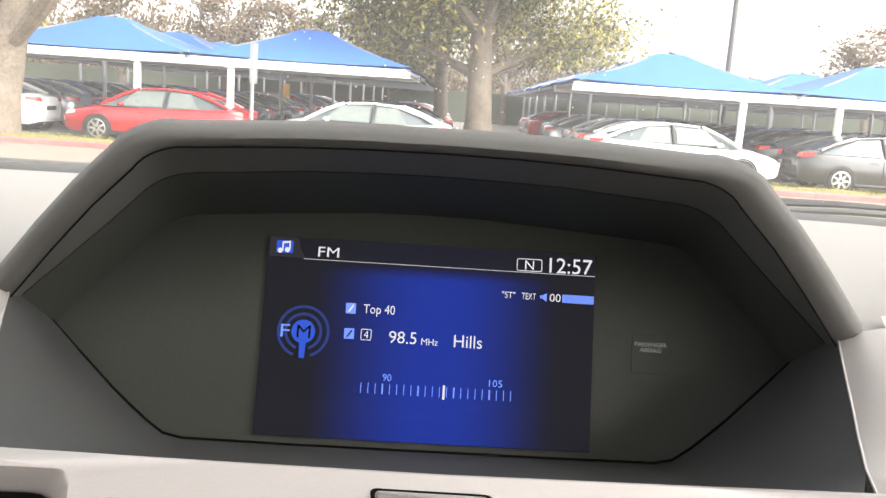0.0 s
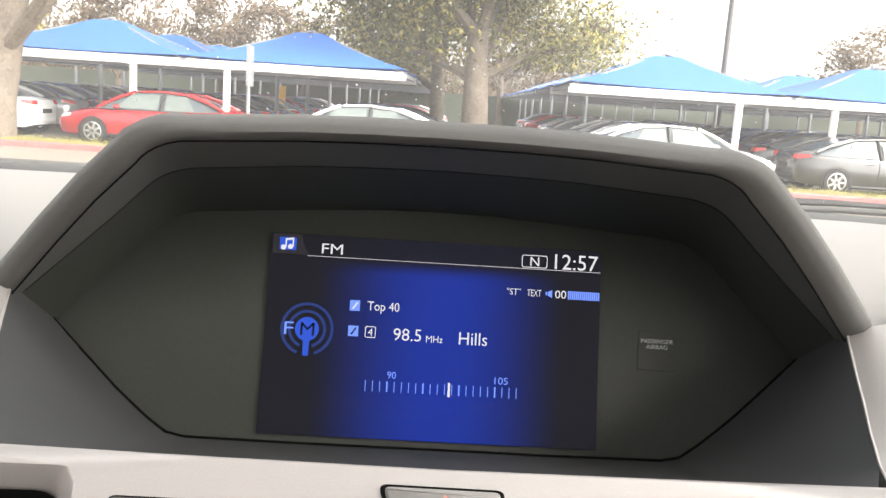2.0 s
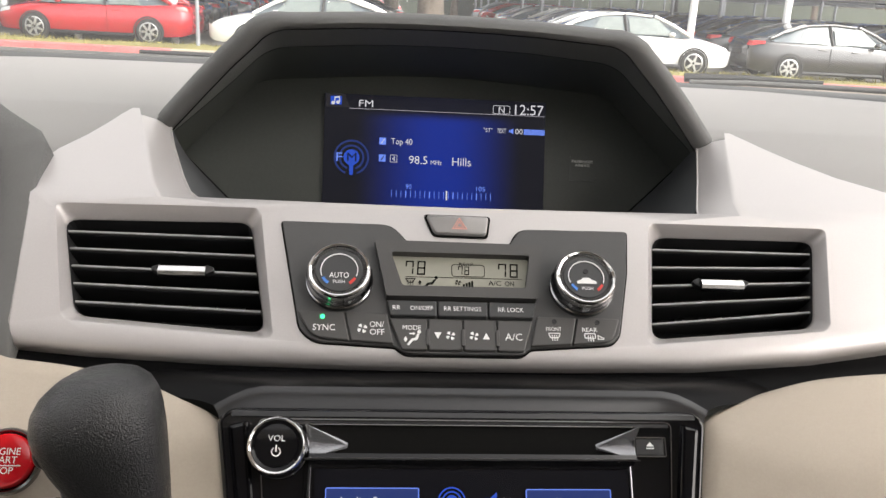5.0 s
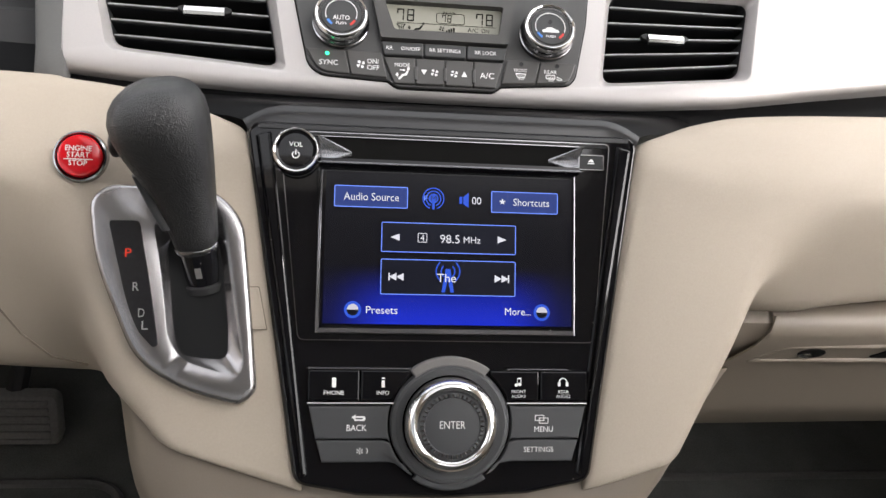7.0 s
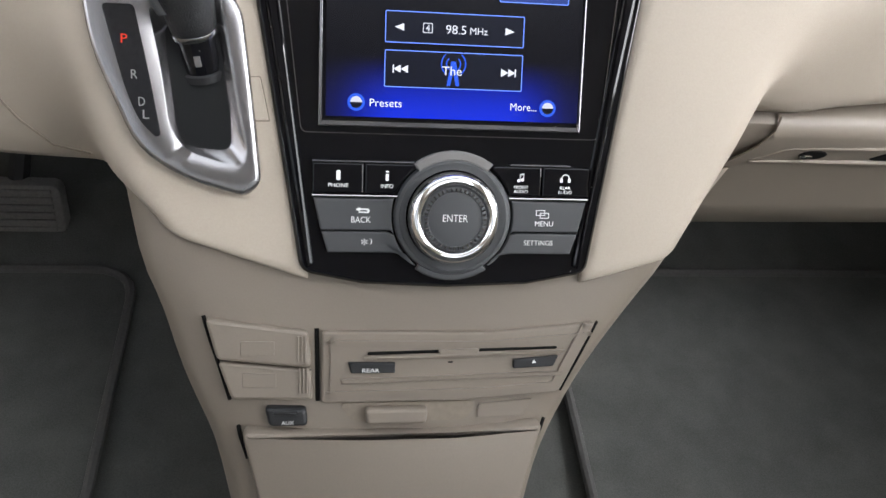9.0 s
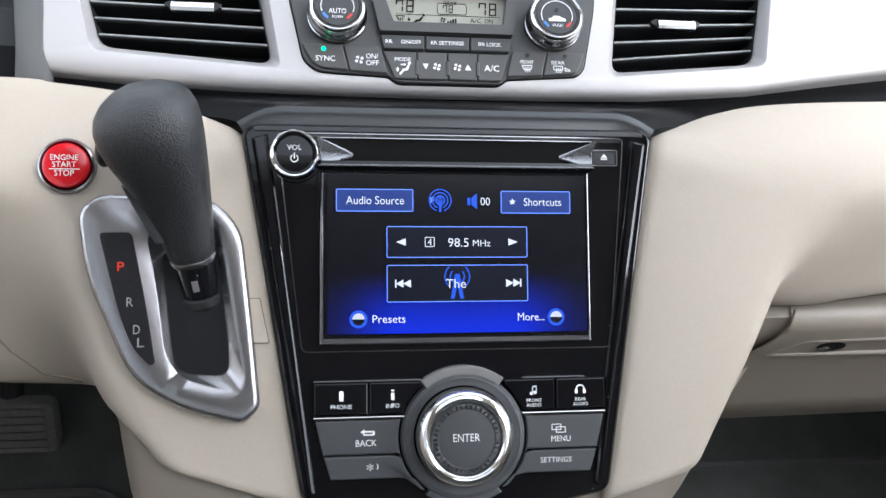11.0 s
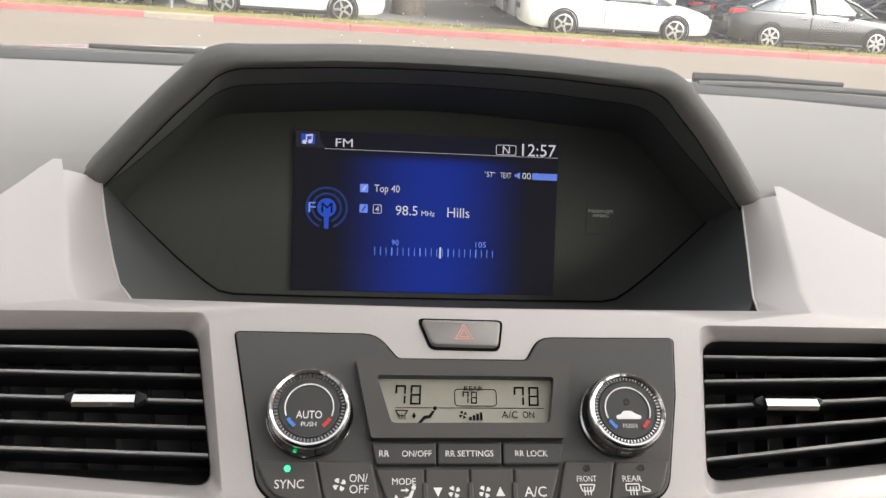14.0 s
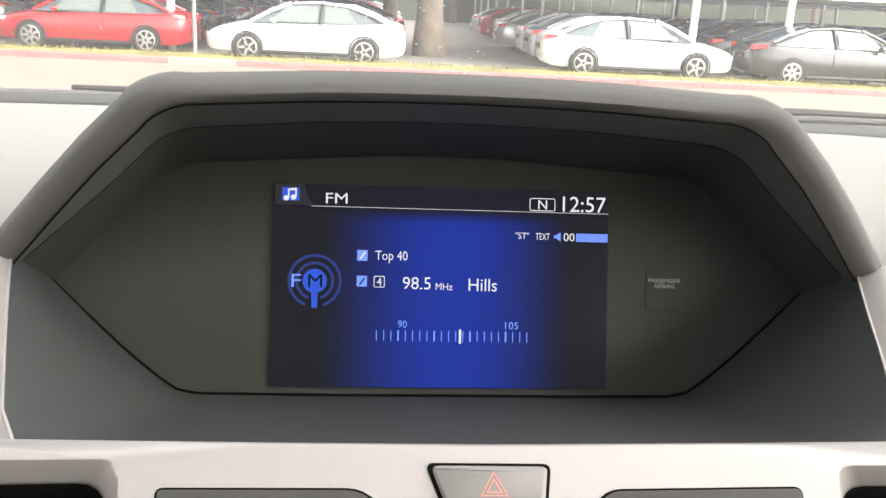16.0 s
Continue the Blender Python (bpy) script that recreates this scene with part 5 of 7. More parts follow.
    k4 = key("rear_audio_key", 0.0568, 0.0855, -0.1255, -0.1078, piano, "black rear audio key", [("REAR\nAUDIO", 0.0708, -0.1212, 0.0088, 0.0046)])
    part("phone_symbol", plate(rounded(box_pts(-0.0660, -0.1178, -0.0636, -0.1122), 0.0006), 0.0048, 0.0053), print_white, k1)
    bm = bmesh.new()
    slab(bm, box_pts(0.0427, -0.1160, 0.0431, -0.1122), 0.0048, 0.0053)
    slab(bm, box_pts(0.0448, -0.1155, 0.0452, -0.1118), 0.0048, 0.0053)
    slab(bm, [(0.0427, -0.1128), (0.0452, -0.1124), (0.0452, -0.1116), (0.0427, -0.1120)], 0.0048, 0.0053)
    for x, y in ((0.0422, -0.1160), (0.0443, -0.1155)):
        lathe(bm, [(0.0010, 0.0048), (0.0010, 0.0053)], 12, x, y)
    part("note_symbol", bm, print_white, k3)
    bm = bmesh.new()
    aa = [math.radians(-20 + 220 * k / 14) for k in range(15)]
    slab(bm, [(0.0708 + 0.0026 * math.cos(a), -0.1142 + 0.0026 * math.sin(a)) for a in aa] + [(0.0708 + 0.0020 * math.cos(a), -0.1142 + 0.0020 * math.sin(a)) for a in reversed(aa)], 0.0048, 0.0053)
    for x in (0.0684, 0.0732):
        slab(bm, box_pts(x - 0.0008, -0.1166, x + 0.0008, -0.1142), 0.0048, 0.0053)
    part("headphone_symbol", bm, print_white, k4)
    for x0, x1 in ((-0.0800, -0.0300), (0.0365, 0.0855)):
        part("chrome_strip", plate(box_pts(x0, -0.1276, x1, -0.1262), 0.001, 0.0056, 0.0005), chrome, root, "thin chrome strip")
        part("key_top_edge", plate(box_pts(x0, -0.1076, x1 + (0.012 if x0 < 0 else 0.0) - (0.012 if x0 > 0 else 0), -0.1064), 0.001, 0.0056, 0.0004), bevel_gloss, root, "bright upper key edge")
    b1 = key("back_key", -0.0790, -0.0300, -0.1472, -0.1284, key_dark, "grey back key", [("BACK", -0.0513, -0.1408, 0.0115, 0.0036)], slant=0.22)
    b2 = key("menu_key", 0.0360, 0.0845, -0.1472, -0.1284, key_dark, "grey menu key", [("MENU", 0.0590, -0.1418, 0.0112, 0.0032)], slant=0.22)
    b3 = key("display_key", -0.0745, -0.0170, -0.1605, -0.1480, key_dark, "grey day and night key", [("*", -0.0492, -0.1540, 0.0038, 0.0040), (")", -0.0452, -0.1538, 0.0014, 0.0034)], slant=0.3)
    b4 = key("settings_key", 0.0235, 0.0800, -0.1605, -0.1480, key_dark, "grey settings key", [("SETTINGS", 0.0560, -0.1535, 0.0180, 0.0030)], slant=0.3)
    bm = plate([(-0.0545, -0.1348), (-0.0520, -0.1333), (-0.0520, -0.1342), (-0.0470, -0.1342), (-0.0462, -0.1355), (-0.0470, -0.1368), (-0.0528, -0.1368), (-0.0528, -0.1360), (-0.0478, -0.1360), (-0.0478, -0.1351), (-0.0520, -0.1351), (-0.0520, -0.1362)], 0.0048, 0.0053)
    part("return_symbol", bm, print_white, b1)
    bm = bmesh.new()
    for x, y in ((0.0565, -0.1352), (0.0590, -0.1368)):
        o = box_pts(x - 0.0028, y - 0.0017, x + 0.0028, y + 0.0017)
        rim(bm, o, inset(o, 0.0004), 0.0048, 0.0053, 0.0048)
    part("pages_symbol", bm, print_white, b2)
    # selector dial
    for a0, a1, r0, r1, z, mm in ((54, 128, 0.0335, 0.0392, 0.0072, switch_grey), (236, 304, 0.0335, 0.0385, 0.0052, key_dark)):
        aa = [math.radians(a0 + (a1 - a0) * k / 20) for k in range(21)]
        part("dial_brow", plate([(cx + r1 * math.cos(a), cy + r1 * math.sin(a)) for a in aa] + [(cx + r0 * math.cos(a), cy + r0 * math.sin(a)) for a in reversed(aa)], 0.001, z, 0.001), mm, root, "grey crescent above the dial" if z > 0.006 else "")
    bm = lathe(bmesh.new(), [(0.0352, 0.0005), (0.0352, 0.0045), (0.0342, 0.0062), (0.0322, 0.0066), (0.0312, 0.0058), (0.0282, 0.0055), (0.0278, 0.003)], 64, cx, cy, False)
    base = part("dial_surround", bm, key_dark, root, "dark grey ring round the selector dial", smooth=True)
    bm = lathe(bmesh.new(), [(0.0272, 0.002), (0.0272, 0.0105), (0.0266, 0.0135), (0.0254, 0.0158), (0.0238, 0.0172), (0.0222, 0.0176), (0.0208, 0.0170), (0.0198, 0.0155), (0.0195, 0.0142)], 72, cx, cy, False)
    d = part("selector_dial", bm, chrome, root, "polished chrome selector dial", smooth=True)
    bm = lathe(bmesh.new(), [(0.0196, 0.0142), (0.0188, 0.0152), (0.0165, 0.0156), (0.0158, 0.0148), (0.0150, 0.0150), (0.006, 0.0152)], 72, cx, cy)
    face = part("enter_button", bm, key_dark, d, "dark enter button", smooth=True)
    bm = bmesh.new()
    for k in range(40):
        a = 2 * math.pi * k / 40
        c, s = math.cos(a), math.sin(a)
        slab(bm, [(cx + c * r - s * o, cy + s * r + c * o) for r, o in ((0.0163, -0.00035), (0.0183, -0.00035), (0.0183, 0.00035), (0.0163, 0.00035))], 0.0150, 0.0162)
    part("dial_ribs", bm, dark_chrome, d)
    lettering("print", "ENTER", cx, cy + 0.0006, 0.0148, 0.0042, print_white, d, 0.0155)
    return root


radio_ob = radio()


def shifter():
    gate = [(-0.204, -0.014, 0.012), (-0.194, -0.0045, 0.008), (-0.135, -0.0055, 0.015), (-0.119, -0.022, 0.02), (-0.1135, -0.0698, 0.02), (-0.1085, -0.1205, 0.008), (-0.117, -0.1285, 0.008), (-0.150, -0.1195, 0.02), (-0.176, -0.1030, 0.02), (-0.1995, -0.048, 0.02)]
    rim_pts = [(-0.1690, -0.0230, 0.008), (-0.1320, -0.0120, 0.010), (-0.1262, -0.0450, 0.04), (-0.1155, -0.1050, 0.006), (-0.1180, -0.1125, 0.006), (-0.1260, -0.1108, 0.01), (-0.1480, -0.1040, 0.012), (-0.1580, -0.0930, 0.012), (-0.1635, -0.0513, 0.04)]
    floor_pts = [(-0.1600, -0.0330, 0.008), (-0.1345, -0.0300, 0.008), (-0.1314, -0.0468, 0.03), (-0.1262, -0.0850, 0.03), (-0.1262, -0.1018, 0.005), (-0.1390, -0.1014, 0.01), (-0.1535, -0.0995, 0.008), (-0.1560, -0.0830, 0.02), (-0.1595, -0.0500, 0.03)]
    root = thing("shift_gate", None, None, "brushed silver gear lever surround with a dark position window", "gear selector", STACK @ Matrix.Translation((0, 0, 0.002)))
    bm = bmesh.new()
    o = rounded(gate, 0.01)
    w, f = rounded(rim_pts, 0.01), rounded(floor_pts, 0.01)
    loops = fill_with_holes(bm, inset(o, 0.003), [w], 0.006)
    a, b = ring(bm, o, -0.003), ring(bm, o, 0.0035)
    c = ring(bm, inset(o, 0.001), 0.0053)
    bridge(bm, a, b), bridge(bm, b, c), bridge(bm, c, loops[0])
    prev = loops[1]
    for k, z in ((0.06, 0.0058), (0.16, 0.0051), (0.4, 0.0034), (0.7, 0.0013), (0.95, -0.0002), (1.0, -0.0008)):
        cur = ring(bm, [(p[0] + (q[0] - p[0]) * k, p[1] + (q[1] - p[1]) * k) for p, q in zip(w, f)], z)
        bridge(bm, prev, cur)
        prev = cur
    part("surround", bm, silver_gate, root, "brushed silver surround", smooth=True, angle=50)
    part("slot_floor", plate(inset(f, -0.0008), -0.004, 0.0), well_black, root, "black sliding cover")
    win = [(-0.1925, -0.0252, 0.003), (-0.1755, -0.0250, 0.003), (-0.1675, -0.0657, 0.05), (-0.1628, -0.0945, 0.002), (-0.1655, -0.0960, 0.004), (-0.1742, -0.0872, 0.02), (-0.1812, -0.0699, 0.02), (-0.1870, -0.0469, 0.02)]
    pw = part("position_window", plate(rounded(win, 0.003), 0.0055, 0.0066, 0.0003), window_smoke, root, "smoky gear position window")
    for body, x, y, mat in (("P", -0.1808, -0.0433, glowing("red_letter_light", (1.0, 0.07, 0.03), 0.13)), ("R", -0.1760, -0.0621, print_dim), ("D", -0.1724, -0.0767, print_dim), ("L", -0.1703, -0.0836, print_dim)):
        lettering("gear_letter", body, x, y, 0.0034, 0.0048, mat, pw, 0.0069)
    # lever
    base, top = Vector((-0.1445, -0.330, -0.088)), Vector((-0.158, -0.317, 0.0))
    lever = thing("gear_lever", None, None, "black leather gear lever with a chrome collar", "gear lever", Matrix.Identity(4))
    ax = (top - base).normalized()
    side = Vector((1, 0, 0)) - ax * ax.x
    side.normalize()
    fwd = ax.cross(side)
    def section(d, cx_, cy_, rx, ry, n=28, p=2.4):
        o = base + ax * d + side * cx_ + fwd * cy_
        res = []
        for k in range(n):
            a = 2 * math.pi * k / n
            c, s = math.cos(a), math.sin(a)
            res.append(tuple(o + side * rx * math.copysign(abs(c) ** (2 / p), c) + fwd * ry * math.copysign(abs(s) ** (2 / p), s)))
        return res
    rows = [section(d, cx_, cy_, rx, ry) for d, cx_, cy_, rx, ry in ((0.020, 0.0035, 0, 0.0112, 0.0125), (0.022, 0.0035, 0, 0.0122, 0.0135), (0.034, 0.0035, 0, 0.0138, 0.0145), (0.05, 0.003, -0.001, 0.0166, 0.0168), (0.064, 0.0016, -0.003, 0.02, 0.0198), (0.078, 0.0, -0.0055, 0.0235, 0.0232), (0.0885, -0.0008, -0.007, 0.0254, 0.0252), (0.096, -0.0008, -0.0075, 0.0256, 0.0258), (0.1025, -0.0002, -0.0075, 0.0243, 0.0248), (0.108, 0.0006, -0.007, 0.0212, 0.022), (0.112, 0.0012, -0.0065, 0.0165, 0.0172), (0.1145, 0.0012, -0.006, 0.0105, 0.011), (0.1153, 0.0012, -0.006, 0.004, 0.0045))]
    bm = loft(bmesh.new(), rows, True, True)
    part("knob", bm, leather, lever, "grained black leather knob", smooth=True, angle=70)
    rows = [section(d, 0.0033, 0, r, r, 28, 2.0) for d, r in ((-0.008, 0.0104), (0.004, 0.0104), (0.017, 0.0104))]
    collar = part("collar", loft(bmesh.new(), rows, True, True), piano, lever, "glossy black collar", smooth=True)
    rows = [section(d, 0.0033, 0, r, r, 28, 2.0) for d, r in ((0.0165, 0.0100), (0.0168, 0.0122), (0.0190, 0.0128), (0.0208, 0.0122))]
    part("chrome_ring", loft(bmesh.new(), rows, True, True), dark_chrome, collar, "thin chrome ring under the knob", smooth=True)
    rows = [section(d, 0.0033, 0, r, r, 28, 2.0) for d, r in ((-0.0075, 0.0120), (-0.0035, 0.0120), (-0.0028, 0.0112), (-0.0028, 0.0100))]
    part("collar_foot", loft(bmesh.new(), rows, True, True), black_plastic, collar, "black foot ring", smooth=True)
    bm = bmesh.new()
    slab(bm, [(-0.0016, -0.003), (0.0016, -0.003), (0.0016, 0.003), (-0.0016, 0.003)], 0, 0.0012)
    mid = base + ax * 0.006 + side * 0.0033 - fwd * 0.0102
    bm.transform(Matrix((( side.x, ax.x, -fwd.x, mid.x), (side.y, ax.y, -fwd.y, mid.y), (side.z, ax.z, -fwd.z, mid.z), (0, 0, 0, 1))))
    part("release_tab", bm, switch_grey, collar, "small grey release tab")
    o = base + ax * 0.083 + side * -0.0265 + fwd * -0.004
    bm = bmesh.new()
    bmesh.ops.create_uvsphere(bm, u_segments=20, v_segments=12, radius=1)
    bm.transform(Matrix.Translation(o) @ Matrix.Diagonal((0.004, 0.006, 0.0075, 1)))
    part("release_button", bm, slat_black, lever, "black release button", smooth=True)
    rows = [section(d, cx_, 0.0, 0.004, 0.012, 16, 3) for d, cx_ in ((0.034, -0.0085), (0.047, -0.0125), (0.056, -0.0150), (0.066, -0.0175))]
    part("grip_strip", loft(bmesh.new(), rows, True, True), charcoal, lever, "smooth grey grip strip", smooth=True)


shifter()


def start_button():
    root = thing("start_button", None, None, "red engine start button in a chrome ring", "button", STACK)
    x, y = -0.2108, 0.0112
    bm = lathe(bmesh.new(), [(0.0150, -0.004), (0.0150, 0.0018), (0.0146, 0.0032), (0.0136, 0.0036), (0.0130, 0.0028)], 56, x, y, False)
    part("bezel", bm, dark_chrome, root, "satin silver bezel", smooth=True)
    bm = lathe(bmesh.new(), [(0.0130, 0.0028), (0.0127, 0.0016), (0.0121, 0.0016)], 56, x, y, False)
    part("bezel_groove", bm, gap_black, root)
    bm = lathe(bmesh.new(), [(0.0122, 0.0005), (0.0122, 0.0042), (0.0115, 0.0056), (0.0100, 0.0062), (0.006, 0.0060), (0.002, 0.0059)], 56, x, y)
    cap = part("button_cap", bm, red_button, root, "glossy red cap", smooth=True)
    for body, dy, w in (("ENGINE", 0.0042, 0.0142), ("START", 0.0002, 0.0122), ("STOP", -0.0048, 0.0100)):
        lettering("print", body, x, y + dy * 0.93, w, 0.003, print_white, cap, 0.0066)
    part("print_line", plate(box_pts(x - 0.0078, y - 0.0025, x + 0.0078, y - 0.0021), 0.006, 0.0065), print_white, cap)


start_button()
bm = plate(rounded([(-0.1165, -0.0612), (-0.1095, -0.0610), (-0.1045, -0.0851), (-0.1119, -0.0853)], 0.001), -0.004, 0.0006, 0.0003)
kc = thing("cover_plug", bm, beige, "small beige cover beside the gear lever", "cover", STACK)
part("plug_edge", plate(rounded(inset([(-0.1165, -0.0612), (-0.1095, -0.0610), (-0.1045, -0.0851), (-0.1119, -0.0853)], -0.0006), 0.001), -0.004, -0.0002), seam_brown, kc)


def footwell():
    root = thing("brake_pedal", None, None, "black rubber brake pedal with ribs in the footwell", "pedal", Matrix.Identity(4))
    m = tilted((-0.43, 0.0, -0.505), 12)
    bm = plate(rounded(box_pts(-0.075, -0.034, 0.062, 0.032), 0.012), -0.012, 0.006, 0.005)
    bm.transform(m)
    pad = part("pedal_pad", bm, pedal_grey, root, smooth=True)
    for k in range(6):
        bm = plate(box_pts(-0.066, -0.027 + k * 0.0098, 0.052, -0.0225 + k * 0.0098), 0.005, 0.009, 0.001)
        bm.transform(m)
        part("rib", bm, pedal_grey, pad)
    bm = tube(bmesh.new(), [(-0.42, 0.005, -0.5), (-0.41, 0.06, -0.43), (-0.4, 0.1, -0.25), (-0.4, 0.1, 0.0)], 0.012)
    part("pedal_arm", bm, black_plastic, root)
    for x0, x1, nm in ((-0.78, -0.285, "driver"), (0.19, 0.76, "passenger")):
        bm = bmesh.new()
        pts = rounded([(x0, -1.1), (x1, -1.1), (x1, -0.06), (x0, -0.06)], 0.05, 6)
        slab(bm, pts, -0.56, -0.546, 0.005)
        mat_ob = thing("floor_mat", bm, carpet, "dark grey carpet mat with a bound edge on the floor", "floor mat", group="front floor mats")
        part("bound_edge", tube(bmesh.new(), [(x, y, -0.545) for x, y in pts] + [(pts[0][0], pts[0][1], -0.545)], 0.0055, 8), rubber, mat_ob, "dark bound edge")


footwell()


def instrument_hood():
    """The right end of the instrument housing beside the silver trim."""
    root = thing("instrument_cluster", None, None, "dark instrument cluster housing with a fuel gauge face", "instrument cluster", CLIMATE)
    stations = [((-0.2545, -0.08, -0.006), (-0.2345, -0.0785, -0.006)), ((-0.2553, -0.072, 0), (-0.2357, -0.0705, 0)), ((-0.2562, -0.0567, 0), (-0.2369, -0.0564, 0)), ((-0.2607, -0.0215, 0), (-0.2403, -0.0184, 0)), ((-0.2632, 0.0113, 0), (-0.2434, 0.0193, 0)), ((-0.267, 0.0322, 0), (-0.2462, 0.04, -0.002)), ((-0.272, 0.052, 0), (-0.2485, 0.0675, -0.008)), ((-0.2797, 0.0699, 0), (-0.256, 0.080, -0.013)), ((-0.2992, 0.0876, 0), (-0.279, 0.0955, -0.013)), ((-0.34, 0.104, 0), (-0.308, 0.119, -0.013)), ((-0.42, 0.12, 0), (-0.4, 0.15, -0.013)), ((-0.64, 0.125, 0), (-0.64, 0.17, -0.013))]
    rows = []
    for a, b in stations:
        a, b = Vector(a), Vector(b)
        d = (b - a)
        rows.append([tuple(a + Vector((0, 0, -0.05))), tuple(a + Vector((0, 0, -0.006))), tuple(a + d * 0.05 + Vector((0, 0, -0.002))), tuple(a + d * 0.15), tuple(a + d * 0.9), tuple(a + d * 0.98 + Vector((0, 0, -0.002))), tuple(b + Vector((0, 0, -0.05)))])
    part("housing_edge", loft(bmesh.new(), rows), hood_dark, root, "slate grey housing edge", smooth=True, angle=75)
    part("lower_surround", plate(box_pts(-0.64, -0.075, -0.25, -0.012), -0.04, -0.026, 0.004), black_plastic, root)
    part("side_wall", plate(box_pts(-0.66, -0.14, -0.64, 0.116), -0.06, 0.0), basin_dark, root)
    face = part("gauge_face", plate(box_pts(-0.65, -0.14, -0.258, 0.088), -0.056, -0.045), black_plastic, root, "black gauge face")
    bm = bmesh.new()
    for k in range(9):
        t = math.radians(-60 + 14 * k)
        c, s = math.cos(t), math.sin(t)
        slab(bm, [(-0.345 + c * r - s * o, 0.03 + s * r + c * o) for r, o in ((0.043, -0.0006), (0.05, -0.0006), (0.05, 0.0006), (0.043, 0.0006))], -0.046, -0.044)
    part("gauge_ticks", bm, print_dim, face)
    lettering("gauge_letter", "F", -0.2895, 0.0425, 0.0045, 0.0062, print_dim, face, -0.0435)
    bm = lathe(bmesh.new(), [(0.0075, -0.046), (0.0075, -0.038), (0.0065, -0.036), (0.005, -0.037)], 32, -0.289, 0.0146)
    part("trip_knob", bm, slat_black, face, "black trip knob", smooth=True)


instrument_hood()


# ---- what the two screens show ----
def screen_light(name, base, blue, place):
    """A lit screen ground: dark navy with a soft blue field; place names the field's shape in the sheet's own metres."""
    m = bpy.data.materials.new(name)
    m.use_nodes = True
    n, l = m.node_tree.nodes, m.node_tree.links
    b = n["Principled BSDF"]
    b.inputs["Base Color"].default_value = (0.005, 0.005, 0.006, 1)
    b.inputs["Roughness"].default_value = 0.2
    b.inputs["Specular IOR Level"].default_value = 0.2
    tc, sep = n.new("ShaderNodeTexCoord"), n.new("ShaderNodeSeparateXYZ")
    l.new(tc.outputs["Object"], sep.inputs[0])
    fields = []
    for axis, lo, hi, a, c in place:
        r = n.new("ShaderNodeMapRange")
        r.interpolation_type = "SMOOTHSTEP"
        for key, val in (("From Min", lo), ("From Max", hi), ("To Min", a), ("To Max", c)):
            r.inputs[key].default_value = val
        l.new(sep.outputs[axis], r.inputs["Value"])
        fields.append(r.outputs[0])
    out = fields[0]
    for f in fields[1:]:
        mul = n.new("ShaderNodeMath")
        mul.operation = "MULTIPLY"
        l.new(out, mul.inputs[0])
        l.new(f, mul.inputs[1])
        out = mul.outputs[0]
    mix = n.new("ShaderNodeMix")
    mix.data_type = "RGBA"
    mix.inputs["A"].default_value, mix.inputs["B"].default_value = rgb(base), rgb(blue)
    l.new(out, mix.inputs["Factor"])
    l.new(mix.outputs["Result"], b.inputs["Emission Color"])
    b.inputs["Emission Strength"].default_value = GLOW
    return m


GLOW = 0.17
lit_white = glowing("lit_white_letters", (0.75, 0.77, 0.84), GLOW * 1.1)
lit_blue = glowing("lit_pale_blue", (0.13, 0.24, 0.8), GLOW * 1.6)
lit_mid_blue = glowing("lit_mid_blue", (0.025, 0.09, 0.6), GLOW * 1.2)
lit_button = glowing("lit_button_blue", (0.022, 0.045, 0.2), GLOW * 1.15)
lit_header = glowing("lit_header_grey", (0.03, 0.03, 0.035), GLOW)
lit_knob = glowing("lit_knob_grey", (0.4, 0.4, 0.45), GLOW * 1.6)


def hollow(pts, w, z, r=0.001):
    a = rounded(pts, r)
    return rim(bmesh.new(), a, inset(a, w), z - 0.0001, z + 0.0001, z - 0.0001)


def antenna_logo(parent, x, y, r, z, mat, mat2):
    bm = bmesh.new()
    for q in (1.0, 0.72):
        aa = [math.radians(-70 + 320 * k / 28) for k in range(29)]
        slab(bm, [(x + r * q * math.cos(a), y + r * q * math.sin(a)) for a in aa] + [(x + r * (q - 0.11) * math.cos(a), y + r * (q - 0.11) * math.sin(a)) for a in reversed(aa)], z, z + 0.0001)
    part("broadcast_ring", bm, mat2, parent)
    bm = bmesh.new()
    lathe(bm, [(r * 0.45, z), (r * 0.45, z + 0.0002)], 24, x, y)
    slab(bm, [(x - r * 0.13, y - r * 0.3), (x + r * 0.13, y - r * 0.3), (x + r * 0.1, y - r * 1.0), (x - r * 0.1, y - r * 1.0)], z, z + 0.0002)
    part("broadcast_mast", bm, mat, parent)
    lettering("screen_text", "M", x + r * 0.02, y, r * 0.52, r * 0.48, screen_dark, parent, z + 0.0004)
    lettering("screen_text", "F", x - r * 0.68, y, r * 0.34, r * 0.48, lit_blue, parent, z + 0.0004)


screen_dark = material("screen_dark", (0.004, 0.005, 0.012), 0.3, spec=0.2)
print_lamp = material("printed_pale_grey", (0.8, 0.8, 0.77), 0.5)


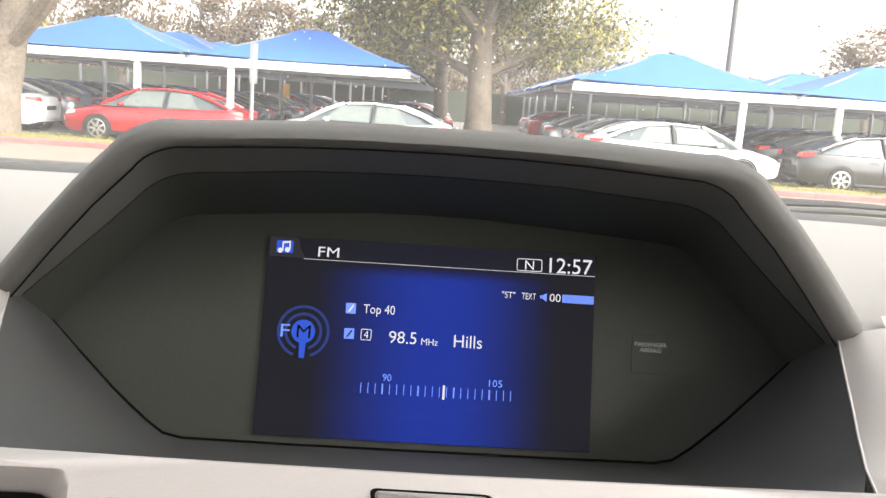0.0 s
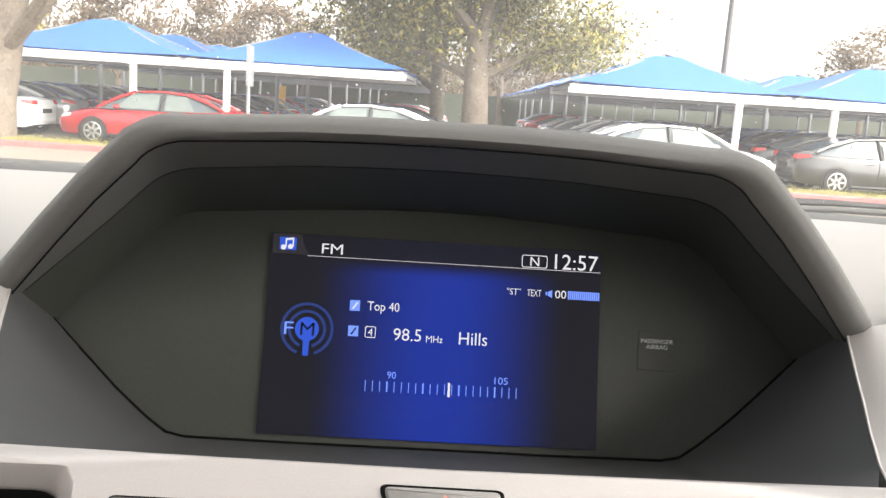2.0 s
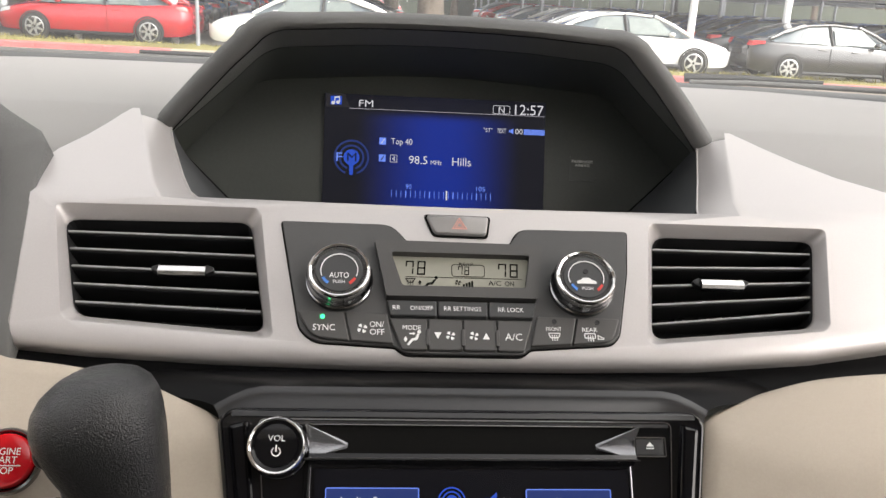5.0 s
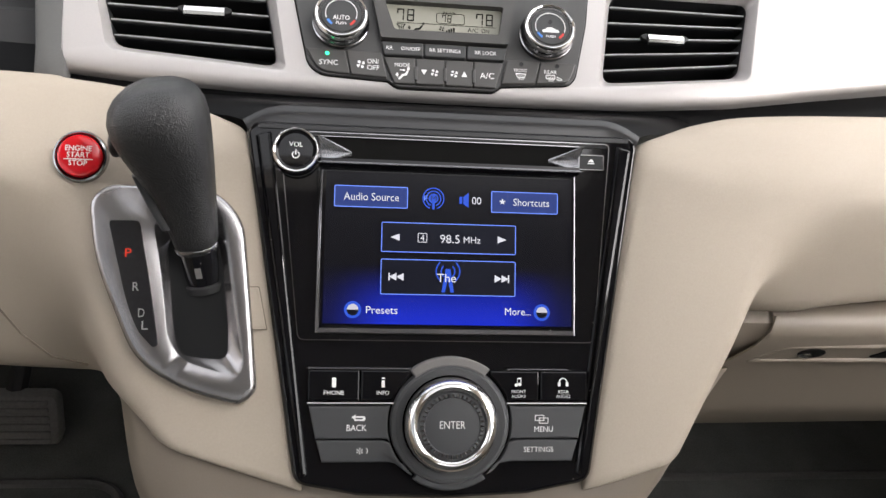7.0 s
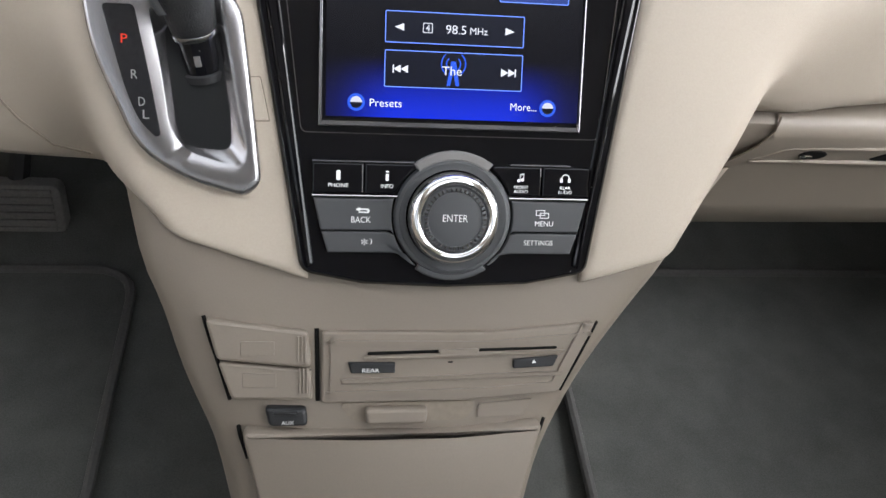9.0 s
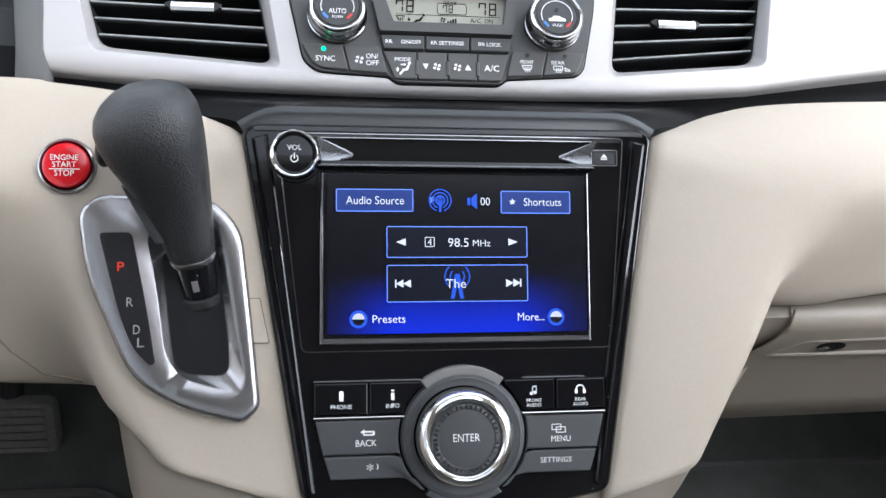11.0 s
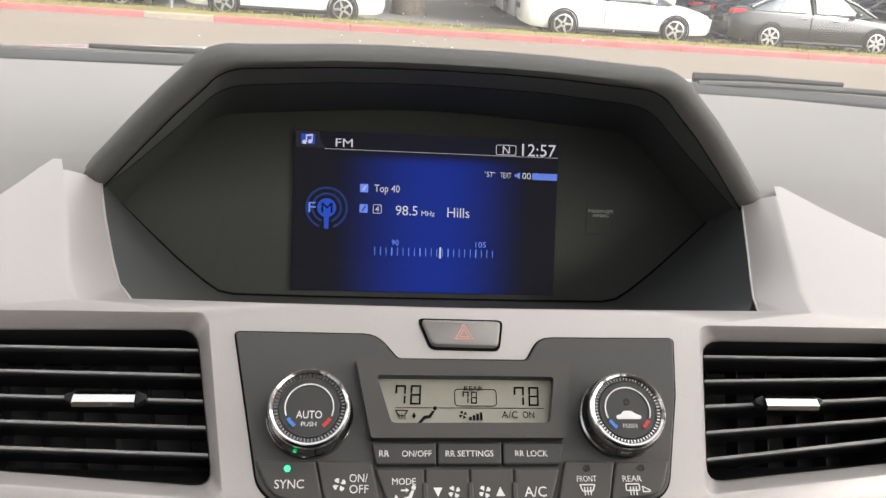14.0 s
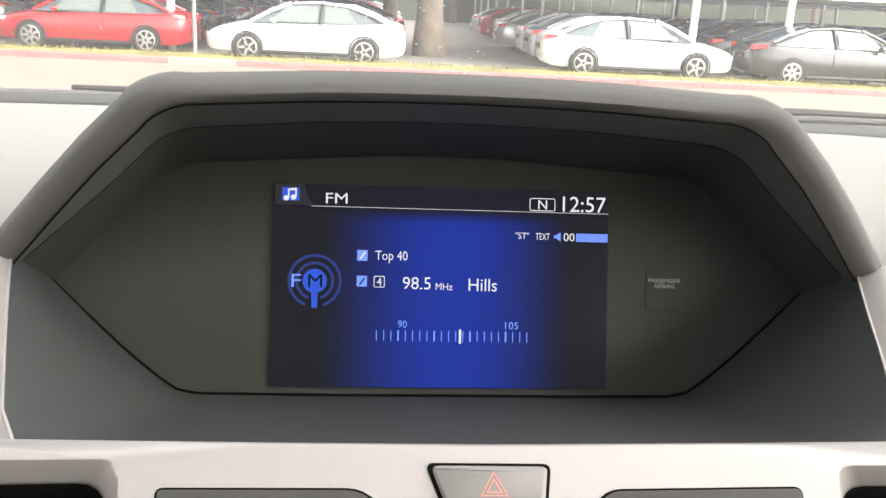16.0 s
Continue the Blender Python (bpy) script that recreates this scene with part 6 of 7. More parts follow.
def upper_screen():
    W, H = 0.1775, 0.1035
    ground = screen_light("upper_screen_light", (0.014, 0.015, 0.022), (0.012, 0.038, 0.36), [("X", -0.066, 0.0, 0.0, 1.0), ("X", 0.01, 0.072, 1.0, 0.0), ("Y", 0.085, 0.094, 1.0, 0.02)])
    root = thing("information_display", plate(box_pts(-W / 2, 0.0004, W / 2, H + 0.002), -0.001, 0.0005), ground, "lit display showing the radio station on a blue ground", "display", SCREEN @ Matrix.Translation((0.001, 0, 0)))
    X = lambda u: (u - 0.5) * W
    Y = lambda v: (1 - v) * H + 0.003
    z = 0.0009
    def text(body, u0, u1, v, h, mat=lit_white):
        lettering("screen_text", body, X((u0 + u1) / 2), Y(v), (u1 - u0) * W, h * H, mat, root, z + 0.0002)
    part("screen_tab", plate([(X(0.005), Y(0.115)), (X(0.115), Y(0.115)), (X(0.098), Y(0.07)), (X(0.09), Y(0.012)), (X(0.005), Y(0.012))], z - 0.0003, z - 0.0001), lit_header, root)
    part("note_tile", plate(box_pts(X(0.025), Y(0.095), X(0.075), Y(0.03)), z - 0.0001, z), lit_mid_blue, root)
    bm = bmesh.new()
    slab(bm, box_pts(X(0.042), Y(0.083), X(0.046), Y(0.036)), z, z + 0.0002)
    slab(bm, box_pts(X(0.063), Y(0.078), X(0.067), Y(0.033)), z, z + 0.0002)
    slab(bm, [(X(0.042), Y(0.046)), (X(0.067), Y(0.041)), (X(0.067), Y(0.03)), (X(0.042), Y(0.036))], z, z + 0.0002)
    for u, v in ((0.037, 0.083), (0.058, 0.078)):
        lathe(bm, [(0.0014, z), (0.0014, z + 0.0002)], 12, X(u), Y(v))
    part("note_symbol", bm, lit_white, root)
    text("FM", 0.152, 0.215, 0.078, 0.052)
    part("compass_box", hollow(box_pts(X(0.757), Y(0.114), X(0.835), Y(0.048)), 0.0004, z + 0.0002, 0.0012), lit_white, root)
    text("N", 0.783, 0.81, 0.081, 0.048)
    text("12:57", 0.858, 0.99, 0.075, 0.08)
    part("header_line", plate([(X(0.11), Y(0.121)), (X(1.0), Y(0.122)), (X(1.0), Y(0.119)), (X(0.11), Y(0.118))], z, z + 0.0001), lit_knob, root)
    text('"ST"', 0.716, 0.757, 0.243, 0.034)
    text("TEXT", 0.777, 0.82, 0.245, 0.034)
    text("00", 0.862, 0.896, 0.245, 0.042)
    bm = bmesh.new()
    slab(bm, box_pts(X(0.833), Y(0.253), X(0.838), Y(0.235)), z, z + 0.0002)
    slab(bm, [(X(0.84), Y(0.253)), (X(0.853), Y(0.267)), (X(0.853), Y(0.223)), (X(0.84), Y(0.235))], z, z + 0.0002)
    part("speaker_symbol", bm, lit_blue, root)
    for k in range(16):
        u = 0.901 + k * 0.0061
        part("level_bar", plate(box_pts(X(u), Y(0.268), X(u + 0.0047), Y(0.225)), z, z + 0.0002), lit_blue, root)
    for v, nm in ((0.362, "guitar_tile"), (0.492, "mast_tile")):
        t = part(nm, plate(box_pts(X(0.247), Y(v + 0.027), X(0.277), Y(v - 0.027)), z, z + 0.0001), lit_blue, root)
        bm = plate([(X(0.253), Y(v + 0.018)), (X(0.259), Y(v + 0.018)), (X(0.272), Y(v - 0.016)), (X(0.268), Y(v - 0.019))], z + 0.0002, z + 0.0003)
        part("tile_symbol", bm, lit_white if nm == "guitar_tile" else screen_dark, t)
    text("Top 40", 0.3, 0.395, 0.367, 0.062)
    part("preset_box", hollow(box_pts(X(0.297), Y(0.522), X(0.329), Y(0.464)), 0.0004, z + 0.0002, 0.0008), lit_white, root)
    text("4", 0.306, 0.32, 0.493, 0.038)
    text("98.5", 0.382, 0.465, 0.497, 0.062)
    text("MHz", 0.48, 0.53, 0.512, 0.034)
    text("Hills", 0.578, 0.663, 0.5, 0.064)
    antenna_logo(root, X(0.125), Y(0.495), 0.0140, z, lit_mid_blue, lit_button)
    for k in range(22):
        u = 0.308 + k * 0.02135
        half = 0.0004 if k % 5 == 3 else 0.0002
        part("dial_tick", plate(box_pts(X(u) - half, Y(0.79), X(u) + half, Y(0.737)), z, z + 0.0002), lit_blue, root)
    part("dial_pointer", plate(box_pts(X(0.5555) - 0.0006, Y(0.80), X(0.5555) + 0.0006, Y(0.728)), z + 0.0002, z + 0.0004), lit_white, root)
    text("90", 0.371, 0.397, 0.705, 0.036, lit_blue)
    text("105", 0.69, 0.73, 0.705, 0.036, lit_blue)
    lettering("print", "PASSENGER\nAIRBAG", 0.1215, 0.0575, 0.0175, 0.0052, print_lamp, binn, 0).matrix_basis = SCREEN


upper_screen()


def touch_screen():
    ground = screen_light("touch_screen_light", (0.001, 0.001, 0.003), (0.006, 0.025, 0.6), [("Y", -0.082, -0.045, 1.0, 0.0), ("X", -0.072, -0.03, 0.1, 1.0), ("X", 0.03, 0.074, 1.0, 0.1)])
    root = thing("touch_display", plate(box_pts(-0.0725, -0.0812, 0.0762, 0.0082), 0.0022, 0.003), ground, "lit touchscreen showing radio controls on a blue ground", "display", STACK)
    z = 0.0034
    def text(body, x, y, w, h, mat=lit_white):
        lettering("screen_text", body, x, y, w, h, mat, root, z + 0.0003)
    def button(x0, y0, x1, y1, fill):
        pts = box_pts(x0, y1, x1, y0)
        b = part("soft_button", plate(rounded(pts, 0.001), z - 0.0002, z), fill, root)
        part("button_outline", hollow(pts, 0.0005, z + 0.0002), lit_blue, b)
    button(-0.0675, 0.0, -0.0241, -0.0128, lit_button)
    text("Audio Source", -0.0457, -0.0064, 0.0325, 0.0046)
    button(0.0262, -0.0005, 0.0673, -0.0135, lit_button)
    text("Shortcuts", 0.0508, -0.0068, 0.0222, 0.0045)
    star = []
    for k in range(10):
        a, r = math.pi / 2 + k * math.pi / 5, (0.0021 if k % 2 == 0 else 0.0009)
        star.append((0.0330 + r * math.cos(a), -0.0068 + r * math.sin(a)))
    part("star_symbol", plate(star, z, z + 0.0003), lit_white, root)
    antenna_logo(root, -0.0088, -0.0062, 0.0066, z, lit_mid_blue, lit_mid_blue)
    bm = bmesh.new()
    slab(bm, box_pts(0.0068, -0.0088, 0.0086, -0.0046), z, z + 0.0003)
    slab(bm, [(0.0092, -0.0088), (0.0124, -0.0112), (0.0124, -0.0020), (0.0092, -0.0046)], z, z + 0.0003)
    part("speaker_symbol", bm, lit_mid_blue, root)
    text("00", 0.0172, -0.0067, 0.0056, 0.0045)
    button(-0.0394, -0.0210, 0.0415, -0.0388, screen_dark)
    button(-0.0394, -0.0428, 0.0415, -0.0638, screen_dark)
    for x, s in ((-0.0312, -1), (0.0330, 1)):
        part("arrow_symbol", plate([(x - s * 0.0026, -0.0320), (x - s * 0.0026, -0.0278), (x + s * 0.0028, -0.0299)], z, z + 0.0003), lit_white, root)
    part("preset_box", hollow(box_pts(-0.0178, -0.0327, -0.0122, -0.0271), 0.0004, z + 0.0003, 0.0006), lit_white, root)
    text("4", -0.0150, -0.0299, 0.0024, 0.0038)
    text("98.5", 0.0014, -0.0302, 0.0118, 0.0050)
    text("MHz", 0.0148, -0.0305, 0.0102, 0.0038)
    bm = bmesh.new()
    slab(bm, [(-0.0008, -0.048), (0.0020, -0.048), (0.0044, -0.062), (0.0022, -0.062), (0.0006, -0.054), (-0.001, -0.062), (-0.0032, -0.062)], z, z + 0.0001)
    for s in (-1, 1):
        for r in (0.0045, 0.0075):
            aa = [math.radians(-50 + 100 * k / 8) for k in range(9)]
            slab(bm, [(0.0006 + s * r * math.cos(a), -0.0495 + r * math.sin(a)) for a in aa] + [(0.0006 + s * (r - 0.0008) * math.cos(a), -0.0495 + (r - 0.0008) * math.sin(a)) for a in reversed(aa)], z, z + 0.0001)
    part("mast_symbol", bm, lit_mid_blue, root)
    text("The", -0.0002, -0.0535, 0.0115, 0.0050)
    for x, s in ((-0.0305, -1), (0.0335, 1)):
        bm = bmesh.new()
        for d in (0.0, 0.0042):
            slab(bm, [(x - s * (0.0005 + d), -0.0556), (x - s * (0.0005 + d), -0.0510), (x + s * (0.0038 - d), -0.0533)], z, z + 0.0003)
        slab(bm, box_pts(x + s * 0.0038 - 0.0004, -0.0556, x + s * 0.0038 + 0.0004, -0.0510), z, z + 0.0003)
        part("skip_symbol", bm, lit_white, root)
    text("Presets", -0.0382, -0.0730, 0.0185, 0.0044)
    text("More...", 0.0432, -0.0727, 0.0158, 0.0044)
    for x in (-0.0552, 0.0578):
        bm = lathe(bmesh.new(), [(0.0050, z - 0.0001), (0.0050, z)], 28, x, -0.0730)
        halo = part("ball_halo", bm, lit_mid_blue, root)
        aa = [math.pi * k / 12 for k in range(13)]
        part("ball_top", plate([(x + 0.0034 * math.cos(a), -0.0730 + 0.0034 * math.sin(a)) for a in aa], z, z + 0.0004), lit_knob, halo)
        part("ball_bottom", plate([(x + 0.0034 * math.cos(a), -0.0730 - 0.0034 * math.sin(a)) for a in aa], z, z + 0.0004), screen_dark, halo)


touch_screen()


# ---- outside: the car's own bonnet and wipers ----
GROUND = -1.46
asphalt = material("pale_concrete_road", (0.2, 0.168, 0.138), 0.9, 0, 0.4, 40, 0.12, blotch=0.4)
lot = material("grey_lot_paving", (0.2, 0.19, 0.175), 0.9, 0, 0.4, 30, 0.15, blotch=0.3)
kerb_red = material("faded_red_kerb_paint", (0.4, 0.125, 0.12), 0.8, 0, 0.4, 25, 0.35, blotch=1.3)
kerb_grey = material("kerb_concrete", (0.3, 0.255, 0.2), 0.9, 0, 0.4, 30, 0.15)
turf = material("winter_turf", (0.19, 0.17, 0.05), 1.0, 0, 0.8, 20, 0.35, blotch=0.8)
canvas_blue = material("blue_shade_fabric", (0.025, 0.125, 0.46), 0.75, 0, 0.1, 60, 0.1, blotch=0.7)
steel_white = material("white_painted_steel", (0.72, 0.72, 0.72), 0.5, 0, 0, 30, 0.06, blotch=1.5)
# greyer than the front steel, so rear posts and beams blend in
steel_grey = material("muted_grey_steel", (0.2, 0.21, 0.23), 0.6, 0, 0, 30, 0.1, blotch=1.5)
pole_dark = material("dark_bronze_pole", (0.07, 0.065, 0.06), 0.5)
bark = material("grey_brown_bark", (0.16, 0.13, 0.105), 0.95, 0, 1.0, 14, 0.35, blotch=2.5)
leaf_green = material("dull_olive_leaves", (0.1, 0.098, 0.036), 0.8, 0, 0, 8, 0.4, blotch=0.9)
leaf_yellow = material("yellow_green_leaves", (0.23, 0.195, 0.05), 0.8, 0, 0, 8, 0.35, blotch=0.9)
twig_brown = material("bare_brown_twigs", (0.095, 0.068, 0.044), 0.95, 0, 0, 5, 0.35, blotch=0.4)
fence_green = material("grey_green_fence_mesh", (0.085, 0.1, 0.078), 0.8, 0, 0.3, 20, 0.2)
own_paint = material("pale_blue_grey_paint", (0.45, 0.48, 0.5), 0.25, 0.3, 0, 60, 0.03, coat=0.6)
tyre_black = material("tyre_rubber", (0.02, 0.02, 0.02), 0.85)
alloy = material("silver_alloy", (0.5, 0.5, 0.5), 0.3, 0.9)
# car glass: blue-grey of the reflected sky is mixed into both base colours
tinted = material("dark_car_glass", (0.08, 0.1, 0.115), 0.06, 0, 0, 30, 0.1, coat=0.4, rough_spread=0.02)
pale_glass = material("sky_sheen_car_glass", (0.13, 0.155, 0.15), 0.08, 0, 0, 30, 0.2, coat=0.4, rough_spread=0.02)
tail_red = material("red_tail_lens", (0.6, 0.02, 0.02), 0.2, 0, 0, 30, 0.1, coat=0.5)
lens_white = material("clear_head_lens", (0.6, 0.62, 0.65), 0.12, 0.2, 0, 30, 0.1, coat=0.5)
sign_yellow = material("amber_sign_paint", (0.75, 0.38, 0.03), 0.6)
speck_white = material("dried_water_speck", (0.85, 0.85, 0.83), 0.6)


def own_front():
    bm = loft(bmesh.new(), [[(x, y - 0.12 * (x / 0.8) ** 2, z - 0.02 * (x / 0.8) ** 2) for x in [-0.8 + 0.1 * k for k in range(17)]] for y, z in ((0.72, 0.066), (0.85, 0.06), (1.0, 0.046), (1.15, 0.012), (1.3, -0.07), (1.4, -0.2))])
    thing("bonnet", bm, own_paint, "pale blue-grey painted bonnet of the car", "car bonnet", smooth=True)
    bm = loft(bmesh.new(), [[(x, y - 0.1 * (x / 0.8) ** 2, z) for x in [-0.8 + 0.1 * k for k in range(17)]] for y, z in ((0.455, 0.068), (0.5, 0.076), (0.56, 0.078), (0.62, 0.073), (0.74, 0.06))])
    thing("windscreen_cowl", bm, black_plastic, "black plastic cowl at the foot of the windscreen", "cowl", smooth=True)
    for pts in ([(0.42, 0.585, 0.075), (0.5, 0.57, 0.079), (0.62, 0.55, 0.08), (0.8, 0.5, 0.081)], [(-0.05, 0.63, 0.066), (-0.2, 0.6, 0.071), (-0.38, 0.58, 0.074), (-0.6, 0.54, 0.077), (-0.79, 0.475, 0.08)]):
        root = thing("windscreen_wiper", None, None, "black wiper resting at the foot of the windscreen", "wiper", Matrix.Identity(4), "windscreen wipers")
        part("blade", tube(bmesh.new(), pts, 0.0042, 8), rubber, root)
        part("arm", tube(bmesh.new(), [(p[0], p[1] + 0.022, p[2] + 0.005) for p in pts[:3]], [0.007, 0.005, 0.003], 8), black_plastic, root)
    bm = bmesh.new()
    rnd = random.Random(3)
    for k in range(210):
        x, t = rnd.gauss(0.02, 0.14), rnd.uniform(0.12, 0.62)
        y, z = 0.56 - 0.83 * t, 0.045 + 0.54 * t
        y -= 0.1 * (x / 0.8) ** 2
        r = rnd.choice((0.0005, 0.0006, 0.0008, 0.0011))
        c = Vector((x, y - 0.002, z - 0.003))
        u, v = Vector((1, 0, 0)) * r, Vector((0, -0.84, 0.545)) * r * rnd.uniform(0.8, 1.8)
        bm.faces.new([bm.verts.new(c + u * math.cos(a) + v * math.sin(a)) for a in (0, 1.05, 2.1, 3.14, 4.19, 5.24)])
    thing("water_specks", bm, speck_white, "dried white water specks on the windscreen", "water specks", kind="stuff")


own_front()


# ---- outside: ground, road, kerb, verge ----
TURN = Matrix.Rotation(radians(-3.0), 4, "Z")
KERB_Y = 18.6


def site():
    bm = bmesh.new()
    slab(bm, [(-400, -60), (400, -60), (400, 900), (-400, 900)], GROUND - 0.3, GROUND - 0.02)
    thing("ground", bm, lot, "grey paved car park reaching to the horizon", "ground", TURN, kind="structure")
    bm = bmesh.new()
    slab(bm, [(-90, -6), (90, -6), (90, KERB_Y), (-90, KERB_Y)], GROUND - 0.2, GROUND)
    thing("road", bm, asphalt, "pale tan concrete road before the kerb", "road", TURN, kind="structure")
    x = -40.0
    k = 0
    kerb = thing("kerb", None, None, "faded red painted kerb with pale gaps", "kerb", TURN, kind="structure")
    while x < 40:
        w = 1.5
        faded = -6.8 < x < -5.2
        prof = [(KERB_Y, GROUND - 0.1), (KERB_Y, GROUND + 0.11), (KERB_Y + 0.02, GROUND + 0.13), (KERB_Y + 0.17, GROUND + 0.14), (KERB_Y + 0.17, GROUND - 0.1)]
        bm = loft(bmesh.new(), [[(xx, y, z) for y, z in prof] for xx in (x + 0.006, x + w - 0.006)], True, True)
        part("kerb_stone", bm, kerb_grey if faded else kerb_red, kerb)
        x += w
        k += 1
    bm = bmesh.new()
    rnd = random.Random(5)
    n = 160
    rows = []
    for yy, zz in ((KERB_Y + 0.16, 0.12), (KERB_Y + 0.7, 0.14), (KERB_Y + 1.4, 0.13), (KERB_Y + 2.1, 0.05), (KERB_Y + 2.4, -0.01)):
        rows.append([(-45 + 90 * k / n, yy + rnd.uniform(-0.06, 0.06), GROUND + zz + rnd.uniform(-0.02, 0.025)) for k in range(n + 1)])
    loft(bm, rows)
    thing("verge", bm, turf, "strip of yellowed winter turf behind the kerb", "grass verge", TURN, kind="stuff", smooth=True)
    bm = bmesh.new()
    vs, fs = [], []
    for k in range(9000):
        x, y = rnd.uniform(-22, 26), KERB_Y + rnd.uniform(0.18, 2.2)
        h, a = rnd.uniform(0.03, 0.1), rnd.uniform(0, 3.14)
        dx, dy = math.cos(a) * 0.012, math.sin(a) * 0.012
        i = len(vs)
        zz = GROUND + 0.1
        vs += [(x - dx, y - dy, zz), (x + dx, y + dy, zz), (x + rnd.uniform(-0.03, 0.03), y + rnd.uniform(-0.03, 0.03), zz + h)]
        fs.append((i, i + 1, i + 2))
    me = bpy.data.meshes.new("turf_blades")
    me.from_pydata(vs, [], fs)
    me.materials.append(turf)
    g = new("turf_blades", me)
    g.matrix_world = TURN
    tagged(g, "short dry grass blades on the verge", "grass", kind="stuff")


site()


# ---- parked sedans ----
def sedan(paint, label, rims):
    """A four-door sedan along x, its nose to +x, standing on z = 0, 4.9 m long."""
    root = thing("parked_car", None, None, label, "car", Matrix.Identity(4), "parked sedans")
    def sec(x, w, zb, zs, zt, crown):
        pts = [(-w * 0.9, zb), (-w * 0.985, zb + 0.12), (-w, zb + 0.35), (-w * 0.985, zs - 0.06), (-w * 0.94, zs), (-w * 0.7, zt), (-w * 0.35, zt + crown), (0, zt + crown * 1.2)]
        return [(x, y, z) for y, z in pts] + [(x, -y, z) for y, z in reversed(pts[:-1])]
    stations = [(-2.44, 0.62, 0.42, 0.80, 0.84, 0.0), (-2.38, 0.76, 0.3, 0.9, 0.97, 0.02), (-2.2, 0.86, 0.24, 0.95, 1.04, 0.02), (-1.9, 0.905, 0.22, 0.97, 1.06, 0.02), (-1.35, 0.92, 0.21, 0.96, 1.0, 0.0), (-0.6, 0.925, 0.2, 0.94, 0.98, 0.0), (0.3, 0.925, 0.2, 0.92, 0.96, 0.0), (0.9, 0.92, 0.2, 0.9, 0.95, 0.03), (1.2, 0.915, 0.21, 0.88, 0.95, 0.04), (1.7, 0.9, 0.22, 0.82, 0.89, 0.03), (2.1, 0.86, 0.24, 0.75, 0.8, 0.02), (2.3, 0.78, 0.26, 0.68, 0.72, 0.01), (2.44, 0.6, 0.32, 0.6, 0.62, 0.0)]
    bm = loft(bmesh.new(), [sec(*s) for s in stations], True, True)
    body = part("body", bm, paint, root, "", True, 40)
    roof = [(-1.95, 0.68, 1.06), (-1.5, 0.66, 1.24), (-1.05, 0.63, 1.38), (-0.5, 0.61, 1.445), (0.0, 0.61, 1.45), (0.35, 0.62, 1.40), (0.85, 0.65, 1.18), (1.3, 0.69, 0.96)]
    def cab(x, w, z, inset_=0.0):
        zb = 0.93
        pts = [(-0.86, zb), (-w * 1.08, zb + (z - zb) * 0.75), (-w, z - 0.03 * (z - zb)), (-w * 0.6, z), (0, z + 0.01)]
        return [(x, y, zz) for y, zz in pts] + [(x, -y, zz) for y, zz in reversed(pts[:-1])]
    bm = loft(bmesh.new(), [cab(*r) for r in roof], False)
    part("cabin_glass", bm, tinted, root, "tinted windows", True, 50)
    top = [(-1.55, 0.6, 1.225), (-1.05, 0.62, 1.392), (-0.5, 0.605, 1.458), (0.0, 0.605, 1.463), (0.38, 0.6, 1.4)]
    bm = loft(bmesh.new(), [[(x, y, z - (0.02 if abs(y) > w * 0.9 else 0)) for y in (-w * 1.02, -w * 0.6, 0, w * 0.6, w * 1.02)] for x, w, z in top])
    part("roof", bm, paint, root, "", True)
    for s in (-1, 1):
        for a, b in (((-1.98, 1.04), (-1.05, 1.40)), ((0.36, 1.41), (1.32, 0.95))):
            wa, wb = (0.83 if a[1] < 1.2 else 0.64), (0.83 if b[1] < 1.2 else 0.64)
            part("pillar", tube(bmesh.new(), [(a[0], s * wa, a[1]), ((a[0] + b[0]) / 2, s * 0.715, (a[1] + b[1]) / 2 + 0.035), (b[0], s * wb, b[1])], 0.045, 8), paint, root)
        part("window_line", tube(bmesh.new(), [(-1.6, s * 0.75, 1.2), (-1.0, s * 0.655, 1.385), (-0.3, s * 0.63, 1.44), (0.3, s * 0.645, 1.405)], 0.03, 8), paint, root)
        part("centre_pillar", tube(bmesh.new(), [(-0.4, s * 0.65, 1.42), (-0.35, s * 0.87, 0.93)], 0.035, 8), black_plastic, root)
        for x0, x1, xt0, xt1 in ((-1.25, -0.45, -1.0, -0.47), (-0.28, 0.85, -0.3, 0.42)):
            bm = bmesh.new()
            bm.faces.new([bm.verts.new(p) for p in ((x0, s * 0.875, 0.97), (x1, s * 0.875, 0.97), (xt1, s * 0.7, 1.35), (xt0, s * 0.7, 1.35))])
            part("side_window", bm, pale_glass, root)
        part("door_handle", tube(bmesh.new(), [(-0.55, s * 0.935, 0.83), (-0.72, s * 0.935, 0.83)], 0.016, 6), paint, root)
        part("door_handle", tube(bmesh.new(), [(0.32, s * 0.935, 0.81), (0.15, s * 0.935, 0.81)], 0.016, 6), paint, root)
        part("door_seam", tube(bmesh.new(), [(-0.4, s * 0.928, 0.9), (-0.4, s * 0.93, 0.35)], 0.006, 5), gap_black, root)
        part("sill", tube(bmesh.new(), [(-1.05, s * 0.9, 0.24), (1.05, s * 0.9, 0.24)], 0.05, 6), black_plastic, root)
        bm = loft(bmesh.new(), [[(x, s * y, z) for x, y, z in row] for row in (((-2.40, 0.5, 0.86), (-2.38, 0.77, 0.86), (-2.1, 0.90, 0.92)), ((-2.36, 0.5, 0.97), (-2.34, 0.76, 0.975), (-2.1, 0.89, 0.985)))])
        bm.transform(Matrix.Translation((-0.025, s * 0.012, 0)))
        part("tail_light", bm, tail_red, root, "red tail light")
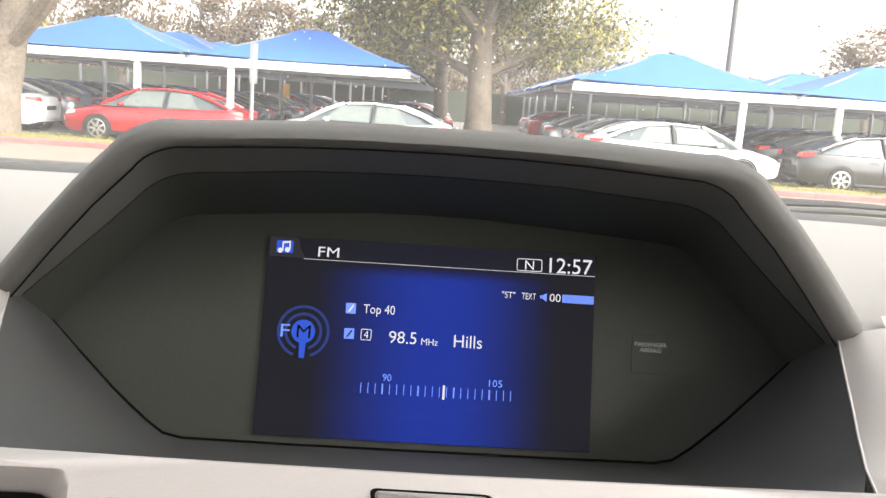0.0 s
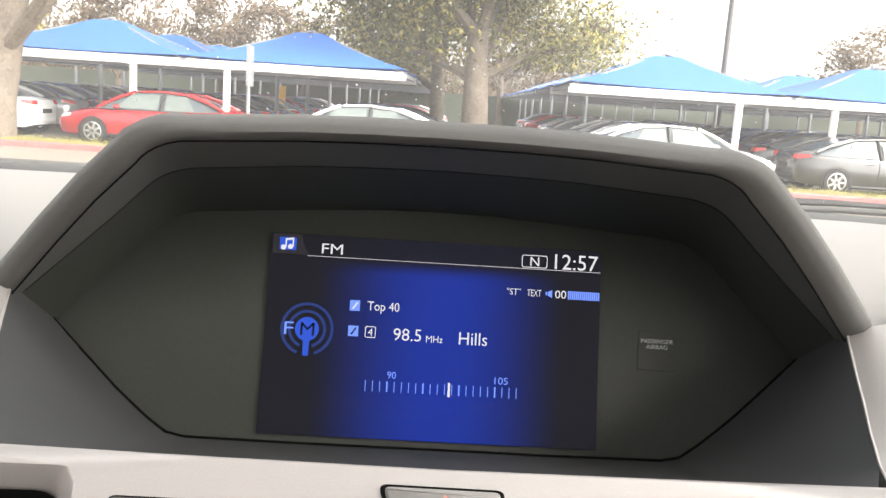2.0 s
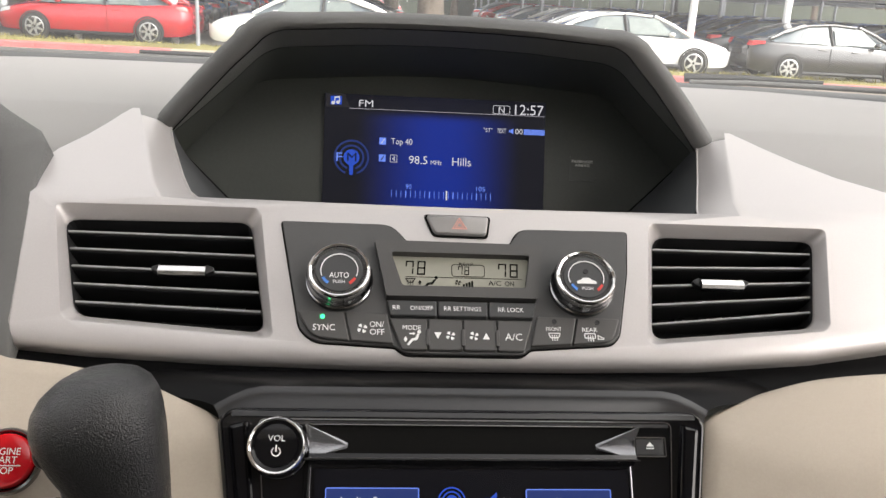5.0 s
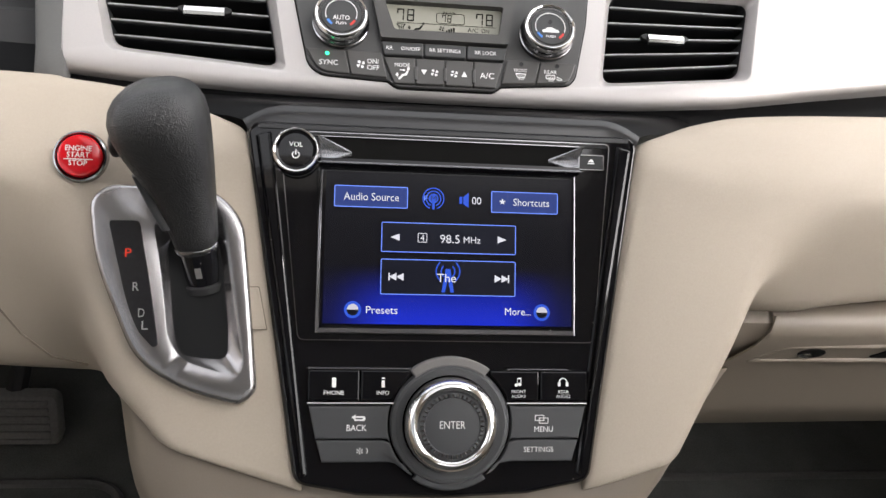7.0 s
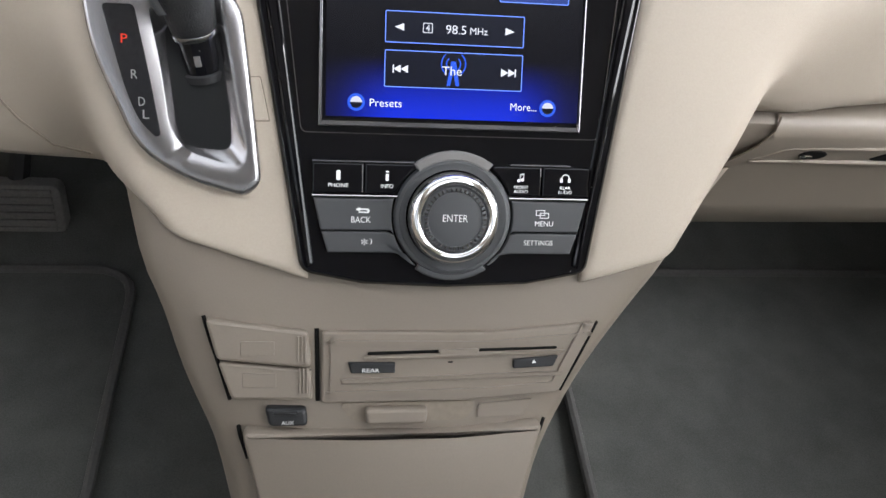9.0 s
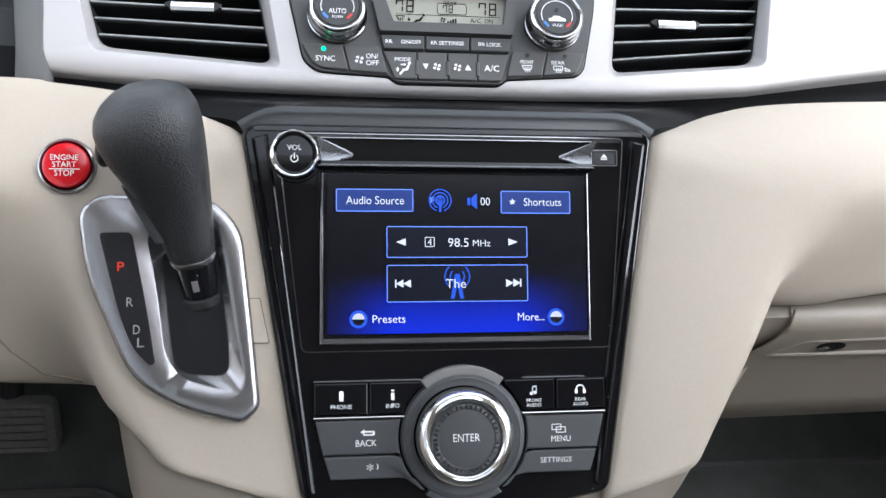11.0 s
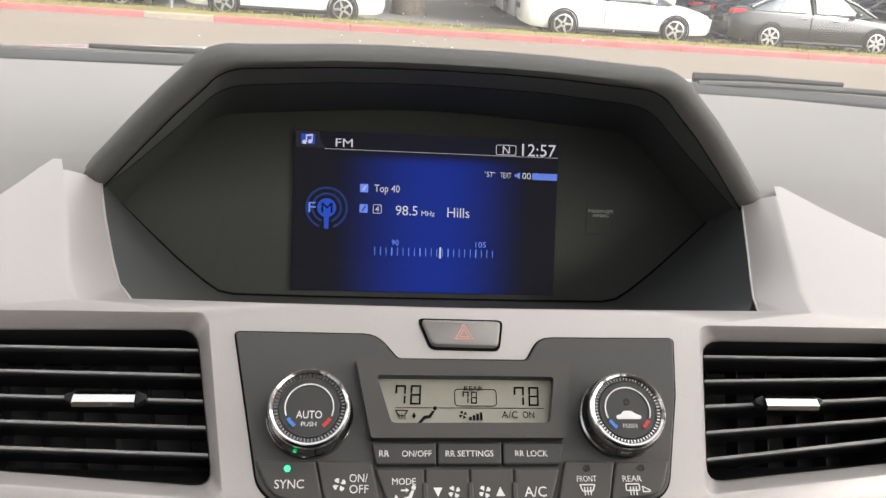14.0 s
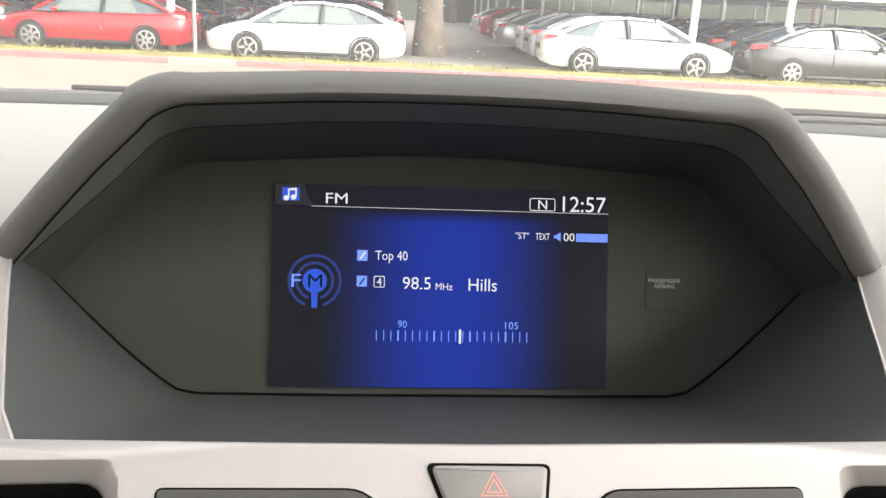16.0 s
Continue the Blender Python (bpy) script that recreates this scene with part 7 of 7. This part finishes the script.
        bm = loft(bmesh.new(), [[(x, s * y, z) for x, y, z in row] for row in (((2.33, 0.5, 0.62), (2.25, 0.8, 0.64), (1.95, 0.885, 0.7)), ((2.28, 0.5, 0.72), (2.18, 0.8, 0.74), (1.95, 0.88, 0.78)))])
        bm.transform(Matrix.Translation((0.03, s * 0.012, 0)))
        part("headlight", bm, lens_white, root, "clear headlight")
        bm = bmesh.new()
        bmesh.ops.create_uvsphere(bm, u_segments=10, v_segments=6, radius=1)
        bm.transform(Matrix.Translation((0.75, s * 0.99, 1.0)) @ Matrix.Diagonal((0.09, 0.1, 0.065, 1)))
        part("wing_mirror", bm, paint, root, "", True)
        for x in (-1.43, 1.40):
            bm = lathe(bmesh.new(), [(0.22, -0.09), (0.31, -0.1), (0.335, -0.07), (0.335, 0.07), (0.31, 0.1), (0.235, 0.1)], 28, 0, 0, False)
            bm.transform(Matrix.Translation((x, s * 0.84, 0.335)) @ Matrix.Rotation(radians(-90 * s), 4, "X"))
            tyre = part("wheel", bm, tyre_black, root, "black tyre", True)
            bm = lathe(bmesh.new(), [(0.24, 0.02), (0.238, 0.11), (0.215, 0.118), (0.205, 0.09)], 28, 0, 0, False)
            for k in range(rims):
                a = 2 * math.pi * k / rims
                c, q = math.cos(a), math.sin(a)
                slab(bm, [(c * r - q * o, q * r + c * o) for r, o in ((0.03, -0.035), (0.22, -0.02), (0.22, 0.02), (0.03, 0.035))], 0.06, 0.112)
            bm.transform(Matrix.Translation((x, s * 0.84, 0.335)) @ Matrix.Rotation(radians(-90 * s), 4, "X"))
            part("rim", bm, alloy, tyre, "silver alloy rim", True)
            # added black disc: the shade between the spokes, hides the body paint
            bm = lathe(bmesh.new(), [(0.225, 0.05), (0.215, 0.086), (0.05, 0.09)], 20, 0, 0)
            bm.transform(Matrix.Translation((x, s * 0.84, 0.335)) @ Matrix.Rotation(radians(-90 * s), 4, "X"))
            part("spoke_gap_shade", bm, tyre_black, tyre, "black disc standing for the shade behind the spokes")
            bm = lathe(bmesh.new(), [(0.345, 0.0), (0.38, 0.0), (0.385, 0.02), (0.345, 0.025)], 28, 0, 0, False)
            bm.transform(Matrix.Translation((x, s * 0.91, 0.335)) @ Matrix.Rotation(radians(-90 * s), 4, "X"))
            part("wheel_arch", bm, black_plastic, root)
    bm = bmesh.new()
    block(bm, -2.46, -0.28, 0.62, -2.44, 0.28, 0.74)
    part("plate_recess", bm, black_plastic, root)
    return root


def car_paint(name, c, metal=0.0):
    return material(name, c, 0.22, metal, 0, 20, 0.03, coat=0.7)


white_car = sedan(car_paint("white_car_paint", (0.66, 0.66, 0.66)), "white four-door sedan parked beside the verge", 5)
red_car = sedan(car_paint("red_car_paint", (0.42, 0.012, 0.02), 0.2), "red four-door sedan parked under the shade canopy", 7)
grey_car = sedan(car_paint("grey_car_paint", (0.05, 0.05, 0.053), 0.3), "dark grey four-door sedan parked in the lot", 7)
blue_car = sedan(car_paint("navy_car_paint", (0.015, 0.03, 0.09), 0.3), "navy blue four-door sedan parked in the lot", 5)
silver_car = sedan(car_paint("silver_car_paint", (0.45, 0.46, 0.47), 0.5), "silver four-door sedan parked in the lot", 5)


def park(ob, x, y, heading, first=False):
    m = pose(x, y, GROUND - 0.02, 0, 0, heading)
    if first:
        ob.matrix_world = m
        return ob
    return copy_thing(ob, m)


park(white_car, -1.62, 21.6, 178.0, True)
park(red_car, -7.05, 22.6, 177.0, True)
park(grey_car, 11.86, 20.9, -1.0, True)
park(white_car, 6.65, 21.2, -2.0)
rnd = random.Random(11)
pool = [white_car, silver_car, grey_car, blue_car, blue_car, silver_car, red_car, grey_car]
firsts = {silver_car: True, blue_car: True}
for col, (x0, drift, flip, order) in enumerate(((-13.4, 0.14, 180, "wwsbwsgb"), (-7.45, 0.14, 178, "ggbsrbsw"), (-1.8, 0.1, 178, "bbgrbgs"), (6.65, 0.14, -2, "swsrwrbsw"), (12.2, 0.14, -1, "gbbgsbbgs"), (18.2, 0.14, -1, "bgsbgwsb"))):
    for k, c in enumerate(order):
        ob = {"w": white_car, "s": silver_car, "b": blue_car, "r": red_car, "g": grey_car}[c]
        y = 21.2 + (1.0 if col in (1, 2) else 0) + 2.75 * (k + (0 if col in (0, 5) else 1))
        park(ob, x0 + drift * k + rnd.uniform(-0.25, 0.25), y, flip + rnd.uniform(-2, 2), firsts.pop(ob, False))


# ---- shade canopies ----
def canopy(front, side):
    """One canopy, its front left corner at the origin, 6 m wide and 4.9 m deep."""
    root = thing("shade_canopy", None, None, "blue fabric shade canopy on white steel posts", "canopy", Matrix.Identity(4), "shade canopies")
    w, d, z, zp = 5.98, 4.9, 0.97, 2.08
    cx, cy, n = w / 2, d / 2, 8
    corners = [(0, 0), (w, 0), (w, d), (0, d)]
    rows = []
    for r in range(n + 1):
        t = r / n
        row = []
        for i in range(4):
            a, b = corners[i], corners[(i + 1) % 4]
            for k in range(6):
                f = k / 6
                px, py = a[0] + (b[0] - a[0]) * f, a[1] + (b[1] - a[1]) * f
                sag = -0.1 * math.sin(math.pi * t) - 0.05 * math.sin(math.pi * f) * (1 - t)
                row.append((px + (cx - px) * t, py + (cy - py) * t, z + (zp - z) * t + sag))
        rows.append(row)
    bm = loft(bmesh.new(), rows[:-1], True)
    bm.faces.new([v for v in list(bm.verts)[-24:]])
    part("fabric", bm, canvas_blue, root, "taut blue fabric", True, 25)
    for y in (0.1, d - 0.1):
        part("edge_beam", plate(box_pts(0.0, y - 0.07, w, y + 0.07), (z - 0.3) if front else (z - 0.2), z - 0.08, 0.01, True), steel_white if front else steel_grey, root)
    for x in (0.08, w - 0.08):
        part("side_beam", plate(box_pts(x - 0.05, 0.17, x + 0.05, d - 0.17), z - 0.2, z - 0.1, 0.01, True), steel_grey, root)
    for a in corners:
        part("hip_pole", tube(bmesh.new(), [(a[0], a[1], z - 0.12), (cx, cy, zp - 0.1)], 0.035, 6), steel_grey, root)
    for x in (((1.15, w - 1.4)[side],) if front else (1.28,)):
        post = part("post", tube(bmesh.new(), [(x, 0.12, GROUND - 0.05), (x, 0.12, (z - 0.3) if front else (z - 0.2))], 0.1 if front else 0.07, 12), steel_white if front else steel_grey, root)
        if front:
            part("cap_plate", plate(box_pts(x - 0.14, 0.0, x + 0.14, 0.24), z - 0.315, z - 0.3, 0, True), steel_white, post)
    return root


shades = [canopy(True, 0), canopy(True, 1), canopy(False, 0)]
placed = set()
for row in range(8):
    for col, x in enumerate((-19.55, -13.57, -7.59, 2.75, 8.73, 14.71, 20.7)):
        m = TURN @ Matrix.Translation((x, 22.25 + 5.55 * row, 0))
        shade = shades[2] if row else shades[(0, 1, 0, 1, 0, 1, 0)[col]]
        if shade in placed:
            copy_thing(shade, m)
        else:
            shade.matrix_world = m
            placed.add(shade)


# ---- posts, trees, fence and far woods ----
def posts():
    root = thing("lamp_post", tube(bmesh.new(), [(15.1, 42, GROUND), (15.1, 42, 12)], 0.14, 10), pole_dark, "tall dark bronze lamp post in the car park", "lamp post")
    root = thing("sign_post", None, None, "thin grey post with a small sign seen edge-on", "sign post", Matrix.Identity(4))
    part("post", tube(bmesh.new(), [(-4.12, 19.9, GROUND), (-4.12, 19.9, 1.1)], 0.045, 8), steel_grey, root)
    bm = bmesh.new()
    block(bm, -4.16, 19.8, 0.25, -4.08, 20.3, 1.2)
    part("sign_plate", bm, steel_grey, root)
    root = thing("marker_post", None, None, "amber marker sign on a grey post", "marker post", Matrix.Identity(4))
    part("post", tube(bmesh.new(), [(-5.6, 34, GROUND), (-5.6, 34, -0.3)], 0.07, 8), steel_white, root)
    bm = bmesh.new()
    block(bm, -5.74, 33.9, -0.33, -5.46, 34.0, 0.4)
    part("amber_plate", bm, sign_yellow, root)
    bm = bmesh.new()
    block(bm, -90, 66, GROUND, 90, 66.1, 0.9)
    fence = thing("fence", bm, fence_green, "grey-green screened fence behind the car park", "fence")


posts()


def tree(name, x, y, r0, height, spread, crown_lo, leaves, mats, seed, label, size=0.17, limbs=9, lean=0.0):
    rnd = random.Random(seed)
    root = thing(name, None, None, label, "tree", Matrix.Identity(4))
    bm = bmesh.new()
    n = 9
    trunk = []
    for k in range(n):
        t = k / (n - 1)
        trunk.append((x + lean * t + 0.12 * math.sin(3 * t + seed), y + 0.1 * math.cos(4 * t + seed), GROUND - 0.1 + height * 0.8 * t))
    tube(bm, trunk, [r0 * (1.25 if k == 0 else 1) * (1 - 0.75 * k / (n - 1)) for k in range(n)], 12)
    tips = []
    for k in range(limbs):
        a = 2 * math.pi * k / limbs + rnd.uniform(-0.4, 0.4)
        i = rnd.randint(2, n - 2)
        p = Vector(trunk[i])
        up = rnd.uniform(0.1, 0.35) * height
        q = p + Vector((math.cos(a) * spread * rnd.uniform(0.55, 1.0), math.sin(a) * spread * rnd.uniform(0.5, 0.9), up))
        m = p.lerp(q, 0.5) + Vector((0, 0, 0.1 * up))
        tube(bm, [p, m, q], [r0 * 0.38, r0 * 0.24, r0 * 0.07], 7)
        tips += [m, q, p.lerp(q, 0.75)]
        for j in range(4):
            b = q.lerp(m, rnd.random())
            e = b + Vector((rnd.uniform(-1, 1), rnd.uniform(-1, 1), rnd.uniform(-0.2, 0.8))) * spread * 0.3
            tube(bm, [b, e], [r0 * 0.09, r0 * 0.03], 5)
            tips.append(e)
    part("trunk", bm, bark, root, "rough grey-brown trunk and limbs", True)
    for mi, mat in enumerate(mats):
        vs, fs = [], []
        for k in range(leaves // len(mats)):
            c = rnd.choice(tips) + Vector((rnd.gauss(0, 1), rnd.gauss(0, 1), rnd.gauss(0, 0.7))) * spread * 0.16
            if c.z < GROUND + crown_lo:
                continue
            s = size * rnd.uniform(0.5, 1.3)
            u = Vector((rnd.uniform(-1, 1), rnd.uniform(-1, 1), rnd.uniform(-1, 1))).normalized()
            v = u.orthogonal().normalized()
            i = len(vs)
            vs += [tuple(c + u * s), tuple(c + v * s * 0.5), tuple(c - u * s), tuple(c - v * s * 0.5)]
            fs.append((i, i + 1, i + 2, i + 3))
        me = bpy.data.meshes.new("crown")
        me.from_pydata(vs, [], fs)
        me.materials.append(mat)
        c = new("crown", me)
        c.parent = root
    return root


tree("tree", 1.6, 25.6, 0.46, 12.5, 5.2, 2.75, 85000, [leaf_green, leaf_yellow, leaf_green], 2, "broad evergreen oak with dull olive leaves behind the verge", 0.1, 24)
tree("tree", 0.6, 30.5, 0.3, 10.5, 4.4, 2.2, 26000, [leaf_green, leaf_yellow], 9, "evergreen oak with dull olive leaves beside the aisle", 0.11, 9)
tree("tree", -10.25, 20.2, 0.5, 11, 4.5, 4.2, 3500, [leaf_yellow, leaf_green], 4, "thick-trunked tree standing on the verge", 0.16, 8, 1.5)
for k, (x, y, h) in enumerate(((-30, 60, 9), (-22, 62, 9.5), (-34, 68, 11), (-15, 64, 9), (-9, 63, 9.5), (-3, 66, 9), (6, 65, 10), (12, 67, 9), (33, 62, 9), (40, 58, 10), (47, 66, 10), (-44, 60, 11))):
    tree("tree", x, y, 0.28, h, 3.6, 1.0, 2600, [twig_brown, leaf_yellow if k in (0, 2, 11, 9) else twig_brown], 20 + k, "bare brown winter tree at the edge of the car park", 0.2, 9)


def far_woods():
    rnd = random.Random(77)
    vs, fs = [], []
    for k in range(120000):
        x = rnd.uniform(-110, 120)
        hgt = 6.6 + 2.0 * math.sin(x * 0.13) + 1.2 * math.sin(x * 0.41 + 1)
        if x > 14:
            hgt *= max(0.35, 1 - (x - 14) / 30)
        c = Vector((x, rnd.uniform(84, 100), GROUND + abs(rnd.gauss(0, 0.5)) * hgt * 1.2 + 0.3))
        s = rnd.uniform(0.14, 0.42)
        u = Vector((rnd.uniform(-0.5, 0.5), rnd.uniform(-1, 1), rnd.uniform(0.2, 1))).normalized()
        v = u.orthogonal().normalized()
        i = len(vs)
        vs += [tuple(c + u * s), tuple(c + v * s * 0.35), tuple(c - u * s), tuple(c - v * s * 0.35)]
        fs.append((i, i + 1, i + 2, i + 3))
    me = bpy.data.meshes.new("far_woods")
    me.from_pydata(vs, [], fs)
    me.materials.append(twig_brown)
    tagged(new("far_woods", me), "brown leafless woods far behind the car park", "woods", kind="stuff")


far_woods()
